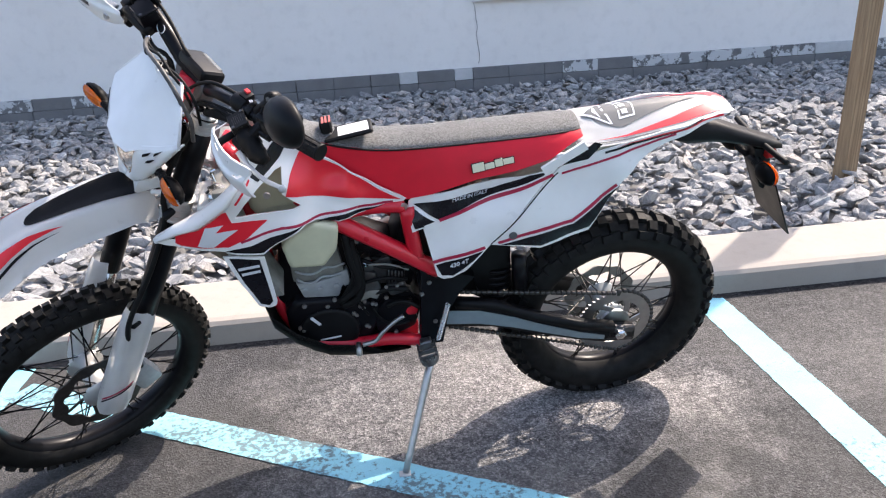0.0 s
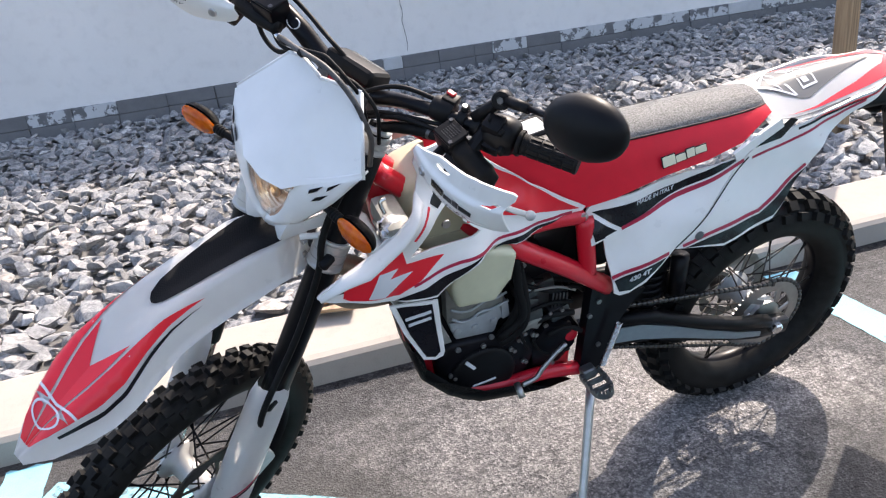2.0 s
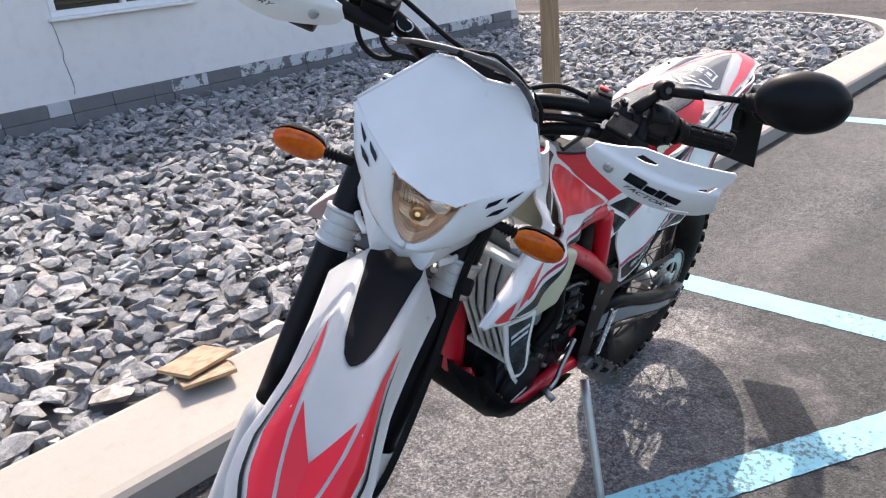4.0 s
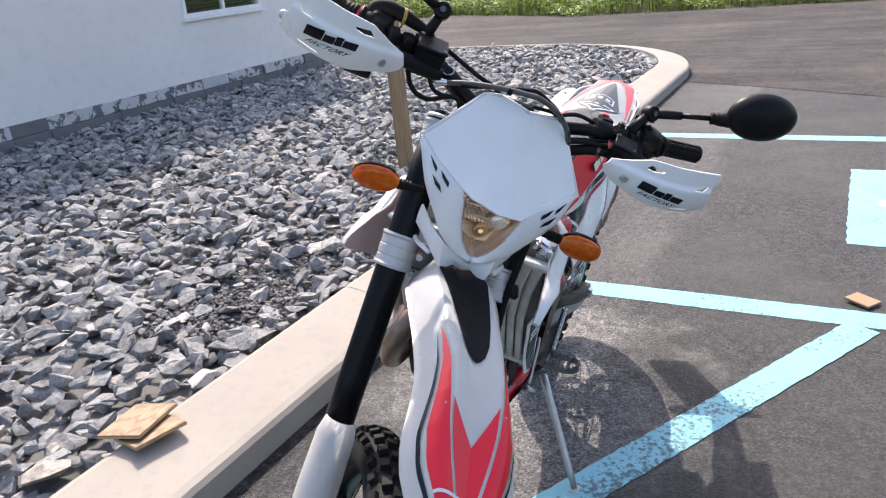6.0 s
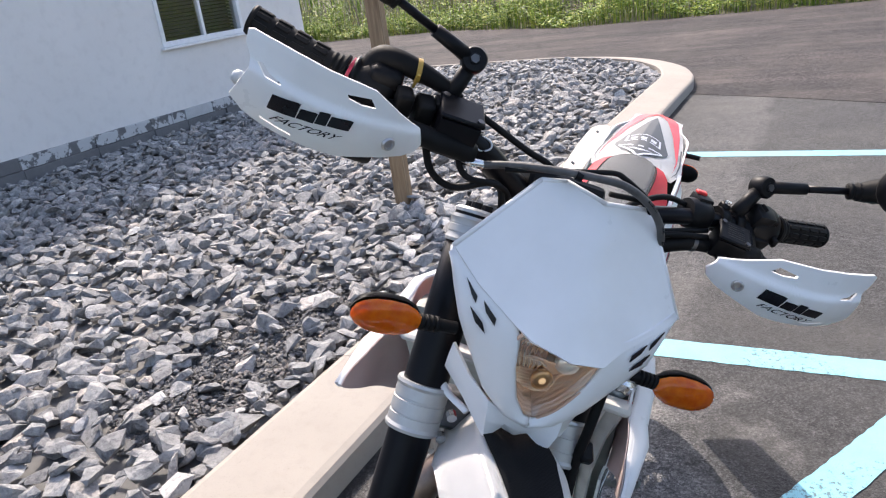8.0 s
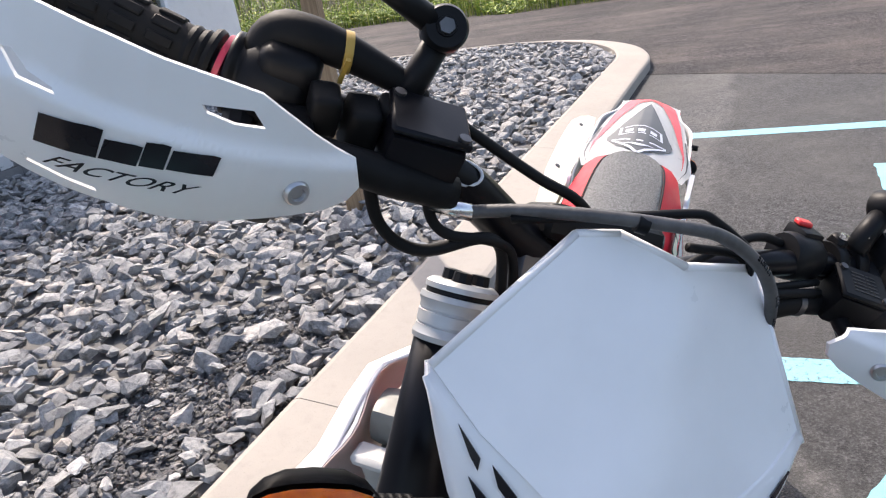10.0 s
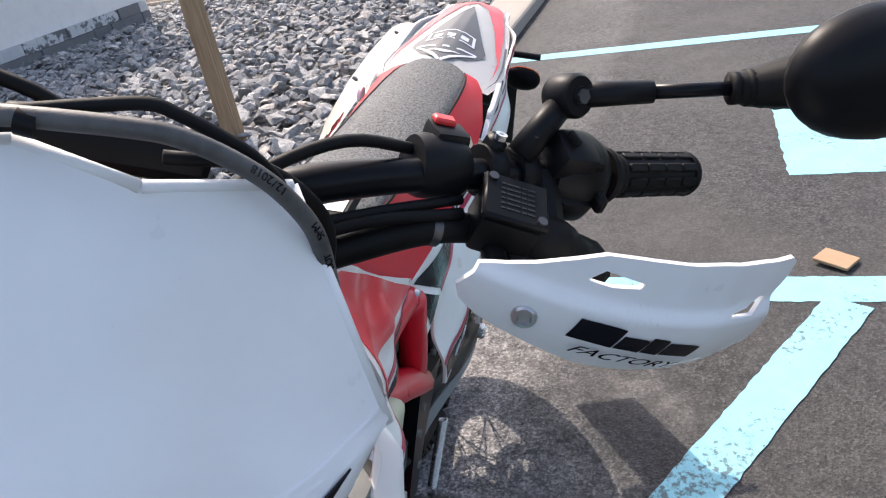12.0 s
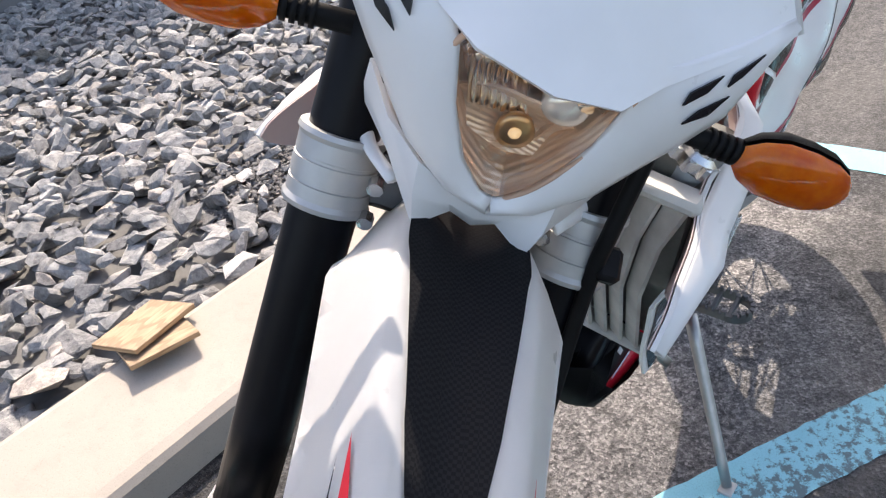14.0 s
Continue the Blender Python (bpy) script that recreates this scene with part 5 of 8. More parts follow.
shroud = sides("radiator_shroud", shroud_out, SHROUD, 0, 0.004, WHITE, "white plastic radiator shroud with red and black graphics", shroud_hole)
# added skin whose pink colour paints sunlight coming through plastic and red decals
sides("shroud_liner", shroud_out, SHROUD, -0.0052, 0.001, plastic("white plastic with pink sun glow", (0.66, 0.52, 0.49), 0.5, 0.05), "inner face tinted pink for sun through the plastic", shroud_hole, shroud)
PIVOT = Vector((0.93, 0, 0.95))
shroud[1].matrix_basis = Matrix.Translation((0.004, -0.012, 0)) @ Matrix.Translation(PIVOT) @ Matrix.Rotation(radians(-5), 4, "Y") @ Matrix.Translation(-PIVOT)
RIM = [(1.184, 0.894), (1.137, 0.919), (1.1, 0.933), (1.073, 0.944), (1.027, 0.974), (0.995, 0.999), (0.976, 1.022)]
for s, ob in ((1, shroud[0]), (-1, shroud[1])):
    bm = bmesh.new()
    rows = []
    for i, (x, z) in enumerate(RIM):
        y = SHROUD(x, z)
        k = min(1.0, 0.35 + 0.4 * i) * (1.0 if i < 5 else 0.6)
        rows.append([(x + dx * k, s * (SHROUD(x + dx * k, z + dz * k) + dy * k), z + dz * k) for dx, dz, dy in ((0.001, 0.001, -0.002), (0.0, 0.0, 0.004), (-0.003, -0.007, 0.017), (-0.006, -0.013, 0.022), (-0.009, -0.019, 0.02), (-0.015, -0.032, 0.001))])
    loft(bm, rows)
    bmesh.ops.recalc_face_normals(bm, faces=bm.faces)
    if sum(f.normal.y * s for f in bm.faces) < 0:
        bmesh.ops.reverse_faces(bm, faces=bm.faces)
    bmesh.ops.solidify(bm, geom=bm.faces[:], thickness=0.002)
    bp("shroud_rim", bm, WHITE, "thick white leading edge", ob)
decal([(1.134, 0.904), (1.086, 0.924), (1.022, 0.943), (1.048, 0.924), (1.02, 0.93), (1.012, 0.897), (0.932, 0.884), (0.985, 0.848), (1.03, 0.832), (1.129, 0.866), (1.14, 0.876)], SHROUD, RED, shroud)
decal([(1.07, 0.904), (1.031, 0.898), (1.05, 0.884), (1.001, 0.876), (1.061, 0.845), (1.094, 0.858)], SHROUD, PALE_DECAL, shroud, 0.0022)
decal([(1.04, 0.821), (0.977, 0.827), (0.85, 0.862), (0.915, 0.825), (0.953, 0.802), (1.018, 0.813)], SHROUD, NAVY, shroud)
decal(band([(1.0, 0.84), (0.9, 0.862), (0.82, 0.866), (0.72, 0.866), (0.628, 0.866)], 0.006), SHROUD, CRIMSON, shroud)
decal([(0.82, 0.852), (0.766, 0.843), (0.66, 0.857), (0.62, 0.861), (0.764, 0.857)], SHROUD, NAVY, shroud)
decal([(1.1, 0.918), (1.035, 0.946), (1.04, 0.955), (1.085, 0.935)], SHROUD, NAVY, shroud)
decal([(0.838, 1.022), (0.822, 1.018), (0.753, 0.972), (0.675, 0.914), (0.609, 0.869), (0.706, 0.889), (0.814, 0.915), (0.883, 0.938), (0.868, 0.978)], SHROUD, RED, shroud)
decal([(0.955, 1.0), (0.905, 1.05), (0.885, 1.068), (0.862, 1.052), (0.885, 1.02), (0.94, 0.985)], SHROUD, NAVY, shroud)
decal(band([(0.958, 0.996), (0.975, 0.975), (0.996, 0.948)], 0.005), SHROUD, RED, shroud)
decal([(1.165, 0.893), (1.135, 0.908), (1.138, 0.887)], SHROUD, NAVY, shroud)
for s in (1, -1):
    bm = bmesh.new()
    lathe(bm, [(0, 0), (0.009, 0), (0.008, 0.004), (0, 0.005)], pose(0.925, s * (SHROUD(0.925, 0.948) + 0.001), 0.948) @ Matrix.Diagonal((1, s, 1, 1)), 12)
    bp("bolt", bm, SCREW, "steel panel bolt", smooth=False)
    bm = bmesh.new()
    lathe(bm, [(0, 0), (0.01, 0), (0.009, 0.006), (0, 0.007)], pose(0.602, s * 0.098, 0.85) @ Matrix.Diagonal((1, s, 1, 1)), 12)
    bp("bolt", bm, SCREW, "steel panel bolt", smooth=False)
for ob in [shroud[1]] + list(shroud[1].children):
    for v in ob.data.vertices:
        if v.co.z > 1.02:
            v.co.z = 1.02 + 0.25 * (v.co.z - 1.02)
SCOOP = blend([(1.05, 0.8, 0.16), (0.955, 0.79, 0.165), (0.945, 0.64, 0.166), (1.02, 0.71, 0.16)])
scoop = sides("radiator_scoop", [(1.05, 0.8), (0.953, 0.79), (0.941, 0.65), (0.945, 0.637), (0.962, 0.632), (0.987, 0.64), (1.022, 0.715)], SCOOP, 0, 0.004, WHITE, "white edged black lower radiator scoop")
decal([(1.036, 0.793), (0.965, 0.784), (0.951, 0.652), (0.962, 0.641), (0.982, 0.648), (1.012, 0.715)], SCOOP, NAVY, scoop)
for k in range(2):
    decal(band([(1.02 - 0.006 * k, 0.758 - 0.017 * k), (0.968, 0.766 - 0.017 * k)], 0.008), SCOOP, PALE_DECAL, scoop, 0.0022)
# radiators behind their louvres
def rad_x(z):
    """The front of the radiator core at height z."""
    return 0.944 + 0.5 * (min(z, 0.8) - 0.65) + 0.24 * max(0.0, z - 0.8)


for s in (1, -1):
    bm = slab([(0.922, 0.66), (0.946, 0.66), (1.014, 0.8), (1.042, 0.93), (1.01, 0.93), (0.982, 0.8)], 0.05, 0.16, 0.004)
    if s < 0:
        bmesh.ops.scale(bm, vec=(1, -1, 1), verts=bm.verts)
        bmesh.ops.reverse_faces(bm, faces=bm.faces)
    rad = bp("radiator", bm, HEAD_GREY, "radiator behind a dusty white louvre guard", smooth=False)
    for k in range(5):
        bm = bmesh.new()
        loft(bm, [[(rad_x(z) + dx * (1.0 if z < 0.9 else 0.8), s * (0.046 + (0.0235 * k + dy) * (0.84 if z < 0.81 else 0.9 if z < 0.9 else 1.05)), z + 0.03 * dx) for dx, dy in ((0.004, 0), (0.016, 0.0005), (0.025, 0.02), (0.022, 0.0232), (0.011, 0.006), (0.002, 0.004))] for z in (0.65, 0.7, 0.8, 0.88, 0.95)], True, True)
        bmesh.ops.recalc_face_normals(bm, faces=bm.faces)
        bp("louvre", bm, LOUVRE, "", rad, False)
    for z in (0.652, 0.945):
        bm = bmesh.new()
        box(bm, (0.03, 0.124, 0.014), pose(rad_x(z) + 0.012, s * (0.095 if z < 0.8 else 0.112), z), 0.005)
        bp("louvre_rail", bm, LOUVRE, "", rad, False)
    bm = bmesh.new()
    box(bm, (0.05, 0.12, 0.045), pose(1.02, s * 0.112, 0.962), 0.014, 2)
    bp("radiator_tank", bm, HEAD_GREY, "", rad, False)
bm = bmesh.new()
lathe(bm, [(0, -0.012), (0.024, -0.012), (0.024, 0.0), (0.019, 0.004), (0.019, 0.008), (0.008, 0.01), (0, 0.01)], pose(1.03, 0.15, 0.975, 68, 0, 0), 24)
tube(bm, [(1.035, 0.128, 0.99), (1.04, 0.12, 1.01), (1.03, 0.118, 1.015)], 0.004, 8)
cap = bp("radiator_cap", bm, STEEL, "bright radiator cap", smooth=False)
for i in range(10):
    a = 0.628 * i
    bm = bmesh.new()
    lathe(bm, [(0, 0), (0.0045, 0), (0.0045, 0.012), (0, 0.012)], pose(1.03, 0.15, 0.975, 68, 0, 0) @ Matrix.Translation((0.024 * math.cos(a), -0.012, 0.024 * math.sin(a))), 6)
    bp("cap_lobe", bm, STEEL, "", cap, False)
bm = bmesh.new()
tube(bm, [(1.03, 0.15, 0.96), (1.02, 0.14, 0.93)], 0.02, 12)
bp("radiator_neck", bm, ALLOY)

panel_front = sides("side_panel", [(0.588, 0.857), (0.577, 0.869), (0.39, 0.897), (0.212, 0.923), (0.386, 0.734), (0.425, 0.691), (0.45, 0.662), (0.486, 0.638), (0.51, 0.637), (0.526, 0.648), (0.557, 0.79), (0.585, 0.78), (0.594, 0.825)], PANEL, 0, 0.004, WHITE, "white side panel with black and red graphics")
panel_rear = sides("rear_panel", [(0.209, 0.922), (0.2, 0.93), (0.108, 0.962), (-0.079, 1.0), (-0.24, 1.013), (-0.254, 1.013), (-0.235, 1.0), (-0.15, 0.985), (-0.069, 0.962), (0.0, 0.92), (0.04, 0.875), (0.1, 0.785), (0.122, 0.746), (0.252, 0.709), (0.383, 0.734)], PANEL, 0, 0.004, WHITE, "white rear fender side with red and black graphics")
decal([(0.577, 0.849), (0.375, 0.879), (0.284, 0.913), (0.226, 0.917), (0.254, 0.906), (0.517, 0.811)], PANEL, NAVY, panel_front)
decal([(0.582, 0.841), (0.527, 0.806), (0.556, 0.798), (0.554, 0.795), (0.578, 0.79), (0.588, 0.824)], PANEL, NAVY, panel_front)
decal(band([(0.515, 0.808), (0.362, 0.858), (0.222, 0.907)], 0.009), PANEL, CRIMSON, panel_front)
decal(band([(0.536, 0.694), (0.46, 0.714), (0.4, 0.728)], 0.009), PANEL, CRIMSON, panel_front)
decal([(0.53, 0.685), (0.405, 0.719), (0.43, 0.693), (0.484, 0.646), (0.514, 0.65)], PANEL, NAVY, panel_front)
decal(band([(0.2, 0.908), (0.039, 0.951), (-0.096, 0.985)], 0.006), PANEL, CRIMSON, panel_rear)
decal(band([(0.366, 0.738), (0.308, 0.754), (0.17, 0.779), (0.11, 0.823), (0.055, 0.868)], 0.009), PANEL, CRIMSON, panel_rear)
decal([(0.359, 0.731), (0.165, 0.77), (0.05, 0.86), (0.122, 0.757), (0.252, 0.717)], PANEL, NAVY, panel_rear)
decal([(0.062, 0.968), (-0.08, 0.993), (-0.235, 1.011), (-0.24, 1.006), (-0.035, 0.982)], PANEL, RED, panel_rear)
decal(band([(0.092, 0.957), (-0.037, 0.981), (-0.177, 1.005)], 0.006), PANEL, NAVY, panel_rear)
# dark patch for the opening behind the seat arm, its shade painted on
bp("decal", skin([(0.2, 0.932), (0.122, 0.99), (0.102, 0.982), (0.135, 0.944)], PANEL, 0.0015, 0.0006, None, 0.014), NAVY, "", panel_rear[0], False)
decal(band([(0.21, 0.912), (0.384, 0.737)], 0.003), PANEL, NAVY, panel_front)


def panel_word(text, size, a, b, bold=0.0):
    """A word on the side panel, centred between two places on it."""
    pa, pb = (Vector((x, PANEL(x, z), z)) for x, z in (a, b))
    along = (pb - pa).normalized()
    x, z = (a[0] + b[0]) / 2, (a[1] + b[1]) / 2
    rise = Vector((x, PANEL(x, z + 0.01), z + 0.01)) - Vector((x, PANEL(x, z - 0.01), z - 0.01))
    face = along.cross(rise).normalized()
    face = face if face.y > 0 else -face
    m = Matrix((along, face.cross(along), face)).transposed().to_4x4()
    m.translation = (pa + pb) / 2 + face * 0.0035
    lettering(text, size, m, PALE_DECAL, panel_front[0], 0.0006, 0.3, bold)


panel_word("MADE IN ITALY", 0.0135, (0.5, 0.8545), (0.372, 0.876))
panel_word("430 4T", 0.018, (0.515, 0.672), (0.425, 0.701), 0.0003)
for s in (1, -1):
    for x, z, r, mt in ((0.328, 0.757, 0.011, GREY_DECAL), (0.205, 0.953, 0.013, WHITE)):
        bm = bmesh.new()
        lathe(bm, [(0, -0.004), (r, -0.004), (r, 0.002), (r * 0.7, 0.003), (0, 0.003)], pose(x, s * PANEL(x, z), z) @ Matrix.Diagonal((1, s, 1, 1)), 18)
        bp("panel_fastener", bm, mt, "", smooth=False)
bp("seat_rail", skin(band([(0.25, 0.92), (0.2, 0.95), (0.145, 0.984)], 0.024), PANEL, 0.004, 0.008, None, 0.014), WHITE, "white arm below the seat", smooth=False)

# seat
SX = [0.14, 0.17, 0.23, 0.32, 0.42, 0.53, 0.61, 0.68, 0.75, 0.81, 0.86, 0.93]
SEAM = [0.998, 0.998, 0.996, 0.994, 0.992, 0.991, 0.993, 1.0, 1.014, 1.032, 1.056, 1.08]
LOW = [0.988, 0.98, 0.948, 0.928, 0.913, 0.878, 0.862, 0.88, 0.92, 0.955, 0.985, 1.04]
SW = [0.05, 0.058, 0.063, 0.064, 0.063, 0.062, 0.062, 0.06, 0.056, 0.051, 0.047, 0.042]
SB = [0.075, 0.09, 0.106, 0.112, 0.11, 0.1, 0.088, 0.078, 0.068, 0.062, 0.058, 0.052]
bm = bmesh.new()
rows = []
for x, z, w_ in zip(SX, SEAM, SW):
    crown = 0.016
    rows.append([(x, w_ * f, z + crown * (1 - abs(f) ** 2.5) - (0.004 if abs(f) == 1 else 0)) for f in (-1, -0.97, -0.8, -0.5, 0, 0.5, 0.8, 0.97, 1)])
loft(bm, rows)
bmesh.ops.solidify(bm, geom=bm.faces[:], thickness=-0.012)
bmesh.ops.recalc_face_normals(bm, faces=bm.faces)
seat = bp("seat", bm, SEAT_GREY, "grey gripper seat cover with red vinyl sides")
for s in (1, -1):
    bm = bmesh.new()
    rows = [[(x, s * (w_ + (b_ - w_) * t ** 0.8), z + (l - z) * t) for t in (0, 0.25, 0.5, 0.75, 1)] for x, z, l, w_, b_ in zip(SX, SEAM, LOW, SW, SB)]
    loft(bm, rows)
    bmesh.ops.recalc_face_normals(bm, faces=bm.faces)
    if sum(f.normal.y * s for f in bm.faces) < 0:
        bmesh.ops.reverse_faces(bm, faces=bm.faces)
    bp("seat_side", bm, SEAT_RED, "red vinyl seat side", seat)
    bm = bmesh.new()
    tube(bm, [(x, s * (w_ + 0.001), z - 0.002) for x, z, w_ in zip(SX, SEAM, SW)], 0.0025, 6, 3)
    bp("seam", bm, RUBBER, "", seat)
    for x, wd, h, dz in ((0.414, 0.03, 0.021, 0.0), (0.3855, 0.024, 0.0145, -0.002), (0.3625, 0.019, 0.018, 0.0015), (0.338, 0.027, 0.0145, 0.001)):
        for grow, mat, lift in ((0.004, NAVY, 0.0), (0.0, CREAM, 0.0012)):
            bm = bmesh.new()
            box(bm, (wd + grow, 0.0016, h + grow), pose(x, s * (0.1035 + lift), 0.944 + dz + 0.13 * (0.414 - x), s * 22, 8, 0), 0.0006)
            bp("print", bm, mat, "cream block logo shape" if mat is CREAM else "", seat, False)

# tail
bm = bmesh.new()
TX = [(0.16, 0.098, 0.996, 0.972), (0.1, 0.112, 1.011, 0.973), (0.04, 0.11, 1.02, 0.977), (-0.04, 0.1, 1.028, 0.985), (-0.13, 0.088, 1.031, 0.997), (-0.21, 0.072, 1.03, 1.009), (-0.258, 0.062, 1.025, 1.013), (-0.276, 0.05, 1.017, 1.009)]


def tail_at(x, f):
    for (xa, wa, za, ea), (xb, wb, zb, eb) in zip(TX, TX[1:]):
        if xb <= x <= xa or (xa, xb) == (TX[-2][0], TX[-1][0]):
            t = (xa - x) / (xa - xb)
            w_, zt, ze = wa + (wb - wa) * t, za + (zb - za) * t, ea + (eb - ea) * t
            return (x, w_ * f, zt + (ze - zt) * max(0, (abs(f) - 0.1) / 0.9) ** 1.15)
    return (x, 0, 1.0)


loft(bm, [[tail_at(x, f) for f in (-1, -0.85, -0.6, -0.3, 0, 0.3, 0.6, 0.85, 1)] for x, *_ in TX])
bmesh.ops.solidify(bm, geom=bm.faces[:], thickness=0.004)
bmesh.ops.recalc_face_normals(bm, faces=bm.faces)
tail = bp("rear_fender", bm, WHITE, "white rear fender with red edges and a dark sticker")


def on_tail(poly, off, material, label=""):
    """A sticker on the tail, given by x and the share of its half width."""
    bm = bmesh.new()
    v = [bm.verts.new((x, f, 0)) for x, f in poly]
    e = [bm.edges.new((a, b)) for a, b in zip(v, v[1:] + v[:1])]
    bmesh.ops.triangle_fill(bm, edges=e, use_beauty=True, normal=(0, 0, 1))
    for _ in range(4):
        bmesh.ops.subdivide_edges(bm, edges=[q for q in bm.edges if abs(q.verts[0].co.x - q.verts[1].co.x) > 0.02 or abs(q.verts[0].co.y - q.verts[1].co.y) > 0.25], cuts=1)
        bmesh.ops.triangulate(bm, faces=[q for q in bm.faces if len(q.verts) > 3])
    for q in bm.verts:
        p = tail_at(q.co.x, q.co.y)
        q.co = (p[0], p[1], p[2] + off)
    bmesh.ops.recalc_face_normals(bm, faces=bm.faces)
    if sum(q.normal.z for q in bm.faces) < 0:
        bmesh.ops.reverse_faces(bm, faces=bm.faces)
    return bp("decal", bm, material, label, tail)


on_tail([(-0.192, 0.0), (-0.08, 0.33), (0.03, 0.62), (0.05, 0.6), (0.09, 0.38), (0.12, 0.0), (0.09, -0.38), (0.05, -0.6), (0.03, -0.62), (-0.08, -0.33)], 0.0015, GREY_DECAL, "dark grey triangular sticker")
for s in (1, -1):
    on_tail([(0.11, s * 0.84), (0.03, s * 0.87), (-0.12, s * 0.87), (-0.235, s * 0.84), (-0.262, s * 0.6), (-0.27, 0.0), (-0.235, 0.0), (-0.2, s * 0.4), (-0.1, s * 0.66), (0.03, s * 0.83)], 0.0015, RED, "red band along the fender")
    on_tail([(0.155, s * 0.9), (0.05, s * 0.95), (-0.06, s * 0.97), (-0.06, s * 0.93), (0.05, s * 0.915)], 0.0015, GREY_DECAL)
# the sticker's maker's mark as plain strokes: a frame with three bars, and a diamond
for x, h, wd in ((0.036, 0.42, 0.004), (-0.004, 0.36, 0.004)):
    on_tail([(x, -h), (x - 0.005, 0), (x, h), (x - wd, h), (x - wd - 0.005, 0), (x - wd, -h)], 0.0028, PALE_DECAL)
for f in (-0.4, 0.37):
    on_tail([(0.036, f - 0.02), (0.036, f + 0.03), (-0.008, f + 0.0), (-0.008, f - 0.05)] if f < 0 else [(0.036, f), (0.036, f + 0.05), (-0.008, f + 0.02), (-0.008, f - 0.03)], 0.0028, PALE_DECAL)
for f in (-0.3, -0.07, 0.17):
    on_tail([(0.024, f - 0.02), (0.024, f + 0.12), (0.008, f + 0.12), (0.008, f - 0.02)], 0.0028, PALE_DECAL)
for s in (1, -1):
    on_tail([(0.058, s * 0.5), (0.064, s * 0.5), (0.125, s * 0.02), (0.117, 0.0)], 0.0028, PALE_DECAL)
    on_tail([(0.056, s * 0.5), (0.061, s * 0.5), (0.072, 0.0), (0.066, 0.0)], 0.0028, PALE_DECAL)
on_tail([(0.082, -0.3), (0.095, 0.0), (0.08, 0.3), (0.085, 0.05)], 0.0028, PALE_DECAL)
# tail bracket, number plate and rear lamps
bm = bmesh.new()
loft(bm, [[(x, y, z + dz) for y, dz in ((-w_, 0), (-w_ * 0.8, h), (w_ * 0.8, h), (w_, 0), (w_ * 0.8, -h * 0.4), (-w_ * 0.8, -h * 0.4))] for x, w_, z, h in ((-0.05, 0.06, 0.97, 0.02), (-0.17, 0.045, 0.93, 0.04), (-0.25, 0.042, 0.924, 0.034), (-0.33, 0.04, 0.903, 0.024), (-0.42, 0.04, 0.876, 0.017), (-0.462, 0.032, 0.868, 0.01))], True, True)
bmesh.ops.recalc_face_normals(bm, faces=bm.faces)
bracket = bp("tail_bracket", bm, BLACK, "black plastic tail bracket")
bm = slab([(-0.385, 0.868), (-0.398, 0.81), (-0.43, 0.74), (-0.448, 0.73), (-0.452, 0.79), (-0.432, 0.868)], -0.024, 0.024, 0.006)
bp("number_plate_holder", bm, BLACK, "black number plate holder", bracket, False)
bm = bmesh.new()
plate_turn = Matrix.Translation((-0.462, 0, 0.726)) @ Matrix.Rotation(radians(26.6), 4, "Y")
box(bm, (0.005, 0.178, 0.262), plate_turn, 0.002)
bp("number_plate", bm, BLACK, "black back of a number plate", bracket, False)
bm = bmesh.new()
box(bm, (0.03, 0.08, 0.03), pose(-0.43, 0, 0.855), 0.006)
bp("tail_lamp", bm, plastic("red lamp", (0.4, 0.02, 0.02), 0.2), "", bracket)


def indicator(m, s, parent=None, front=False):
    """A teardrop indicator on a rubber stem; it points out along y."""
    bm = bmesh.new()
    tube(bm, [(0, -0.02, 0), (0, 0.035, 0)], [0.0085, 0.008], 12, 3)
    for i in range(4):
        lathe(bm, [(0.0075, -0.002), (0.0105, -0.002), (0.0105, 0.002), (0.0075, 0.002)], pose(0, 0.007 + 0.0065 * i, 0), 14)
    stem = part("indicator", bm, RUBBER, parent or bike, "amber indicator in a black housing on a rubber stem", True)
    stem.matrix_basis = (TURNED if front else Matrix.Identity(4)) @ m @ Matrix.Diagonal((1, s, 1, 1))
    def shell(k, material, name, half):
        bm = bmesh.new()
        rows = []
        prof = [(0.03, 0.01), (0.04, 0.02), (0.055, 0.0265), (0.075, 0.0275), (0.093, 0.0252), (0.106, 0.019), (0.113, 0.011), (0.1155, 0.002)]
        for y, r in prof:
            rows.append([(half * r * 0.85 * math.sin(math.pi * j / 12) * k + 0.002 * half, y, r * math.cos(math.pi * j / 12)) for j in range(13)])
        loft(bm, rows)
        bmesh.ops.solidify(bm, geom=bm.faces[:], thickness=0.002)
        bmesh.ops.recalc_face_normals(bm, faces=bm.faces)
        ob = part(name, bm, material, stem, "", True)
        return ob
    shell(1.0, BLACK, "housing", -1)
    shell(0.75, AMBER, "amber_lens", 1)
    return stem


for s in (1, -1):
    indicator(pose(-0.385, s * 0.03, 0.835, 0, 0, 0) @ pose(0, 0, 0, 0, 180, 0), s)
    stem = bmesh.new()
    tube(stem, [(-0.4, s * 0.02, 0.885), (-0.405, s * 0.1, 0.885), (-0.41, s * 0.135, 0.884)], 0.008, 8)
    bp("indicator_arm", stem, RUBBER)

# ---- the fork, lamp mask and front fender (turned with the bars) ----
def fork(z):
    """The middle of a fork leg at height z."""
    return 1.085 + (1.17 - z) * math.tan(radians(25.3))


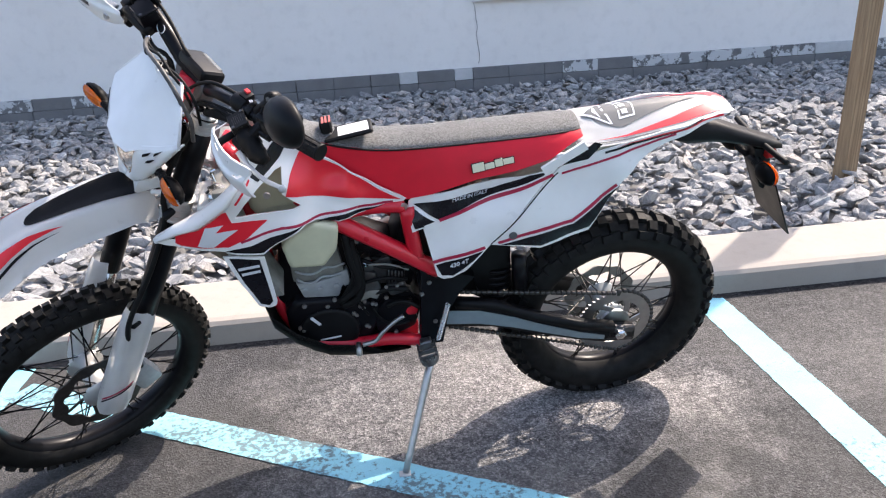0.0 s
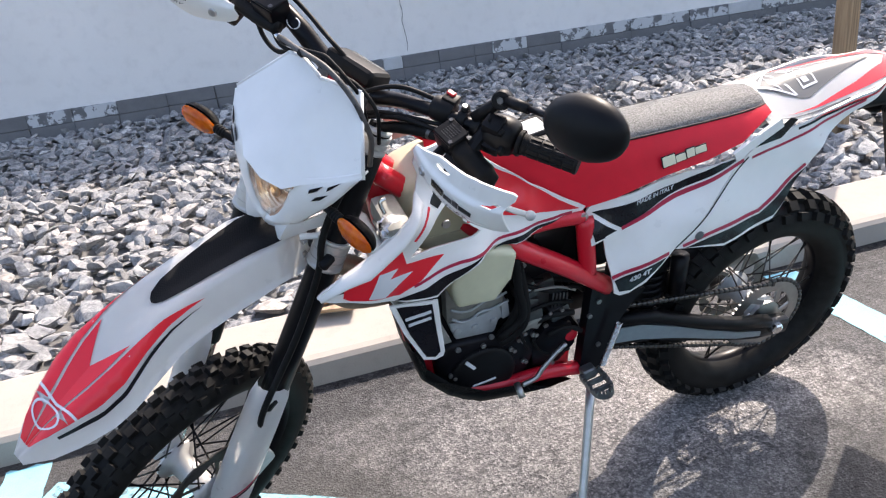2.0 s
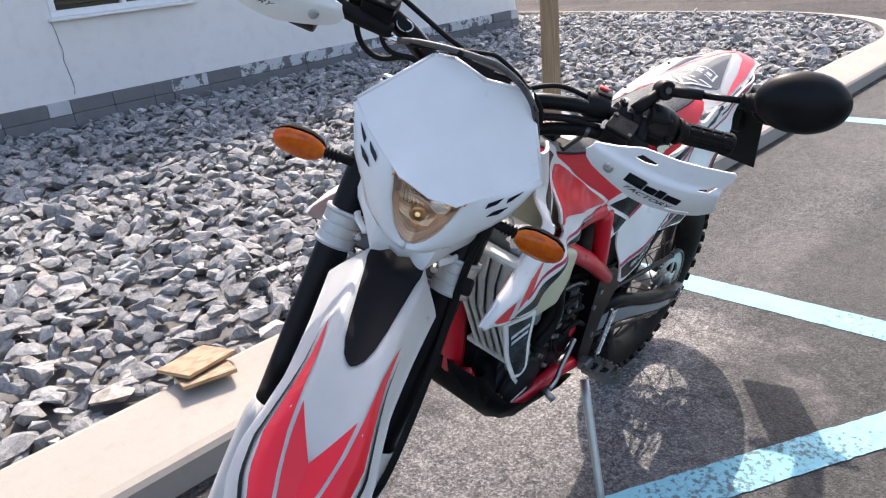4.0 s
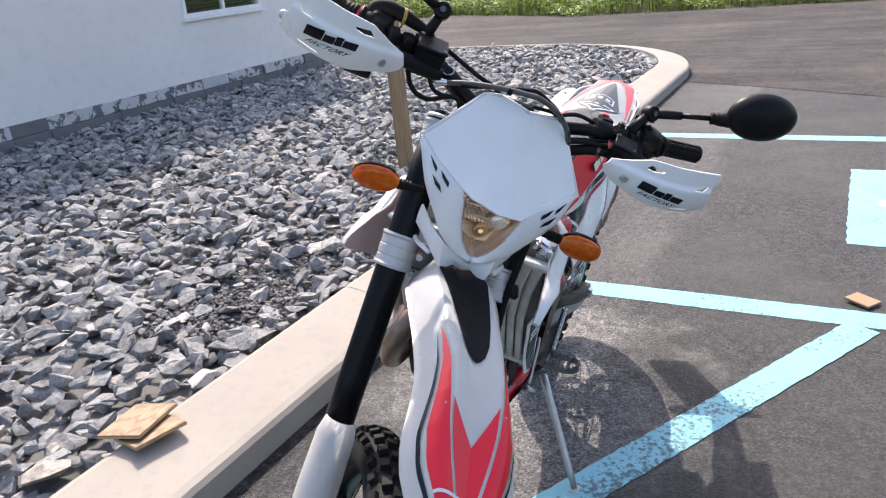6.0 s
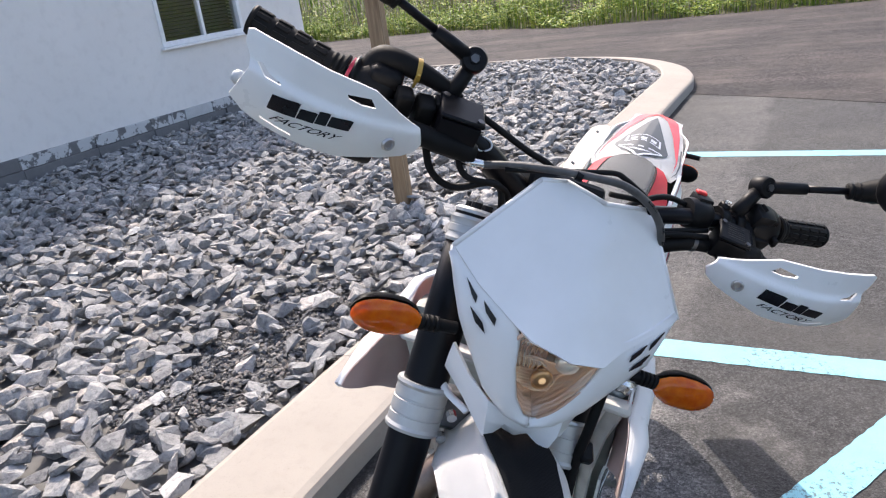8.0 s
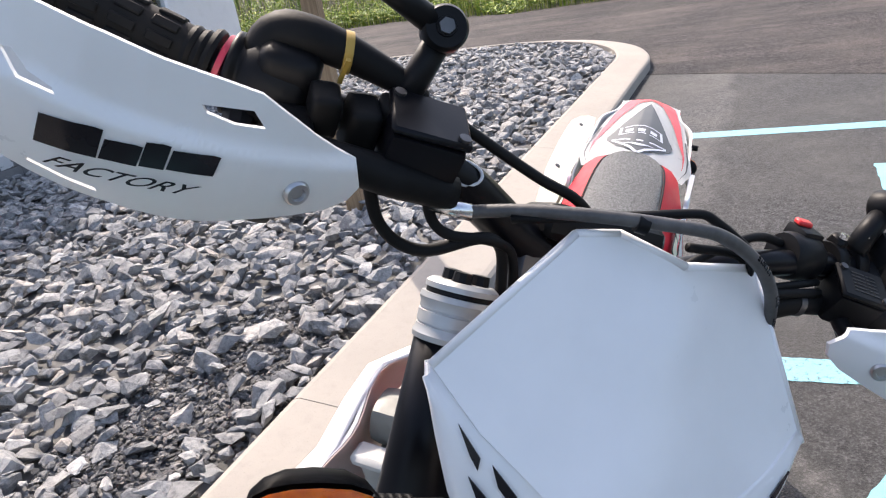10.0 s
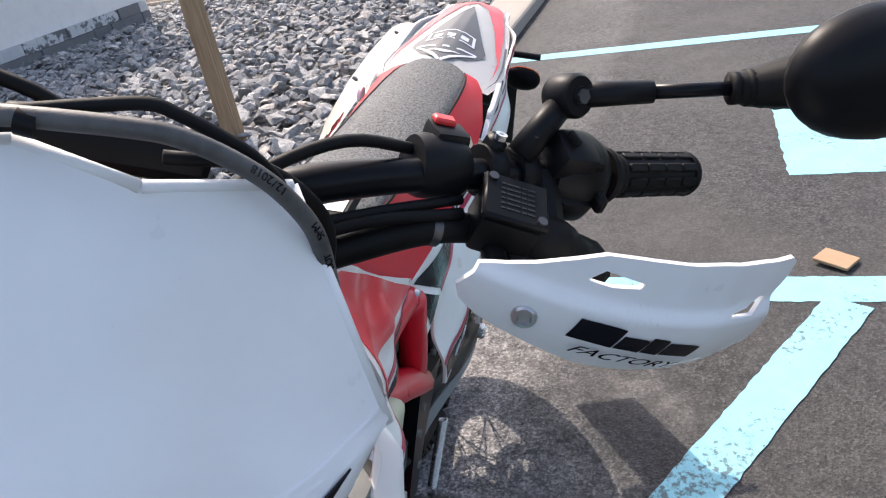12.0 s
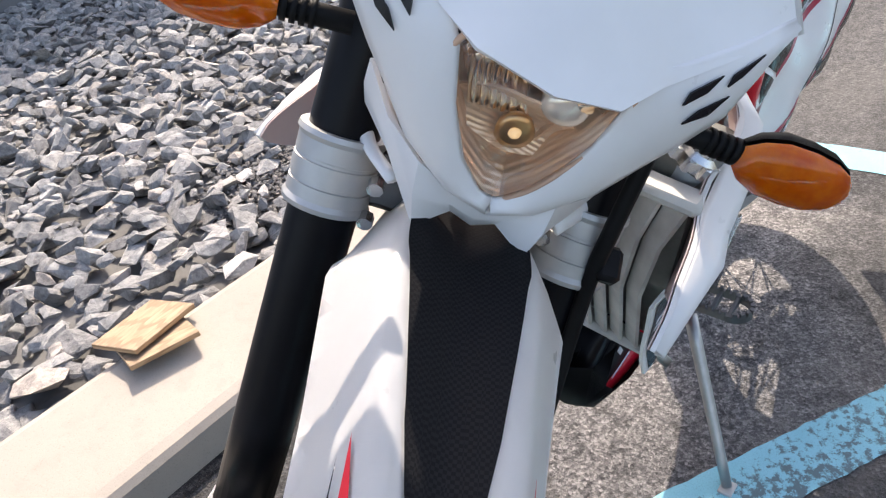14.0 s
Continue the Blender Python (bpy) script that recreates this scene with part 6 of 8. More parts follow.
FY = 0.101
for s in (1, -1):
    bm = bmesh.new()
    tube(bm, [(fork(1.14), s * FY + 0.001, 1.14), (fork(0.92), s * FY + 0.001, 0.92), (fork(0.62), s * FY + 0.001, 0.62)], [0.0272, 0.0285, 0.0275], 24, 3)
    leg = bp("fork_leg", bm, SATIN, "satin black fork tube with a white lower guard", front=True)
    bm = bmesh.new()
    tube(bm, [(fork(0.63), s * FY + 0.001, 0.63), (fork(0.34), (s * FY + 0.001), 0.34)], 0.0235, 20, 2)
    bp("fork_slider", bm, STEEL, "", leg)
    # fork guard
    bm = bmesh.new()
    rows = []
    for z, w_, d in ((0.66, 0.026, 0.036), (0.63, 0.034, 0.04), (0.55, 0.036, 0.042), (0.45, 0.036, 0.042), (0.37, 0.038, 0.042), (0.325, 0.03, 0.038), (0.305, 0.016, 0.03)):
        rows.append([(fork(z) + 0.012 + d * math.cos(t), s * (FY + w_ * math.sin(t) * 1.05) + 0.001, z + (0.02 * math.cos(t))) for t in [radians(a) for a in (-75, -45, -15, 15, 45, 75, 105, 130)]])
    loft(bm, rows)
    bmesh.ops.solidify(bm, geom=bm.faces[:], thickness=0.003)
    bmesh.ops.recalc_face_normals(bm, faces=bm.faces)
    guard = bp("fork_guard", bm, WHITE, "white plastic fork guard", leg)
    for k, mat in ((0, CRIMSON), (1, NAVY)):
        bm = bmesh.new()
        strip = []
        for i in range(9):
            t = radians(18 + 11 * i)
            z = 0.372 + 0.0085 * i - 0.009 * k
            strip.append([(fork(zz) + 0.0125 + 0.0435 * math.cos(t), s * (FY + 0.0395 * math.sin(t) * 1.05) + 0.001, zz + 0.02 * math.cos(t)) for zz in (z, z + 0.005)])
        loft(bm, strip)
        bmesh.ops.recalc_face_normals(bm, faces=bm.faces)
        bmesh.ops.solidify(bm, geom=bm.faces[:], thickness=0.001)
        bp("stripe", bm, mat, "", guard, False)
    bm = bmesh.new()
    box(bm, (0.05, 0.034, 0.07), pose(fork(0.345) + 0.012, s * 0.092, 0.345, 0, 26, 0), 0.01, 2)
    bp("axle_lug", bm, SILVER, "", leg, False)
    # clamps
    for z, h, nm in ((1.15, 0.034, "upper_clamp"), (0.945, 0.062, "lower_clamp")):
        g = 0.84 if z > 1 else 1.0
        stack = Matrix.Translation((fork(z), s * FY + 0.001, z)) @ Matrix.Rotation(-RAKE, 4, "Y") @ Matrix.Rotation(radians(90), 4, "X") @ Matrix.Diagonal((g, 1, g, 1))
        bm = bmesh.new()
        lathe(bm, [(0.0295, -h / 2), (0.0345, -h / 2), (0.0355, -h / 2 + 0.004), (0.0335, -h / 2 + 0.008), (0.0335, -h * 0.2), (0.0322, -h * 0.19), (0.0322, -h * 0.15), (0.0338, -h * 0.14), (0.0338, h * 0.1), (0.0325, h * 0.11), (0.0325, h * 0.15), (0.0335, h * 0.16), (0.0335, h / 2 - 0.008), (0.0355, h / 2 - 0.004), (0.0345, h / 2), (0.0295, h / 2)], stack, 28)
        for e in bm.edges:
            if len(e.link_faces) == 2 and e.calc_face_angle(0) > 0.4:
                e.smooth = False
        clamp = bp(nm, bm, SILVER, "brushed silver triple clamp", front=True)
        bm = bmesh.new()
        box(bm, (0.05, 0.085, h * 0.8), Matrix.Translation((fork(z) - 0.02, s * 0.045, z - 0.008)) @ Matrix.Rotation(-RAKE, 4, "Y"), 0.005)
        # silver too; the dark alloy puts the clamps' shadow into its colour
        bp("clamp_bridge", bm, ALLOY_DARK, "", clamp, False)
        if z > 1:
            bm = bmesh.new()
            lathe(bm, [(0, h / 2), (0.031, h / 2), (0.031, h / 2 + 0.004), (0, h / 2 + 0.004)], stack, 26)
            bp("seal_ring", bm, BLACK, "", clamp, False)
            bm = bmesh.new()
            lathe(bm, [(0, h / 2 + 0.004), (0.0325, h / 2 + 0.004), (0.0325, h / 2 + 0.008), (0.028, h / 2 + 0.011), (0, h / 2 + 0.011)], stack, 26)
            bp("fork_cap", bm, SILVER, "silver fork cap with black adjusters", clamp, False)
            for k, (u, v) in enumerate(((-0.012, 0.008), (0.011, 0.006), (0.002, -0.014))):
                bm = bmesh.new()
                lathe(bm, [(0, h / 2 + 0.011), (0.009, h / 2 + 0.011), (0.0082, h / 2 + 0.0185), (0.004, h / 2 + 0.019), (0, h / 2 + 0.018)], stack @ Matrix.Translation((u, 0, v)), 9)
                bp("adjuster", bm, BLACK, "", clamp, False)
            side_bolt = Matrix.Translation((fork(z) + 0.029, s * FY - s * 0.004, z)) @ Matrix.Rotation(radians(-90), 4, "Z")
            bm = bmesh.new()
            lathe(bm, [(0, 0), (0.0085, 0), (0.0085, 0.004), (0.006, 0.005), (0.0045, 0.005), (0.0045, 0.002), (0, 0.002)], side_bolt, 14)
            bp("clamp_bolt", bm, ALLOY_DARK, "", clamp, False)
        for dz in (-0.3, 0.3):
            bm = bmesh.new()
            lathe(bm, [(0, 0), (0.0065, 0), (0.0065, 0.01), (0, 0.011)], Matrix.Translation((fork(z) + 0.024, s * 0.066, z + dz * h)) @ Matrix.Rotation(radians(-90), 4, "Z"), 8)
            bp("clamp_bolt", bm, STEEL, "", clamp, False)
bm = bmesh.new()
lathe(bm, [(0, -0.105), (0.012, -0.105), (0.012, 0.11), (0.018, 0.11), (0.018, 0.122), (0, 0.122)], Matrix.Translation(FRONT_AXLE), 16)
bp("front_axle", bm, STEEL, front=True, smooth=False)
bm = bmesh.new()
box(bm, (0.07, 0.045, 0.1), pose(1.39, 0.075, 0.36, 0, 20, 0), 0.012, 2)
bp("brake_caliper", bm, ALLOY, "alloy front brake caliper", front=True, smooth=False)
bm = bmesh.new()
tube(bm, [(1.13, 0.115, 1.15), (1.19, 0.112, 1.07), (1.22, 0.111, 0.995), (1.234, 0.117, 0.925), (1.3, 0.128, 0.8), (1.385, 0.13, 0.66), (1.40, 0.12, 0.56), (1.39, 0.1, 0.44), (1.39, 0.085, 0.4)], 0.0068, 8)
bp("brake_line", bm, RUBBER, "black front brake line", front=True)
for z in (0.955, 0.64):
    bm = bmesh.new()
    box(bm, (0.03, 0.02, 0.014), pose(fork(z) + 0.035, 0.125, z, 0, 26, 0), 0.004)
    bp("line_clip", bm, BLACK, front=True, smooth=False)

# front fender: a ridge-backed shell along its own arc
FS = [(1.17, 0.945, 0.05, 0.915), (1.21, 0.96, 0.066, 0.905), (1.25, 0.973, 0.08, 0.908), (1.285, 0.981, 0.09, 0.935), (1.33, 0.985, 0.086, 0.932), (1.4, 0.987, 0.08, 0.93), (1.46, 0.986, 0.077, 0.926), (1.5, 0.981, 0.076, 0.92), (1.55, 0.966, 0.082, 0.906), (1.6, 0.942, 0.09, 0.89), (1.64, 0.92, 0.086, 0.874), (1.69, 0.892, 0.066, 0.852), (1.73, 0.864, 0.042, 0.835), (1.765, 0.834, 0.012, 0.825)]


def fender_at(x, f):
    for (xa, ca, wa, ea), (xb, cb, wb, eb) in zip(FS, FS[1:]):
        if x <= xb or xb == FS[-1][0]:
            t = (x - xa) / (xb - xa)
            t2 = t
            c, w_, e = ca + (cb - ca) * t2, wa + (wb - wa) * t2, ea + (eb - ea) * t2
            a = abs(f)
            if a < 0.4:
                z = c - 0.006 + 0.01 * (a / 0.4)
            elif a < 0.55:
                z = c + 0.004
            else:
                z = c + 0.004 + (e - c - 0.004) * ((a - 0.55) / 0.45) ** 1.25
            return Vector((x, 0.006 + w_ * f, z))
    return Vector((x, 0.006, 0))


FR = (-1, -0.9, -0.75, -0.62, -0.55, -0.42, -0.38, -0.2, 0, 0.2, 0.38, 0.42, 0.55, 0.62, 0.75, 0.9, 1)
bm = bmesh.new()
xs_ = [1.17 + (1.765 - 1.17) * i / 34 for i in range(35)]
loft(bm, [[fender_at(x, f) for f in FR] for x in xs_])
bmesh.ops.solidify(bm, geom=bm.faces[:], thickness=0.004)
bmesh.ops.recalc_face_normals(bm, faces=bm.faces)
fender = bp("front_fender", bm, WHITE, "white front fender with a black centre and red arrows", front=True)


def on_fender(poly, off, material, label=""):
    bm = bmesh.new()
    v = [bm.verts.new((x, f * 0.09, 0)) for x, f in poly]
    e = [bm.edges.new((a, b)) for a, b in zip(v, v[1:] + v[:1])]
    bmesh.ops.triangle_fill(bm, edges=e, use_beauty=True, normal=(0, 0, 1))
    for _ in range(5):
        bmesh.ops.subdivide_edges(bm, edges=[q for q in bm.edges if q.calc_length() > 0.014], cuts=1)
        bmesh.ops.triangulate(bm, faces=[q for q in bm.faces if len(q.verts) > 3])
    for q in bm.verts:
        p = fender_at(q.co.x, q.co.y / 0.09)
        q.co = (p.x + off * 0.4, p.y + off * 0.6 * (1 if p.y > 0 else -1) * min(1, abs(p.y) / 0.05), p.z + off)
    bmesh.ops.recalc_face_normals(bm, faces=bm.faces)
    if sum(q.normal.z for q in bm.faces) < 0:
        bmesh.ops.reverse_faces(bm, faces=bm.faces)
    return bp("decal", bm, material, label, fender)


half = [(1.2, 0.62), (1.25, 0.53), (1.3, 0.45), (1.36, 0.4), (1.42, 0.34), (1.46, 0.27), (1.483, 0.18), (1.492, 0.08)]
on_fender([(x, -f) for x, f in half] + [(1.494, 0.0)] + [(x, f) for x, f in half[::-1]], 0.0025, WEAVE, "black woven centre panel")
for s in (1, -1):
    on_fender([(1.43, s * 0.66), (1.52, s * 0.68), (1.6, s * 0.72), (1.65, s * 0.7), (1.69, s * 0.64), (1.685, s * 0.26), (1.6, s * 0.42), (1.545, s * 0.52)], 0.0018, RED, "red arrow graphic")
    on_fender([(1.562, s * 0.42), (1.62, s * 0.33), (1.69, s * 0.18), (1.745, s * 0.08), (1.745, 0.0), (1.617, 0.0)], 0.0018, RED, "red arrow graphic")
    on_fender([(1.69, s * 0.64), (1.72, s * 0.58), (1.745, s * 0.4), (1.745, s * 0.1), (1.695, s * 0.24)], 0.0018, RED)
    on_fender([(1.44, s * 0.72), (1.53, s * 0.76), (1.61, s * 0.83), (1.655, s * 0.82), (1.71, s * 0.74), (1.71, s * 0.69), (1.65, s * 0.77), (1.612, s * 0.785), (1.535, s * 0.725)], 0.0018, NAVY)
ring = [(1.703 + 0.017 * math.cos(a), 0.5 * math.sin(a)) for a in (6.2832 * i / 18 for i in range(18))]
for k in range(18):
    (xa, fa), (xb, fb) = ring[k], ring[(k + 1) % 18]
    on_fender([(xa, fa), (xb, fb), (1.703 + (xb - 1.703) * 0.82, fb * 0.86), (1.703 + (xa - 1.703) * 0.82, fa * 0.86)], 0.0032, PALE_DECAL)
on_fender([(1.676, -0.66), (1.68, 0.0), (1.676, 0.66), (1.68, 0.66), (1.684, 0.0), (1.68, -0.66)], 0.0032, PALE_DECAL)

# headlamp mask
def facet(bm, pts, faces):
    v = [bm.verts.new(p) for p in pts]
    for f in faces:
        bm.faces.new([v[i] for i in f])
    return v


bm = bmesh.new()
M = [(1.12, 0.092, 1.258), (1.14, 0.022, 1.256), (1.129, -0.03, 1.263), (1.13, -0.06, 1.256), (1.179, -0.14, 1.168),
     (1.21, -0.106, 1.147), (1.238, -0.061, 1.127), (1.257, -0.037, 1.121), (1.266, 0.014, 1.112), (1.259, 0.056, 1.112), (1.238, 0.08, 1.124), (1.21, 0.124, 1.144), (1.182, 0.162, 1.157)]
facet(bm, M + [(1.198, 0.012, 1.19)], [(i, (i + 1) % 13, 13) for i in range(13)])
bmesh.ops.recalc_face_normals(bm, faces=bm.faces)
if sum(f.normal.x for f in bm.faces) < 0:
    bmesh.ops.reverse_faces(bm, faces=bm.faces)
for _ in range(3):
    bmesh.ops.subdivide_edges(bm, edges=bm.edges[:], cuts=1, use_grid_fill=True)
    bmesh.ops.triangulate(bm, faces=bm.faces[:])
loose = [v for v in bm.verts if not v.is_boundary]
for _ in range(60):
    bmesh.ops.smooth_vert(bm, verts=loose, factor=0.5, use_axis_x=True, use_axis_y=True, use_axis_z=True)
for v in loose:
    # the faint crease down the middle of the shield
    v.co.x += 0.01 * max(0.0, 1 - abs(v.co.y - 0.02) / 0.06) * max(0.0, min(1.0, (v.co.z - 1.13) / 0.04)) * max(0.0, min(1.0, (1.25 - v.co.z) / 0.03))
bmesh.ops.solidify(bm, geom=bm.faces[:], thickness=0.004)
for e in bm.edges:
    if len(e.link_faces) == 2 and e.calc_face_angle(0) > 0.8:
        e.smooth = False
mask = bp("headlamp_mask", bm, WHITE, "white plastic headlamp mask with vent slots", front=True)
bm = bmesh.new()
lip = [M[12]] + M[:5]
for a, b in zip(lip, lip[1:]):
    tube(bm, [Vector(a) + Vector((-0.002, 0, -0.001)), Vector(b) + Vector((-0.002, 0, -0.001))], 0.0034, 10, 2)
bp("mask_lip", bm, WHITE, "", mask)
# its lower cowl, round the lamp
Y0 = 0.009
CREASE = [(1.179, 0.149, 1.163), (1.208, 0.115, 1.146), (1.236, 0.07, 1.126), (1.246, 0.059, 1.106), (1.252, 0.049, 1.072), (1.255, 0.031, 1.036), (1.257, 0.012, 1.015), (1.257, 0.0, 1.012)]
EDGE = [(1.176, 0.15, 1.158), (1.2, 0.138, 1.132), (1.219, 0.124, 1.106), (1.226, 0.108, 1.084), (1.233, 0.09, 1.062), (1.242, 0.068, 1.034), (1.252, 0.034, 1.01), (1.256, 0.0, 1.0)]
for s in (1, -1):
    def side(p):
        return Vector((p[0], Y0 + s * p[1], p[2]))
    bm = bmesh.new()
    rows = []
    for c, e in zip(CREASE, EDGE):
        c, e = side(c), side(e)
        rows.append([c + (c - e) * 0.1 + Vector((-0.004, 0, 0.003)), c, c.lerp(e, 0.33) + Vector((0.004, s * 0.002, 0)), c.lerp(e, 0.7) + Vector((0.003, s * 0.003, 0)), e, e + Vector((-0.014, -s * 0.002, 0.001))])
    loft(bm, rows)
    bmesh.ops.recalc_face_normals(bm, faces=bm.faces)
    if sum(f.normal.x for f in bm.faces) < 0:
        bmesh.ops.reverse_faces(bm, faces=bm.faces)
    bmesh.ops.subdivide_edges(bm, edges=bm.edges[:], cuts=1, use_grid_fill=True, smooth=0.05)
    bmesh.ops.solidify(bm, geom=bm.faces[:], thickness=0.004)
    bp("lower_cowl", bm, WHITE, "", mask)

    def on_cowl(u, v):
        """u runs along the crease, v from the crease to the outer edge."""
        i = min(len(CREASE) - 2, int(u))
        k = u - i
        c = side(CREASE[i]).lerp(side(CREASE[i + 1]), k)
        e = side(EDGE[i]).lerp(side(EDGE[i + 1]), k)
        return c.lerp(e, v) + Vector((0.0062, s * 0.0035, 0.0004))

    for poly in (((0.75, 0.16), (1.25, 0.4), (1.5, 0.44), (1.3, 0.26)), ((1.4, 0.16), (1.75, 0.33), (2.2, 0.3), (1.9, 0.2)), ((1.6, 0.62), (2.1, 0.66), (2.6, 0.52), (2.1, 0.52))):
        bm = bmesh.new()
        f = bm.faces.new([bm.verts.new(on_cowl(u, v)) for u, v in poly])
        bmesh.ops.triangulate(bm, faces=[f])
        bmesh.ops.recalc_face_normals(bm, faces=bm.faces)
        bmesh.ops.solidify(bm, geom=bm.faces[:], thickness=0.0015)
        bp("vent_slot", bm, NAVY, "dark vent slot", mask, False)
# collar with its two prongs over the fender
bm = bmesh.new()
UP = [(1.192, 0.1, 1.05), (1.228, 0.078, 1.035), (1.246, 0.05, 1.02), (1.252, 0.02, 1.008), (1.254, 0.0, 1.004)]
DN = [(1.19, 0.096, 1.012), (1.216, 0.071, 0.996), (1.262, 0.041, 0.976), (1.244, 0.017, 0.983), (1.248, 0.0, 0.979)]
rows = []
for pts in (UP, [tuple((a + b) / 2 + d for a, b, d in zip(p, q, (0.004, 0.002, 0.001))) for p, q in zip(UP, DN)], DN):
    rows.append([(x, 0.005 - y, z) for x, y, z in pts] + [(x, 0.005 + y, z) for x, y, z in pts[-2::-1]])
loft(bm, rows)
bmesh.ops.recalc_face_normals(bm, faces=bm.faces)
bmesh.ops.solidify(bm, geom=bm.faces[:], thickness=0.004)
bp("chin", bm, WHITE, "", mask, False)
# the open struts at the sides of the collar
for s in (1, -1):
    bm = bmesh.new()
    for path, r in (([(1.158, 0.088, 1.018), (1.176, 0.095, 1.0), (1.2, 0.086, 0.985), (1.232, 0.062, 0.985)], 0.006), ([(1.158, 0.088, 1.018), (1.19, 0.082, 1.022), (1.222, 0.07, 1.016)], 0.005)):
        tube(bm, [(x, 0.006 + s * y, z) for x, y, z in path], [r * 0.8] + [r] * (len(path) - 1), 8, 4, 0.5)
    bp("collar_strut", bm, WHITE, "", mask)
# lamp
bm = bmesh.new()
LO = [(1.244, -0.05, 1.104), (1.246, -0.042, 1.126), (1.25, -0.014, 1.122), (1.252, 0.018, 1.116), (1.25, 0.044, 1.117), (1.243, 0.067, 1.12), (1.246, 0.066, 1.1), (1.251, 0.054, 1.068), (1.255, 0.033, 1.033), (1.254, 0.014, 1.013), (1.254, 0.001, 1.014), (1.253, -0.024, 1.037), (1.249, -0.041, 1.07)]
v = [bm.verts.new(p) for p in LO]
c = bm.verts.new((1.262, 0.01, 1.066))
for i in range(len(v)):
    bm.faces.new((v[i], v[(i + 1) % len(v)], c))
bmesh.ops.recalc_face_normals(bm, faces=bm.faces)
bmesh.ops.solidify(bm, geom=bm.faces[:], thickness=0.003)
lamp = bp("headlamp", bm, LENS, "glowing amber-tinted headlamp", front=True)
lamp.visible_shadow = False
bm = bmesh.new()
v = [bm.verts.new((p[0] - 0.004, 0.01 + (p[1] - 0.01) * 1.03, p[2])) for p in LO]
w1 = [bm.verts.new((p[0] - 0.035, 0.01 + (p[1] - 0.01) * 0.75, 1.07 + (p[2] - 1.07) * 0.7)) for p in LO]
w2 = [bm.verts.new((p[0] - 0.03, 0.01 + (p[1] - 0.01) * 0.62, 1.07 + (p[2] - 1.07) * 0.58)) for p in LO]
w3 = [bm.verts.new((p[0] - 0.052, 0.01 + (p[1] - 0.01) * 0.36, 1.07 + (p[2] - 1.07) * 0.34)) for p in LO]
c = bm.verts.new((1.19, 0.01, 1.07))
for i in range(len(v)):
    j = (i + 1) % len(v)
    for a, b in ((v, w1), (w1, w2), (w2, w3)):
        bm.faces.new((a[i], a[j], b[j], b[i]))
    bm.faces.new((w3[i], w3[j], c))
bmesh.ops.recalc_face_normals(bm, faces=bm.faces)
bp("reflector", bm, REFLECTOR, "coppery faceted reflector", lamp, False)
bm = bmesh.new()
bmesh.ops.create_icosphere(bm, subdivisions=2, radius=0.0045, matrix=pose(1.238, 0.008, 1.06))
bp("bulb", bm, BULB, "small lit bulb", lamp)
bm = bmesh.new()
EYE_RIM = [(0.05 * math.cos(a), 0.021 * math.sin(a) * (0.5 + 0.5 * abs(math.sin(a)))) for a in (6.2832 * i / 28 for i in range(28))]
v = [bm.verts.new((1.232 - abs(u) * 0.2, 0.008 + u, 1.06 + h - u * 0.1)) for u, h in EYE_RIM]
c = bm.verts.new((1.218, 0.008, 1.06))
for a, b in zip(v, v[1:] + v[:1]):
    bm.faces.new((a, b, c))
bmesh.ops.recalc_face_normals(bm, faces=bm.faces)
bmesh.ops.solidify(bm, geom=bm.faces[:], thickness=0.002)
bp("inner_reflector", bm, EYE_MAT, "eye-shaped ribbed inner reflector", lamp, False)
bm = bmesh.new()
tube(bm, [(x - 0.002, 0.01 + (y - 0.01) * 0.985, 1.07 + (z - 1.07) * 0.985) for x, y, z in LO[5:] + LO[:2]], 0.0024, 8, 3)
bp("lamp_rim", bm, plastic("peach lamp rim", (0.62, 0.4, 0.28), 0.25), "peach rim round the lens", lamp)
bm = bmesh.new()
lathe(bm, [(0.0085, -0.004), (0.012, -0.004), (0.013, 0.002), (0.0085, 0.003)], pose(1.236, 0.008, 1.06, 0, 0, -90), 20)
bp("bulb_ring", bm, COPPER, "copper ring round the bulb", lamp)
SHINE = metal("bright peach mirror", (0.98, 0.86, 0.74), 0.07, 0.05)
for k in range(6):
    bm = bmesh.new()
    tube(bm, [(1.226, -0.031 + 0.0062 * k, 1.1), (1.222, -0.027 + 0.0064 * k, 1.082), (1.228, -0.023 + 0.0066 * k, 1.066)], 0.0034, 10, 3)
    bp("flute", bm, SHINE, "bright fluted reflector strip", lamp)
for y, z, a in ((0.044, 1.09, 20), (0.052, 1.096, -15), (-0.036, 1.106, 30), (0.03, 1.1, 5)):
    bm = bmesh.new()
    box(bm, (0.006, 0.012, 0.013), pose(1.232, y, z, a, 20, a), 0.002)
    bp("facet", bm, SHINE, "bright reflector facet", lamp, False)
bm = bmesh.new()
box(bm, (0.07, 0.12, 0.12), pose(1.145, 0.008, 1.075), 0.02, 2)
bp("lamp_housing", bm, BLACK, front=True, smooth=False)
bm = bmesh.new()
bmesh.ops.create_uvsphere(bm, u_segments=24, v_segments=14, radius=0.0165, matrix=pose(1.226, 0.033, 1.083) @ Matrix.Diagonal((0.7, 1.0, 0.9, 1)))
bp("lamp_dome", bm, metal("pale silvered glass", (0.86, 0.83, 0.8), 0.12, 0.04, 0.55), "pale silvered dome beside the bulb", lamp)
for s in (1, -1):
    indicator(pose(1.218, s * 0.128, 1.086, 0, 0, 0) @ pose(0, 0, 0, 0, 10, -6 * s) @ Matrix.Diagonal((0.9, 0.92, 0.9, 1)), s, None, True)

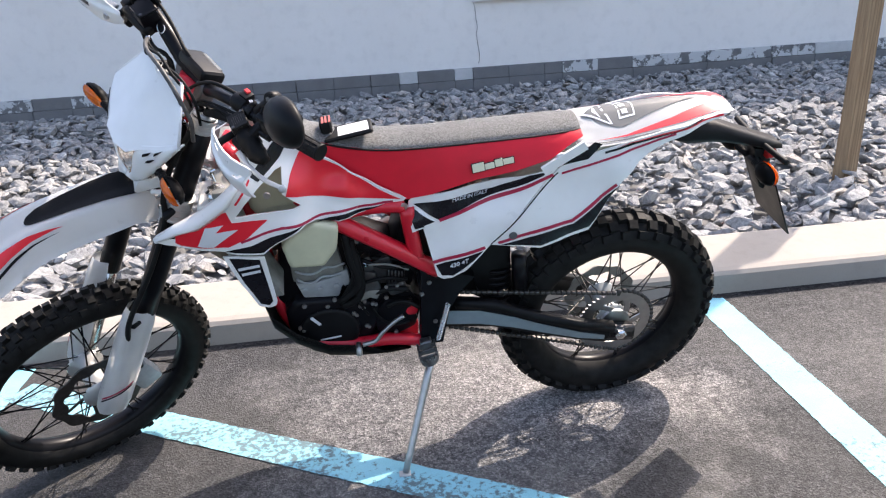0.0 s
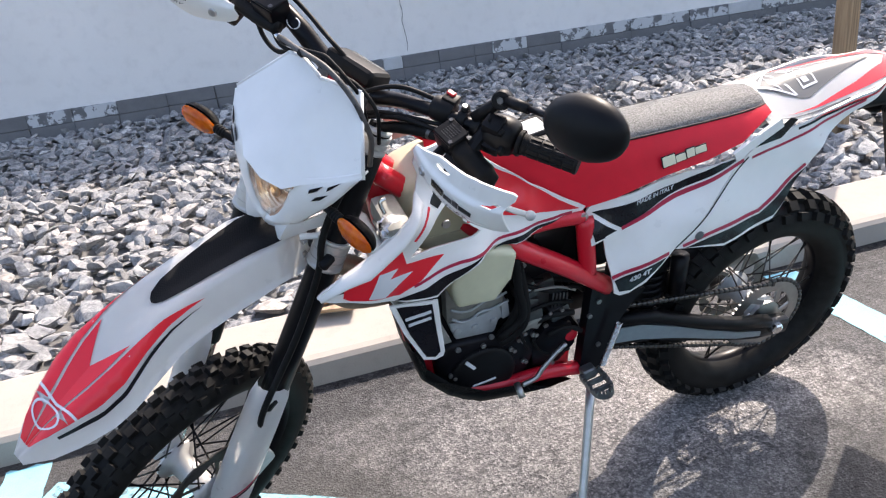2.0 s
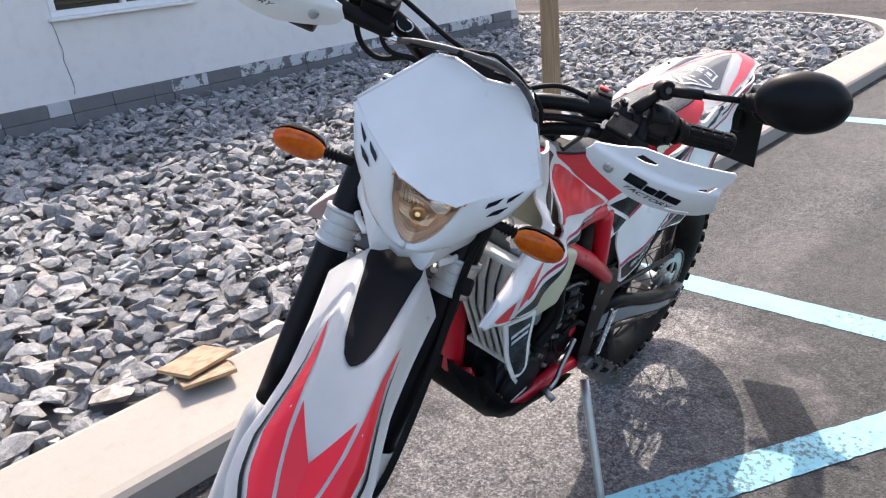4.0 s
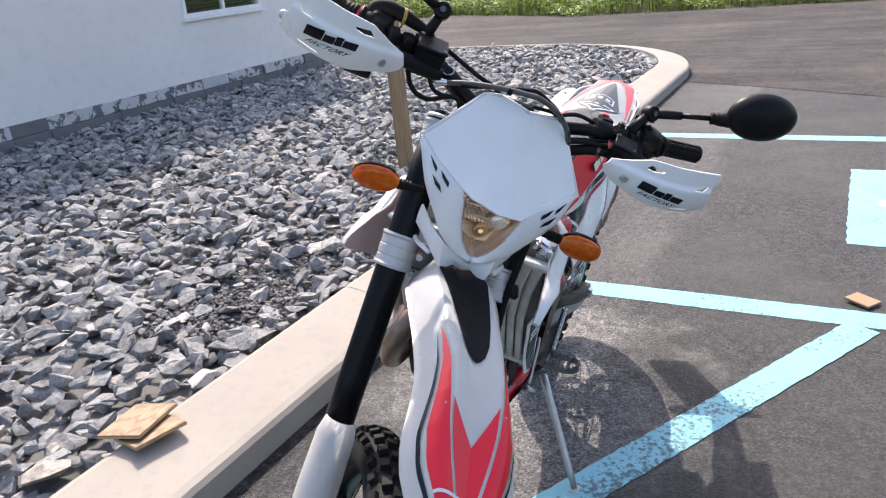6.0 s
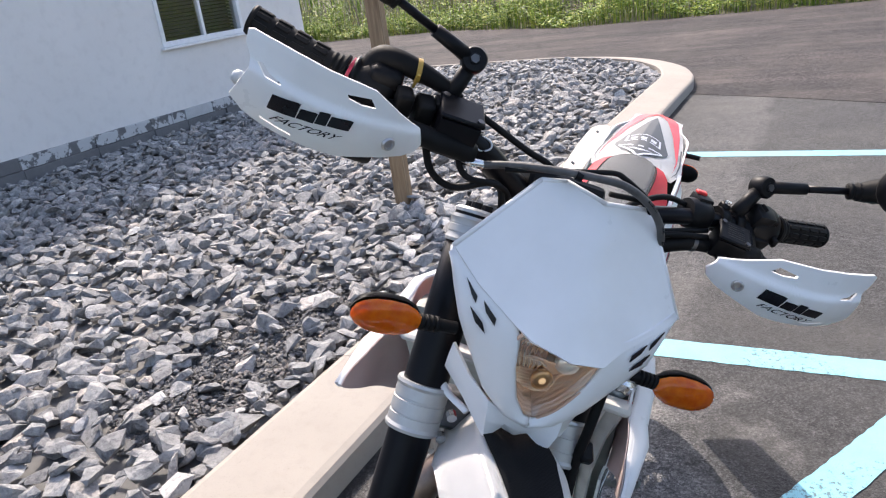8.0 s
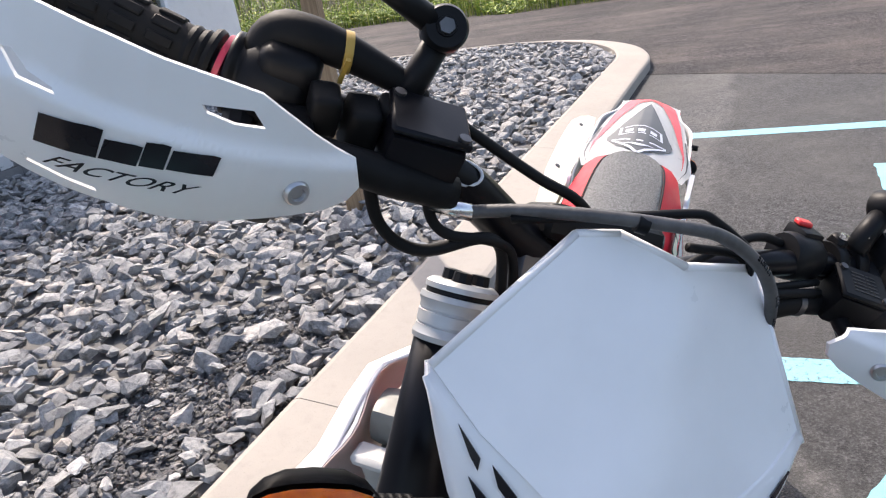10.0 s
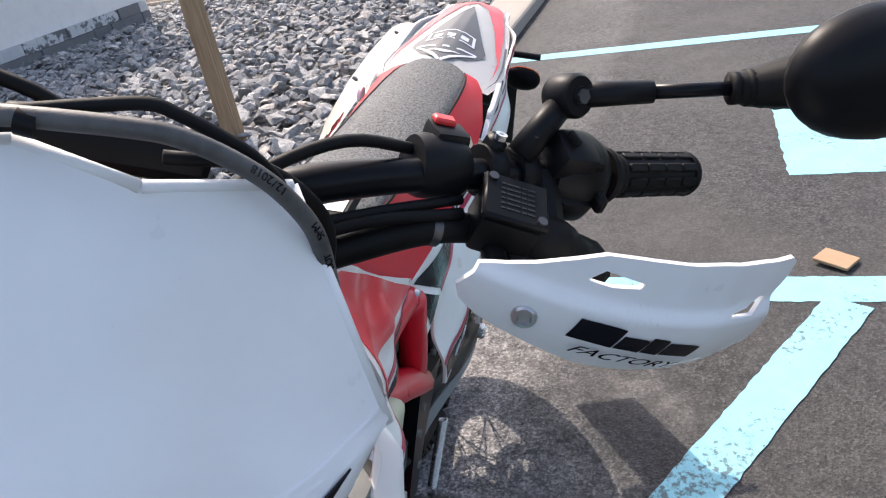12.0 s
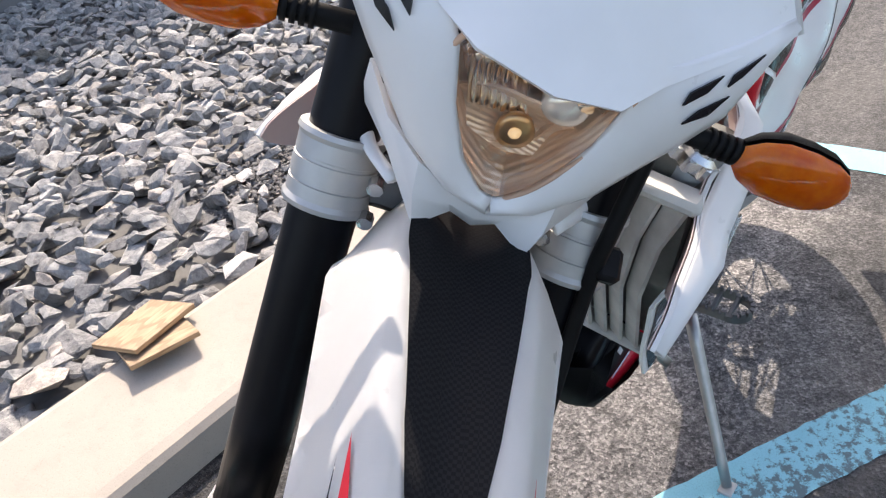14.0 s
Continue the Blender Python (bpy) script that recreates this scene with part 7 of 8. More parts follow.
# ---- bars and controls ----
bm = bmesh.new()
BAR = [(1.05, 0, 1.19), (1.05, 0.055, 1.193), (1.056, 0.12, 1.226), (1.05, 0.19, 1.243), (1.03, 0.29, 1.25), (0.998, 0.42, 1.259)]
BAR_RIGHT = [(1.0, -0.42, 1.283), (1.03, -0.29, 1.266), (1.047, -0.19, 1.261), (1.05, -0.12, 1.239), (1.05, -0.055, 1.205)]
tube(bm, BAR_RIGHT + BAR, [0.011, 0.011, 0.0135, 0.0175, 0.0175, 0.0155, 0.0142, 0.013] + [0.011] * 3, 16, 5)
bars = bp("handlebar", bm, SATIN, "black tapered handlebar", front=True)
bm = bmesh.new()
for s in (1, -1):
    box(bm, (0.04, 0.03, 0.05), pose(1.055, s * 0.045, 1.18, 0, -26, 0), 0.005)
bp("bar_clamp", bm, ALLOY_DARK, "", bars, False)
for s in (1, -1):
    # the left grip sits further out, beside the wide switch housing
    ga, gb = (Vector((1.0195, 0.336, 1.2535)), Vector((0.9975, 0.426, 1.2595))) if s > 0 else (Vector((1.025, -0.305, 1.268)), Vector((1.0, -0.417, 1.283)))
    d = (gb - ga).normalized()
    q = d.to_track_quat("Y", "Z").to_matrix().to_4x4()
    bm = bmesh.new()
    tube(bm, [ga, ga.lerp(gb, 0.5), gb], 0.0158, 16, 3)
    grip = bp("grip", bm, RUBBER, "ribbed black rubber grip", bars, False)
    for t, r in ((0.0, 0.022), (0.06, 0.018), (0.12, 0.0175), (1.0, 0.0185)):
        bm = bmesh.new()
        lathe(bm, [(0.014, -0.003), (r - 0.001, -0.003), (r, 0.0), (r - 0.001, 0.003), (0.014, 0.003)], Matrix.Translation(ga.lerp(gb, t)) @ q, 20)
        bp("grip_flange", bm, RUBBER, "", grip, False)
    for i in range(9):
        a = 2 * math.pi * i / 9
        for t in (0.27, 0.48, 0.69, 0.9):
            bm = bmesh.new()
            box(bm, (0.007, 0.0175, 0.0035), Matrix.Translation(ga.lerp(gb, t)) @ q @ Matrix.Rotation(a, 4, "Y") @ Matrix.Translation((0, 0, 0.0158)), 0.001)
            bp("grip_pad", bm, RUBBER, "", grip, False)
    if s < 0:
        bm = bmesh.new()
        lathe(bm, [(0.014, -0.002), (0.0215, -0.002), (0.0215, 0.002), (0.014, 0.002)], Matrix.Translation((1.027, -0.297, 1.267)) @ q, 24)
        bp("grip_ring", bm, plastic("dull red ring", (0.4, 0.02, 0.05), 0.4), "red ring beside the grip", bars, False)
RAISED = plastic("raised print", (0.014, 0.014, 0.014), 0.5)
# left controls
bm = bmesh.new()
lathe(bm, [(0.012, -0.026), (0.024, -0.025), (0.0295, -0.016), (0.0315, 0.0), (0.031, 0.012), (0.027, 0.022), (0.021, 0.026), (0.012, 0.026)], pose(1.022, 0.303, 1.251, 0, 0, 14), 26)
box(bm, (0.03, 0.032, 0.026), pose(1.037, 0.293, 1.27, 0, 20, 8), 0.007, 2)
box(bm, (0.018, 0.03, 0.02), pose(1.046, 0.302, 1.238, 0, 20, 12), 0.006, 2)
bp("switch_box", bm, BLACK, "black switch housing", bars, False)
bm = bmesh.new()
box(bm, (0.012, 0.012, 0.008), pose(1.044, 0.31, 1.272, 0, 20, 0), 0.002)
box(bm, (0.014, 0.008, 0.014), pose(1.05, 0.322, 1.247, 20, 20, 12), 0.002)
box(bm, (0.012, 0.004, 0.005), pose(1.043, 0.286, 1.286, 0, 20, 30), 0.001)
bp("switch", bm, RUBBER, "", bars, False)
bm = bmesh.new()
lathe(bm, [(0.011, -0.018), (0.019, -0.018), (0.0212, -0.012), (0.0212, 0.012), (0.018, 0.018), (0.011, 0.018)], pose(1.04, 0.199, 1.245, 0, 0, 8), 24)
box(bm, (0.024, 0.026, 0.016), pose(1.03, 0.203, 1.2625, 0, 0, 8), 0.005, 2)
bp("kill_switch", bm, BLACK, "black switch with a red button", bars, False)
for y, x, z in ((0.236, 1.034, 1.263), (0.262, 1.03, 1.266)):
    bm = bmesh.new()
    lathe(bm, [(0.011, -0.007), (0.0175, -0.007), (0.0185, -0.005), (0.0185, 0.005), (0.0175, 0.007), (0.011, 0.007)], pose(x + 0.003, y, 1.2475 + 0.02 * (y - 0.236), 0, 0, 12), 18)
    box(bm, (0.016, 0.012, 0.014), pose(x, y, z + 0.003, 0, 12, 10), 0.003)
    ring = bp("perch_clamp", bm, BLACK, "", bars, False)
    bm = bmesh.new()
    lathe(bm, [(0, 0), (0.0042, 0), (0.0042, 0.004), (0.002, 0.004), (0.002, 0.002), (0, 0.002)], pose(x + 0.004, y, z + 0.009, 90, 0, 0), 10)
    bp("clamp_screw", bm, STEEL, "", ring, False)
bm = bmesh.new()
box(bm, (0.01, 0.015, 0.005), pose(1.026, 0.1995, 1.272), 0.0015)
bp("red_button", bm, plastic("red button", (0.65, 0.03, 0.03), 0.35), "red button", bars, False)
for s in (1, -1):
    bm = bmesh.new()
    yy, rx, rz = (0.2435, 1.072, 1.23) if s > 0 else (0.165, 1.072, 1.258)
    turn_z = -14 if s > 0 else 0
    box(bm, (0.036, 0.042, 0.032) if s > 0 else (0.044, 0.052, 0.05), pose(rx, s * yy, rz, 0, 20 if s > 0 else 14, turn_z), 0.005, 2)
    box(bm, (0.038, 0.045, 0.006) if s > 0 else (0.047, 0.055, 0.006), pose(rx + 0.004, s * yy, rz + (0.018 if s > 0 else 0.028), 0, 20 if s > 0 else 14, turn_z), 0.002)
    res = bp("fluid_reservoir", bm, BLACK if s > 0 else SATIN, "black brake fluid reservoir with a screwed lid", bars, False)
    lid = pose(rx + 0.004, s * yy, rz + (0.018 if s > 0 else 0.028), 0, 20 if s > 0 else 14, turn_z)
    if s > 0:
        lid = lid @ Matrix.Diagonal((0.8, 0.8, 1, 1))
    for dx, dy in ((-0.017, -0.021), (0.017, 0.021)):
        bm = bmesh.new()
        lathe(bm, [(0, 0), (0.0042, 0), (0.0042, 0.002), (0, 0.002)], lid @ Matrix.Translation((dx, dy, 0.003)) @ Matrix.Rotation(radians(90), 4, "X"), 10)
        bp("lid_screw", bm, ALLOY_DARK, "", res, False)
    if s > 0:
        for i in range(6):
            bm = bmesh.new()
            for j in range(5):
                box(bm, (0.0016, 0.0035 + 0.0012 * ((3 * i + 2 * j) % 3), 0.0006), lid @ Matrix.Translation((-0.013 + 0.0052 * i, -0.012 + 0.006 * j, 0.0032)))
            bp("print", bm, RAISED, "line of raised print too small to read", res, False)
    if s > 0:
        bm = bmesh.new()
        tube(bm, [(1.062, 0.234, 1.217), (1.068, 0.196, 1.214), (1.078, 0.15, 1.2), (1.085, 0.11, 1.18)], [0.01, 0.0105, 0.0105, 0.0085], 14)
        bp("lever_boot", bm, RUBBER, "rubber boot over the cable end", bars)
        bm = bmesh.new()
        lathe(bm, [(0.009, -0.003), (0.0112, -0.003), (0.0112, 0.003), (0.009, 0.003)], Matrix.Translation((1.0675, 0.2, 1.2142)), 16)
        bp("boot_band", bm, ALLOY_DARK, "dull metal band", bars, False)
    bm = bmesh.new()
    if s > 0:
        # the crumpled rubber cover over the lever pivot
        tube(bm, [(1.068, 0.254, 1.23), (1.074, 0.275, 1.224), (1.076, 0.298, 1.216), (1.075, 0.318, 1.208), (1.07, 0.338, 1.204)], [0.016, 0.023, 0.02, 0.021, 0.01], 12, 4, 0.8)
        for v in bm.verts:
            v.co += Vector((1, 1, 1)) * 0.004 * noise.noise(v.co * 70)
    else:
        # master cylinder and the blocks clamped along the bar
        tube(bm, [(1.085, -0.135, 1.243), (1.09, -0.18, 1.246), (1.092, -0.235, 1.25)], [0.012, 0.0135, 0.012], 14)
        for sz, at in (((0.03, 0.022, 0.04), (1.06, -0.205, 1.262)), ((0.026, 0.02, 0.03), (1.066, -0.232, 1.27)), ((0.034, 0.026, 0.034), (1.075, -0.248, 1.248)), ((0.02, 0.016, 0.024), (1.058, -0.188, 1.276))):
            block = bmesh.new()
            box(block, sz, pose(*at, 6, 14, 8), 0.005, 2)
            bp("switch_block", block, RUBBER, "black block clamped on the bar", bars)
    bp("lever_cover" if s > 0 else "master_cylinder", bm, RUBBER, "rubber cover over the lever pivot" if s > 0 else "black brake master cylinder", bars)
    bm = bmesh.new()
    box(bm, (0.05, 0.05, 0.024), pose(1.075, s * 0.272, 1.212, 0, 30, 0), 0.008, 2)
    tube(bm, [(1.07, s * 0.28, 1.228), (1.035, s * 0.28, 1.25)], 0.012, 10)
    bp("lever_perch", bm, BLACK, "", bars, False)
    bm = bmesh.new()
    lz = 0.0 if s > 0 else 0.026
    drop = 0.016 if s > 0 else 0.0
    tube(bm, [(1.1, s * 0.285, 1.205 + lz), (1.104, s * 0.32, 1.206 + lz - drop * 0.4), (1.096, s * 0.37, 1.21 + lz - drop), (1.08, s * 0.41, 1.214 + lz - drop * 1.3)], [0.009, 0.006, 0.0055, 0.0055], 10, 5, 0.7)
    bmesh.ops.create_icosphere(bm, subdivisions=2, radius=0.0085, matrix=pose(1.079, s * 0.413, 1.214 + lz - drop * 1.3))
    bp("lever", bm, ALLOY, "polished alloy lever", bars)
bm = bmesh.new()
lathe(bm, [(0.014, -0.028), (0.022, -0.028), (0.029, -0.02), (0.031, 0.0), (0.03, 0.012), (0.024, 0.018), (0.024, 0.021), (0.028, 0.023), (0.028, 0.026), (0.022, 0.029), (0.014, 0.03)][::-1], pose(1.03, -0.266, 1.264, 0, 0, -10) @ Matrix.Diagonal((1, -1, 1, 1)), 26)
box(bm, (0.05, 0.042, 0.03), pose(1.034, -0.256, 1.286, 0, 16, -6), 0.013, 3)
bp("throttle_housing", bm, BLACK, "black throttle housing", bars)
bm = bmesh.new()
tube(bm, [(1.04, -0.168, 1.2885), (1.041, -0.115, 1.2716), (1.047, -0.062, 1.256), (1.052, -0.024, 1.247), (1.04, 0.01, 1.215), (1.0, 0.03, 1.14)], 0.0042, 10)
bp("throttle_cable", bm, RUBBER, "black throttle cable", bars)
bm = bmesh.new()
tube(bm, [(1.03, -0.274, 1.272), (1.027, -0.268, 1.296), (1.034, -0.25, 1.304), (1.038, -0.223, 1.3025), (1.04, -0.19, 1.296), (1.04, -0.164, 1.2875)], [0.017, 0.0165, 0.0145, 0.0125, 0.0098, 0.0062], 14)
bp("cable_sleeve", bm, RUBBER, "", bars)
bm = bmesh.new()
lathe(bm, [(0.0115, -0.0028), (0.0142, -0.0028), (0.0142, 0.0028), (0.0115, 0.0028)], Matrix.Translation((1.038, -0.2235, 1.3025)) @ Matrix.Rotation(0.1, 4, "X"), 20)
box(bm, (0.003, 0.003, 0.022), pose(1.052, -0.224, 1.294, 0, 30, 0))
bp("cable_tie", bm, plastic("yellow tie", (0.42, 0.27, 0.05), 0.5), "yellow cable tie", bars, False)
# round badge on the bar
bm = bmesh.new()
face = Vector((0.75, 0.1, 0.66)).normalized()
side_u = face.cross(Vector((0, 1, 0))).normalized()
side_v = face.cross(side_u)
hub_at = Vector((1.049, -0.125, 1.2405)) + face * 0.0176
tube(bm, [hub_at + side_u * (0.009 * math.cos(a)) + side_v * (0.013 * math.sin(a)) - face * (0.0028 * math.cos(a) ** 2) for a in (6.2832 * i / 20 for i in range(21))], 0.0012, 6, 2)
bp("bar_badge", bm, PALE_DECAL, "pale ring printed on the bar", bars, False)
HOSE_LINE = [(1.094, -0.126, 1.236), (1.112, -0.09, 1.256), (1.132, -0.04, 1.2745), (1.14, 0.014, 1.284), (1.141, 0.037, 1.2835), (1.141, 0.063, 1.2755), (1.14, 0.0835, 1.264), (1.138, 0.103, 1.246), (1.135, 0.117, 1.222), (1.13, 0.13, 1.19), (1.135, 0.135, 1.14)]
# brake hose over the mask, and the black lines behind it
bm = bmesh.new()
tube(bm, HOSE_LINE, 0.0048, 12)
hose = bp("brake_hose", bm, HOSE, "grey printed brake hose arching over the mask", front=True)
line = catmull(HOSE_LINE, 8)
for word, start in (("12/2018", 47), ("5MM", 57), ("DOT", 63)):
    for i, ch in enumerate(word):
        p, q = line[start - i], line[start - i - 1]
        run_x = (q - p).normalized()
        face = Vector((0.75, 0, 0.66))
        face = (face - run_x * face.dot(run_x)).normalized()
        m = Matrix((run_x, face.cross(run_x), face)).transposed().to_4x4()
        m.translation = p + face * 0.0048
        lettering(ch, 0.0058, m, NAVY, hose, 0.0003)
bm = bmesh.new()
lathe(bm, [(0.004, -0.004), (0.0062, -0.004), (0.0062, 0.004), (0.004, 0.004)], Matrix.Translation((1.136, -0.024, 1.276)) @ Matrix.Rotation(-0.2, 4, "Z"), 14)
bp("hose_clip", bm, BLACK, front=True, smooth=False)
bm = bmesh.new()
tube(bm, [(1.084, -0.146, 1.232), (1.097, -0.12, 1.238)], 0.0058, 10)
bp("hose_fitting", bm, STEEL, "steel hose fitting", front=True)
CABLES = [([(1.12, 0.03, 1.262), (1.115, 0.08, 1.262), (1.11, 0.12, 1.23), (1.11, 0.13, 1.17)], 0.0035),
          ([(1.03, 0.19, 1.25), (1.06, 0.13, 1.26), (1.075, 0.08, 1.235), (1.09, 0.03, 1.19)], 0.004),
          ([(1.085, -0.196, 1.245), (1.085, -0.188, 1.2265), (1.085, -0.177, 1.209), (1.085, -0.159, 1.1972), (1.085, -0.1355, 1.1967), (1.082, -0.102, 1.2136), (1.075, -0.08, 1.205), (1.082, -0.066, 1.165)], 0.0046),
          ([(1.085, -0.156, 1.245), (1.085, -0.142, 1.2202), (1.085, -0.124, 1.212), (1.082, -0.093, 1.2135), (1.073, -0.068, 1.2), (1.08, -0.054, 1.16)], 0.004),
          ([(1.112, -0.1, 1.247), (1.128, -0.0292, 1.2765), (1.128, 0.0013, 1.2861), (1.128, 0.0205, 1.2909), (1.128, 0.033, 1.2885), (1.128, 0.0529, 1.2816), (1.128, 0.0711, 1.2727), (1.12, 0.09, 1.25), (1.11, 0.1, 1.2)], 0.0034)]
for k in range(2):
    CABLES.append(([(1.06 + 0.008 * k, 0.215, 1.235 - 0.006 * k), (1.075 + 0.006 * k, 0.15, 1.222 - 0.012 * k + 0.01 * (k % 2)), (1.085, 0.09, 1.2 - 0.01 * k), (1.08, 0.04, 1.15)], 0.0035 + 0.0006 * (k % 2)))
for pts, rad in CABLES:
    bm = bmesh.new()
    tube(bm, pts, rad, 8)
    bp("cable", bm, RUBBER, "black control cable", front=True)
# dash
bm = bmesh.new()
box(bm, (0.03, 0.11, 0.062), pose(1.035, 0.006, 1.218, 0, 62, 0), 0.013, 3)
dash = bp("instrument", bm, BLACK, "black instrument box behind the mask", front=True, smooth=False)
bm = bmesh.new()
box(bm, (0.002, 0.075, 0.04), pose(1.0215, 0.006, 1.2265, 0, 62, 0))
bp("display", bm, plastic("grey display", (0.06, 0.065, 0.06), 0.25), "grey display", dash, False)


# the hand guard in y and z: its outline, slots and the ridge along it
GUARD = [(0.2045, 1.208), (0.212, 1.226), (0.226, 1.232), (0.242, 1.2405), (0.253, 1.247), (0.2745, 1.259), (0.297, 1.263), (0.3235, 1.2665), (0.352, 1.272), (0.381, 1.2765), (0.407, 1.2795), (0.4125, 1.277), (0.412, 1.266), (0.404, 1.253), (0.4025, 1.244), (0.409, 1.225), (0.4155, 1.206), (0.4, 1.194), (0.379, 1.1865), (0.35, 1.181), (0.314, 1.1755), (0.291, 1.1755), (0.2687, 1.1805), (0.245, 1.1855), (0.223, 1.1905), (0.2094, 1.198)]
GUARD_SLOTS = [[(0.269, 1.2405), (0.277, 1.2495), (0.303, 1.2485), (0.3, 1.2445), (0.285, 1.2405)],
               [(0.368, 1.2382), (0.3855, 1.2412), (0.3965, 1.2515), (0.3905, 1.2525), (0.382, 1.2448), (0.37, 1.2408)],
               [(0.345, 1.1862), (0.38, 1.1945), (0.381, 1.1968), (0.346, 1.1888)]]


def guard_ridge(y):
    return float(np.interp(y, (0.2, 0.235, 0.275, 0.31, 0.347, 0.376, 0.4, 0.42), (1.219, 1.2215, 1.2235, 1.226, 1.231, 1.237, 1.242, 1.246)))


def guard_x(y, z):
    """How far forward the guard's face lies: a proud ridge, a hollow above it, a belly below."""
    x = float(np.interp(y, (0.2, 0.22, 0.24, 0.258, 0.275, 0.3, 0.33, 0.36, 0.39, 0.42), (1.114, 1.127, 1.138, 1.146, 1.152, 1.159, 1.164, 1.165, 1.16, 1.15)))
    h = z - guard_ridge(y)
    if h > 0:
        lip = max(0.0, h - 0.03)
        k = min(1.0, h / 0.01)
        return x - 0.0055 * k * k * (3 - 2 * k) - 0.1 * h - 5.0 * lip * lip
    return x - 0.05 * -h - 5.5 * h * h


def hand_guard(s):
    """A curved white guard, ridged along its middle, with slots cut through it."""
    RISE = 0.0 if s > 0 else 0.037
    bm = front_skin(GUARD, guard_x, s, RISE, 0, 0.0035, GUARD_SLOTS, 0.0045)
    for f in bm.faces:
        f.smooth = True
    for e in bm.edges:
        if len(e.link_faces) == 2 and e.calc_face_angle(0) > 0.6:
            e.smooth = False
    g = bp("hand_guard", bm, WHITE, "white plastic hand guard with black print", front=True, smooth=True)
    # the logo as plain slanted blocks, then the readable word below it
    a, d = (0.272, 1) if s > 0 else (0.374, -1)
    low = 0.0 if s > 0 else 0.009
    for u0, u1, z0, z1 in ((0.0, 0.0295, 1.2015, 1.2188), (0.0305, 0.0485, 1.2018, 1.214), (0.0495, 0.0615, 1.2024, 1.2172), (0.0625, 0.086, 1.203, 1.2152)):
        quad = [(a + d * (u0 - 0.002), z0 + low), (a + d * (u1 - 0.002), z0 + low), (a + d * u1, z1 + low), (a + d * (u1 - 0.004), z1 + low + 0.0006), (a + d * u0, z1 + low)]
        bp("print", front_skin(quad, guard_x, s, RISE, 0.0008, 0.0, (), 0.006), NAVY, "black block logo shape", g)
    word = lettering("FACTORY", 1.0, Matrix.Identity(4), NAVY, g, 0.0, 0.45 if s > 0 else 0.8, 0.008)
    xs_w = [v.co.x for v in word.data.vertices]
    ys_w = [v.co.y for v in word.data.vertices]
    for v in word.data.vertices:
        u = (v.co.x - min(xs_w)) / (max(xs_w) - min(xs_w))
        h = (v.co.y - min(ys_w)) / (max(ys_w) - min(ys_w))
        y, z = a + d * (0.003 + 0.077 * u), 1.1912 + low + 0.0076 * h + 0.0015 * u * d
        v.co = (guard_x(y, z) + 0.0042, s * y, z + RISE)
    bm = bmesh.new()
    lathe(bm, [(0, 0), (0.0082, 0), (0.0078, 0.002), (0.0066, 0.0034), (0.0045, 0.0036), (0.0036, 0.0016), (0, 0.0016)], Matrix.Translation((guard_x(0.243, 1.2055) + 0.0005, s * 0.2435, 1.2055 + RISE)) @ Matrix.Rotation(radians(-90 - 24 * s), 4, "Z"), 18)
    bp("screw", bm, SCREW, "steel guard screw", g, False)
    bm = bmesh.new()
    tube(bm, [(guard_x(0.24, 1.206) - 0.006, s * 0.24, 1.206 + RISE), (1.085, s * 0.238, 1.214 + RISE * 0.8), (1.06, s * 0.24, 1.23 + RISE * 0.7)], 0.008, 8)
    bp("guard_bracket", bm, BLACK, "", g)


hand_guard(1)
hand_guard(-1)


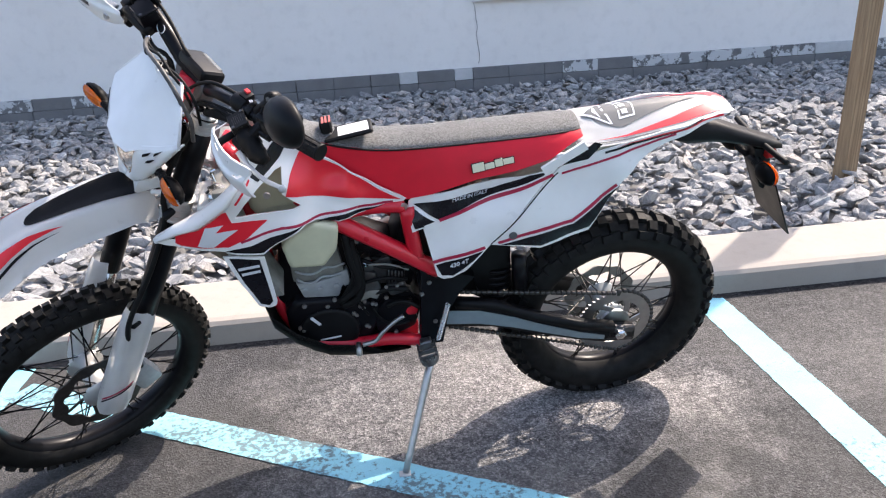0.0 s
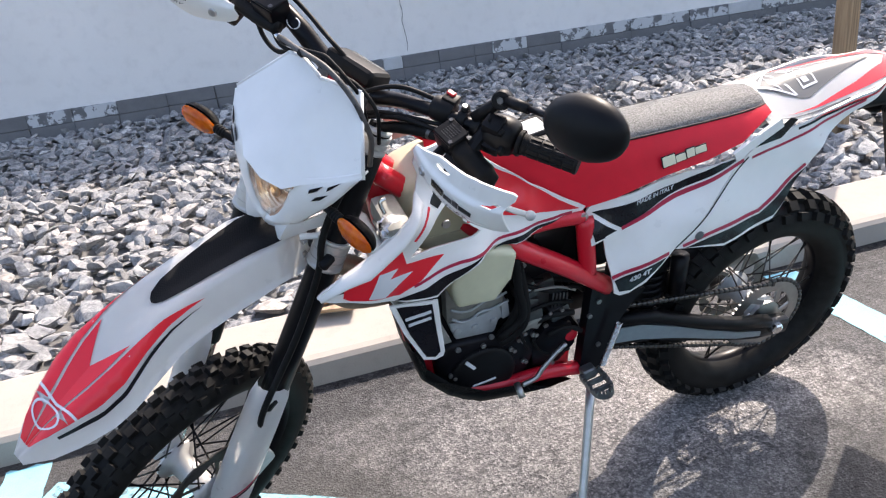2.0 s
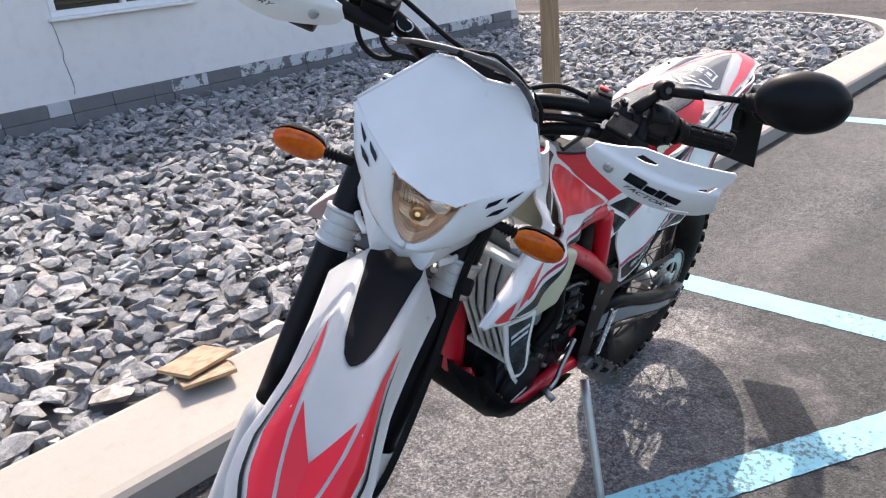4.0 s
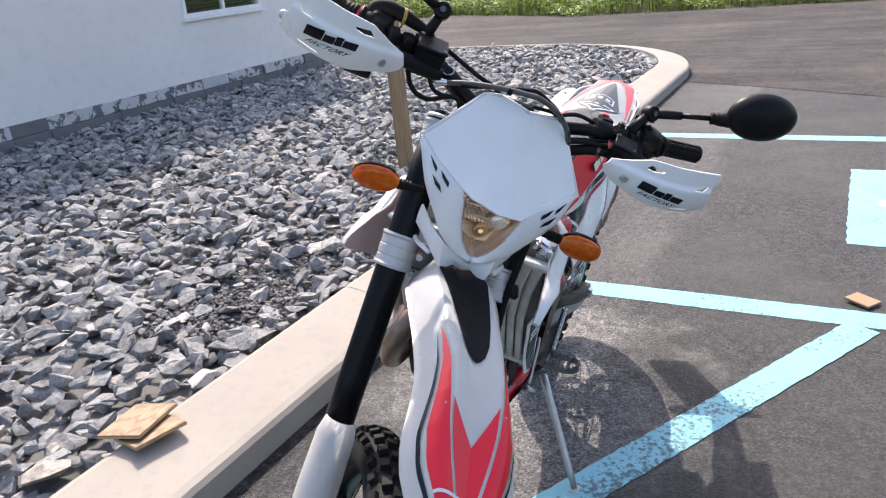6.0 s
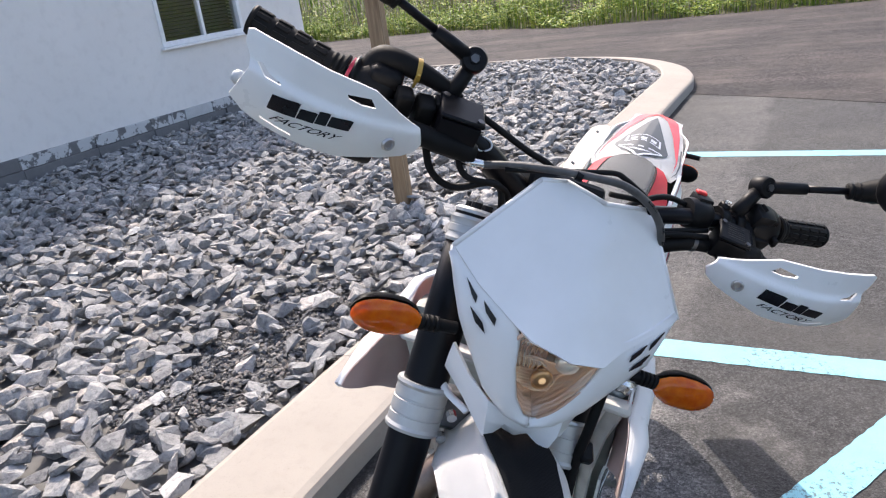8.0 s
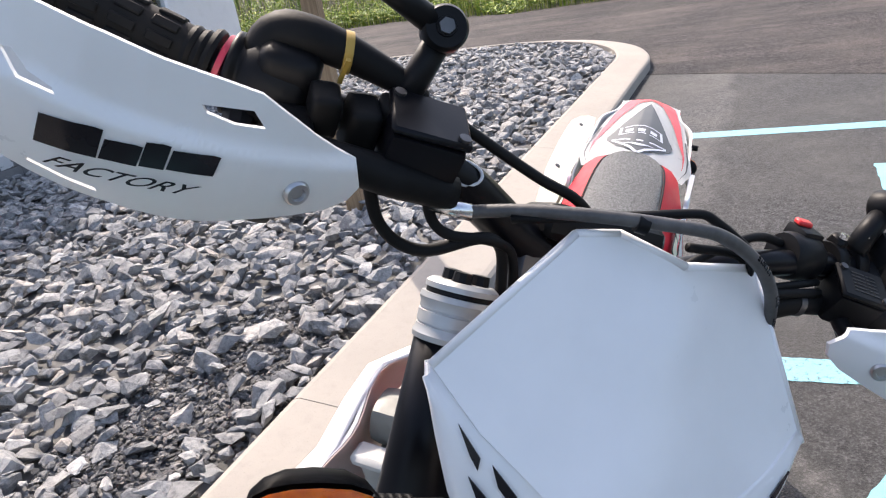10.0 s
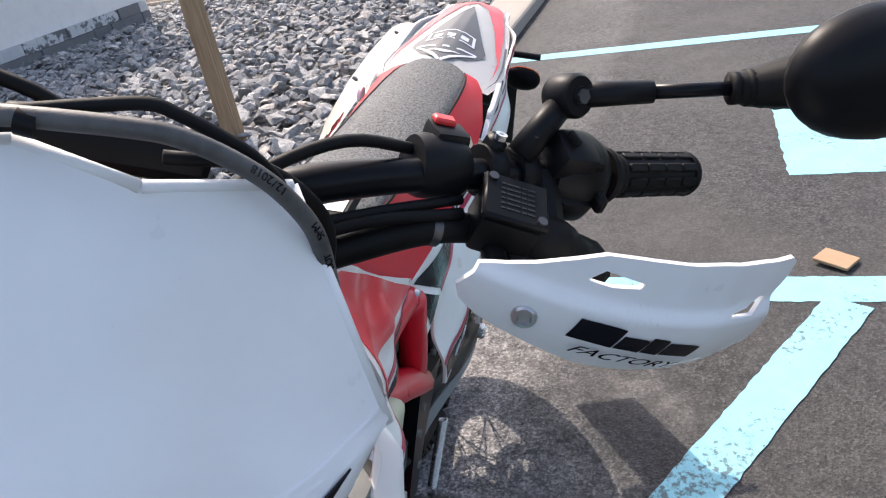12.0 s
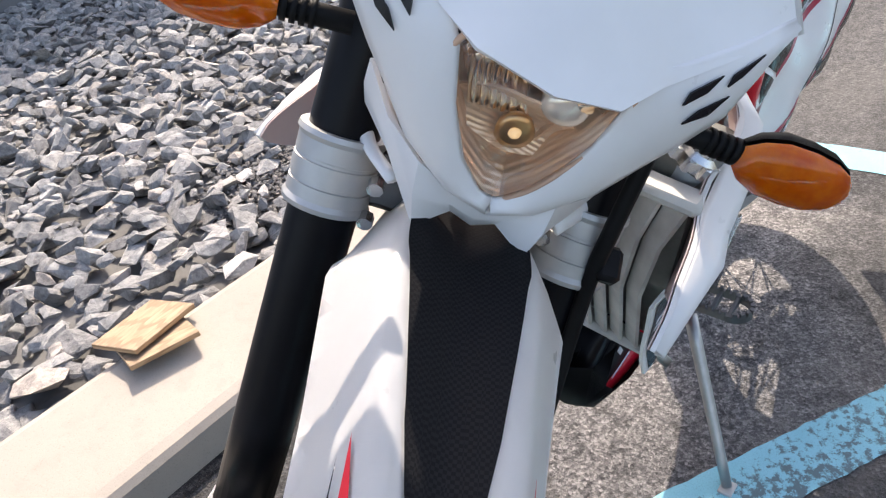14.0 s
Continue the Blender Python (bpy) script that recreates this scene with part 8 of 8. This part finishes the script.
def mirror(s):
    """A round mirror on a jointed arm."""
    if s > 0:
        base, joint, end, c = Vector((1.036, 0.256, 1.262)), Vector((1.014, 0.285, 1.304)), Vector((1.042, 0.404, 1.351)), Vector((1.076, 0.452, 1.39))
    else:
        base, joint, end, c = Vector((1.046, -0.182, 1.268)), Vector((1.04, -0.167, 1.336)), Vector((1.047, -0.29, 1.377)), Vector((1.066, -0.34, 1.412))
    bm = bmesh.new()
    tube(bm, [base, joint], [0.0105, 0.0095], 14, 2)
    arm = bp("mirror", bm, BLACK, "black mirror on a jointed arm", front=True)
    spin = Matrix.Translation(joint) @ Matrix.Rotation(radians(-75 if s > 0 else -100), 4, "Z") @ Matrix.Rotation(radians(25), 4, "X")
    bm = bmesh.new()
    lathe(bm, [(0, -0.012), (0.0135, -0.012), (0.0155, -0.009), (0.0155, 0.009), (0.0135, 0.012), (0.007, 0.012), (0.0065, 0.0135), (0, 0.0135)], spin, 26)
    bp("hinge", bm, BLACK, "", arm, False)
    bm = bmesh.new()
    lathe(bm, [(0, 0.0135), (0.0055, 0.0135), (0.0055, 0.016), (0, 0.016)], spin, 6)
    bp("hinge_bolt", bm, ALLOY_DARK, "", arm, False)
    bm = bmesh.new()
    tube(bm, [joint, joint.lerp(end, 0.45)], [0.0095, 0.008], 14, 2)
    bp("arm_sleeve", bm, BLACK, "", arm)
    bm = bmesh.new()
    tube(bm, [joint.lerp(end, 0.4), end], 0.0052, 12, 2)
    bp("arm_rod", bm, SATIN, "", arm)
    bm = bmesh.new()
    tube(bm, [end.lerp(joint, 0.14), end, end.lerp(c, 0.45)], [0.009, 0.014, 0.02], 12, 3)
    for i in range(4):
        p = end.lerp(joint, 0.12 - 0.08 * i)
        lathe(bm, [(0.006, -0.0025), (0.0115 + 0.0015 * i, -0.0025), (0.0115 + 0.0015 * i, 0.0025), (0.006, 0.0025)], Matrix.Translation(p) @ (end - joint).to_track_quat("Y", "Z").to_matrix().to_4x4(), 16)
    bp("boot", bm, RUBBER, "ribbed rubber boot", arm)
    bm = bmesh.new()
    rows = []
    for h, r in ((0.0, 1.0), (0.006, 1.03), (0.016, 0.97), (0.027, 0.78), (0.034, 0.5), (0.037, 0.02)):
        rows.append([(h, 0.064 * r * math.cos(t), 0.044 * r * math.sin(t)) for t in [2 * math.pi * i / 28 for i in range(28)]])
    loft(bm, rows, True, True)
    turn = Matrix.Translation(c) @ pose(0, 0, 0, 18 * s, -12, 0) @ pose(0, 0, 0, 0, 0, -8 * s)
    bmesh.ops.transform(bm, matrix=turn, verts=bm.verts)
    bmesh.ops.recalc_face_normals(bm, faces=bm.faces)
    bp("mirror_shell", bm, BLACK, "", arm)
    bm = bmesh.new()
    v = [bm.verts.new(turn @ Vector((-0.001, 0.06 * math.cos(t), 0.04 * math.sin(t)))) for t in [2 * math.pi * i / 28 for i in range(28)]]
    bm.faces.new(v)
    bp("mirror_glass", bm, MIRROR_GLASS, "", arm, False)


mirror(1)
mirror(-1)

# ---- a pouch left on the seat ----
pouch = tagged(new("pouch"), "black vinyl pouch with a white card window lying on the seat", "pouch")
pouch.matrix_basis = PLACE
bm = bmesh.new()
box(bm, (0.12, 0.075, 0.01), pose(0.72, 0.018, 1.0315, 4, 9, 0), 0.004)
part("body", bm, RUBBER, pouch)
bm = bmesh.new()
box(bm, (0.075, 0.055, 0.0015), pose(0.708, 0.02, 1.0387, 4, 9, 0))
part("card", bm, plastic("white card", (0.75, 0.75, 0.72), 0.4), pouch)
bm = bmesh.new()
box(bm, (0.028, 0.04, 0.03), pose(0.772, 0.012, 1.049, 0, 9, 0), 0.004)
part("flap", bm, RUBBER, pouch)
bm = bmesh.new()
for k in range(3):
    box(bm, (0.005, 0.034, 0.0015), pose(0.763 + 0.008 * k, 0.012, 1.0648 - 0.0012 * k, 0, 9, 0))
part("stripe", bm, plastic("faded red stripe", (0.55, 0.12, 0.1), 0.5), pouch)
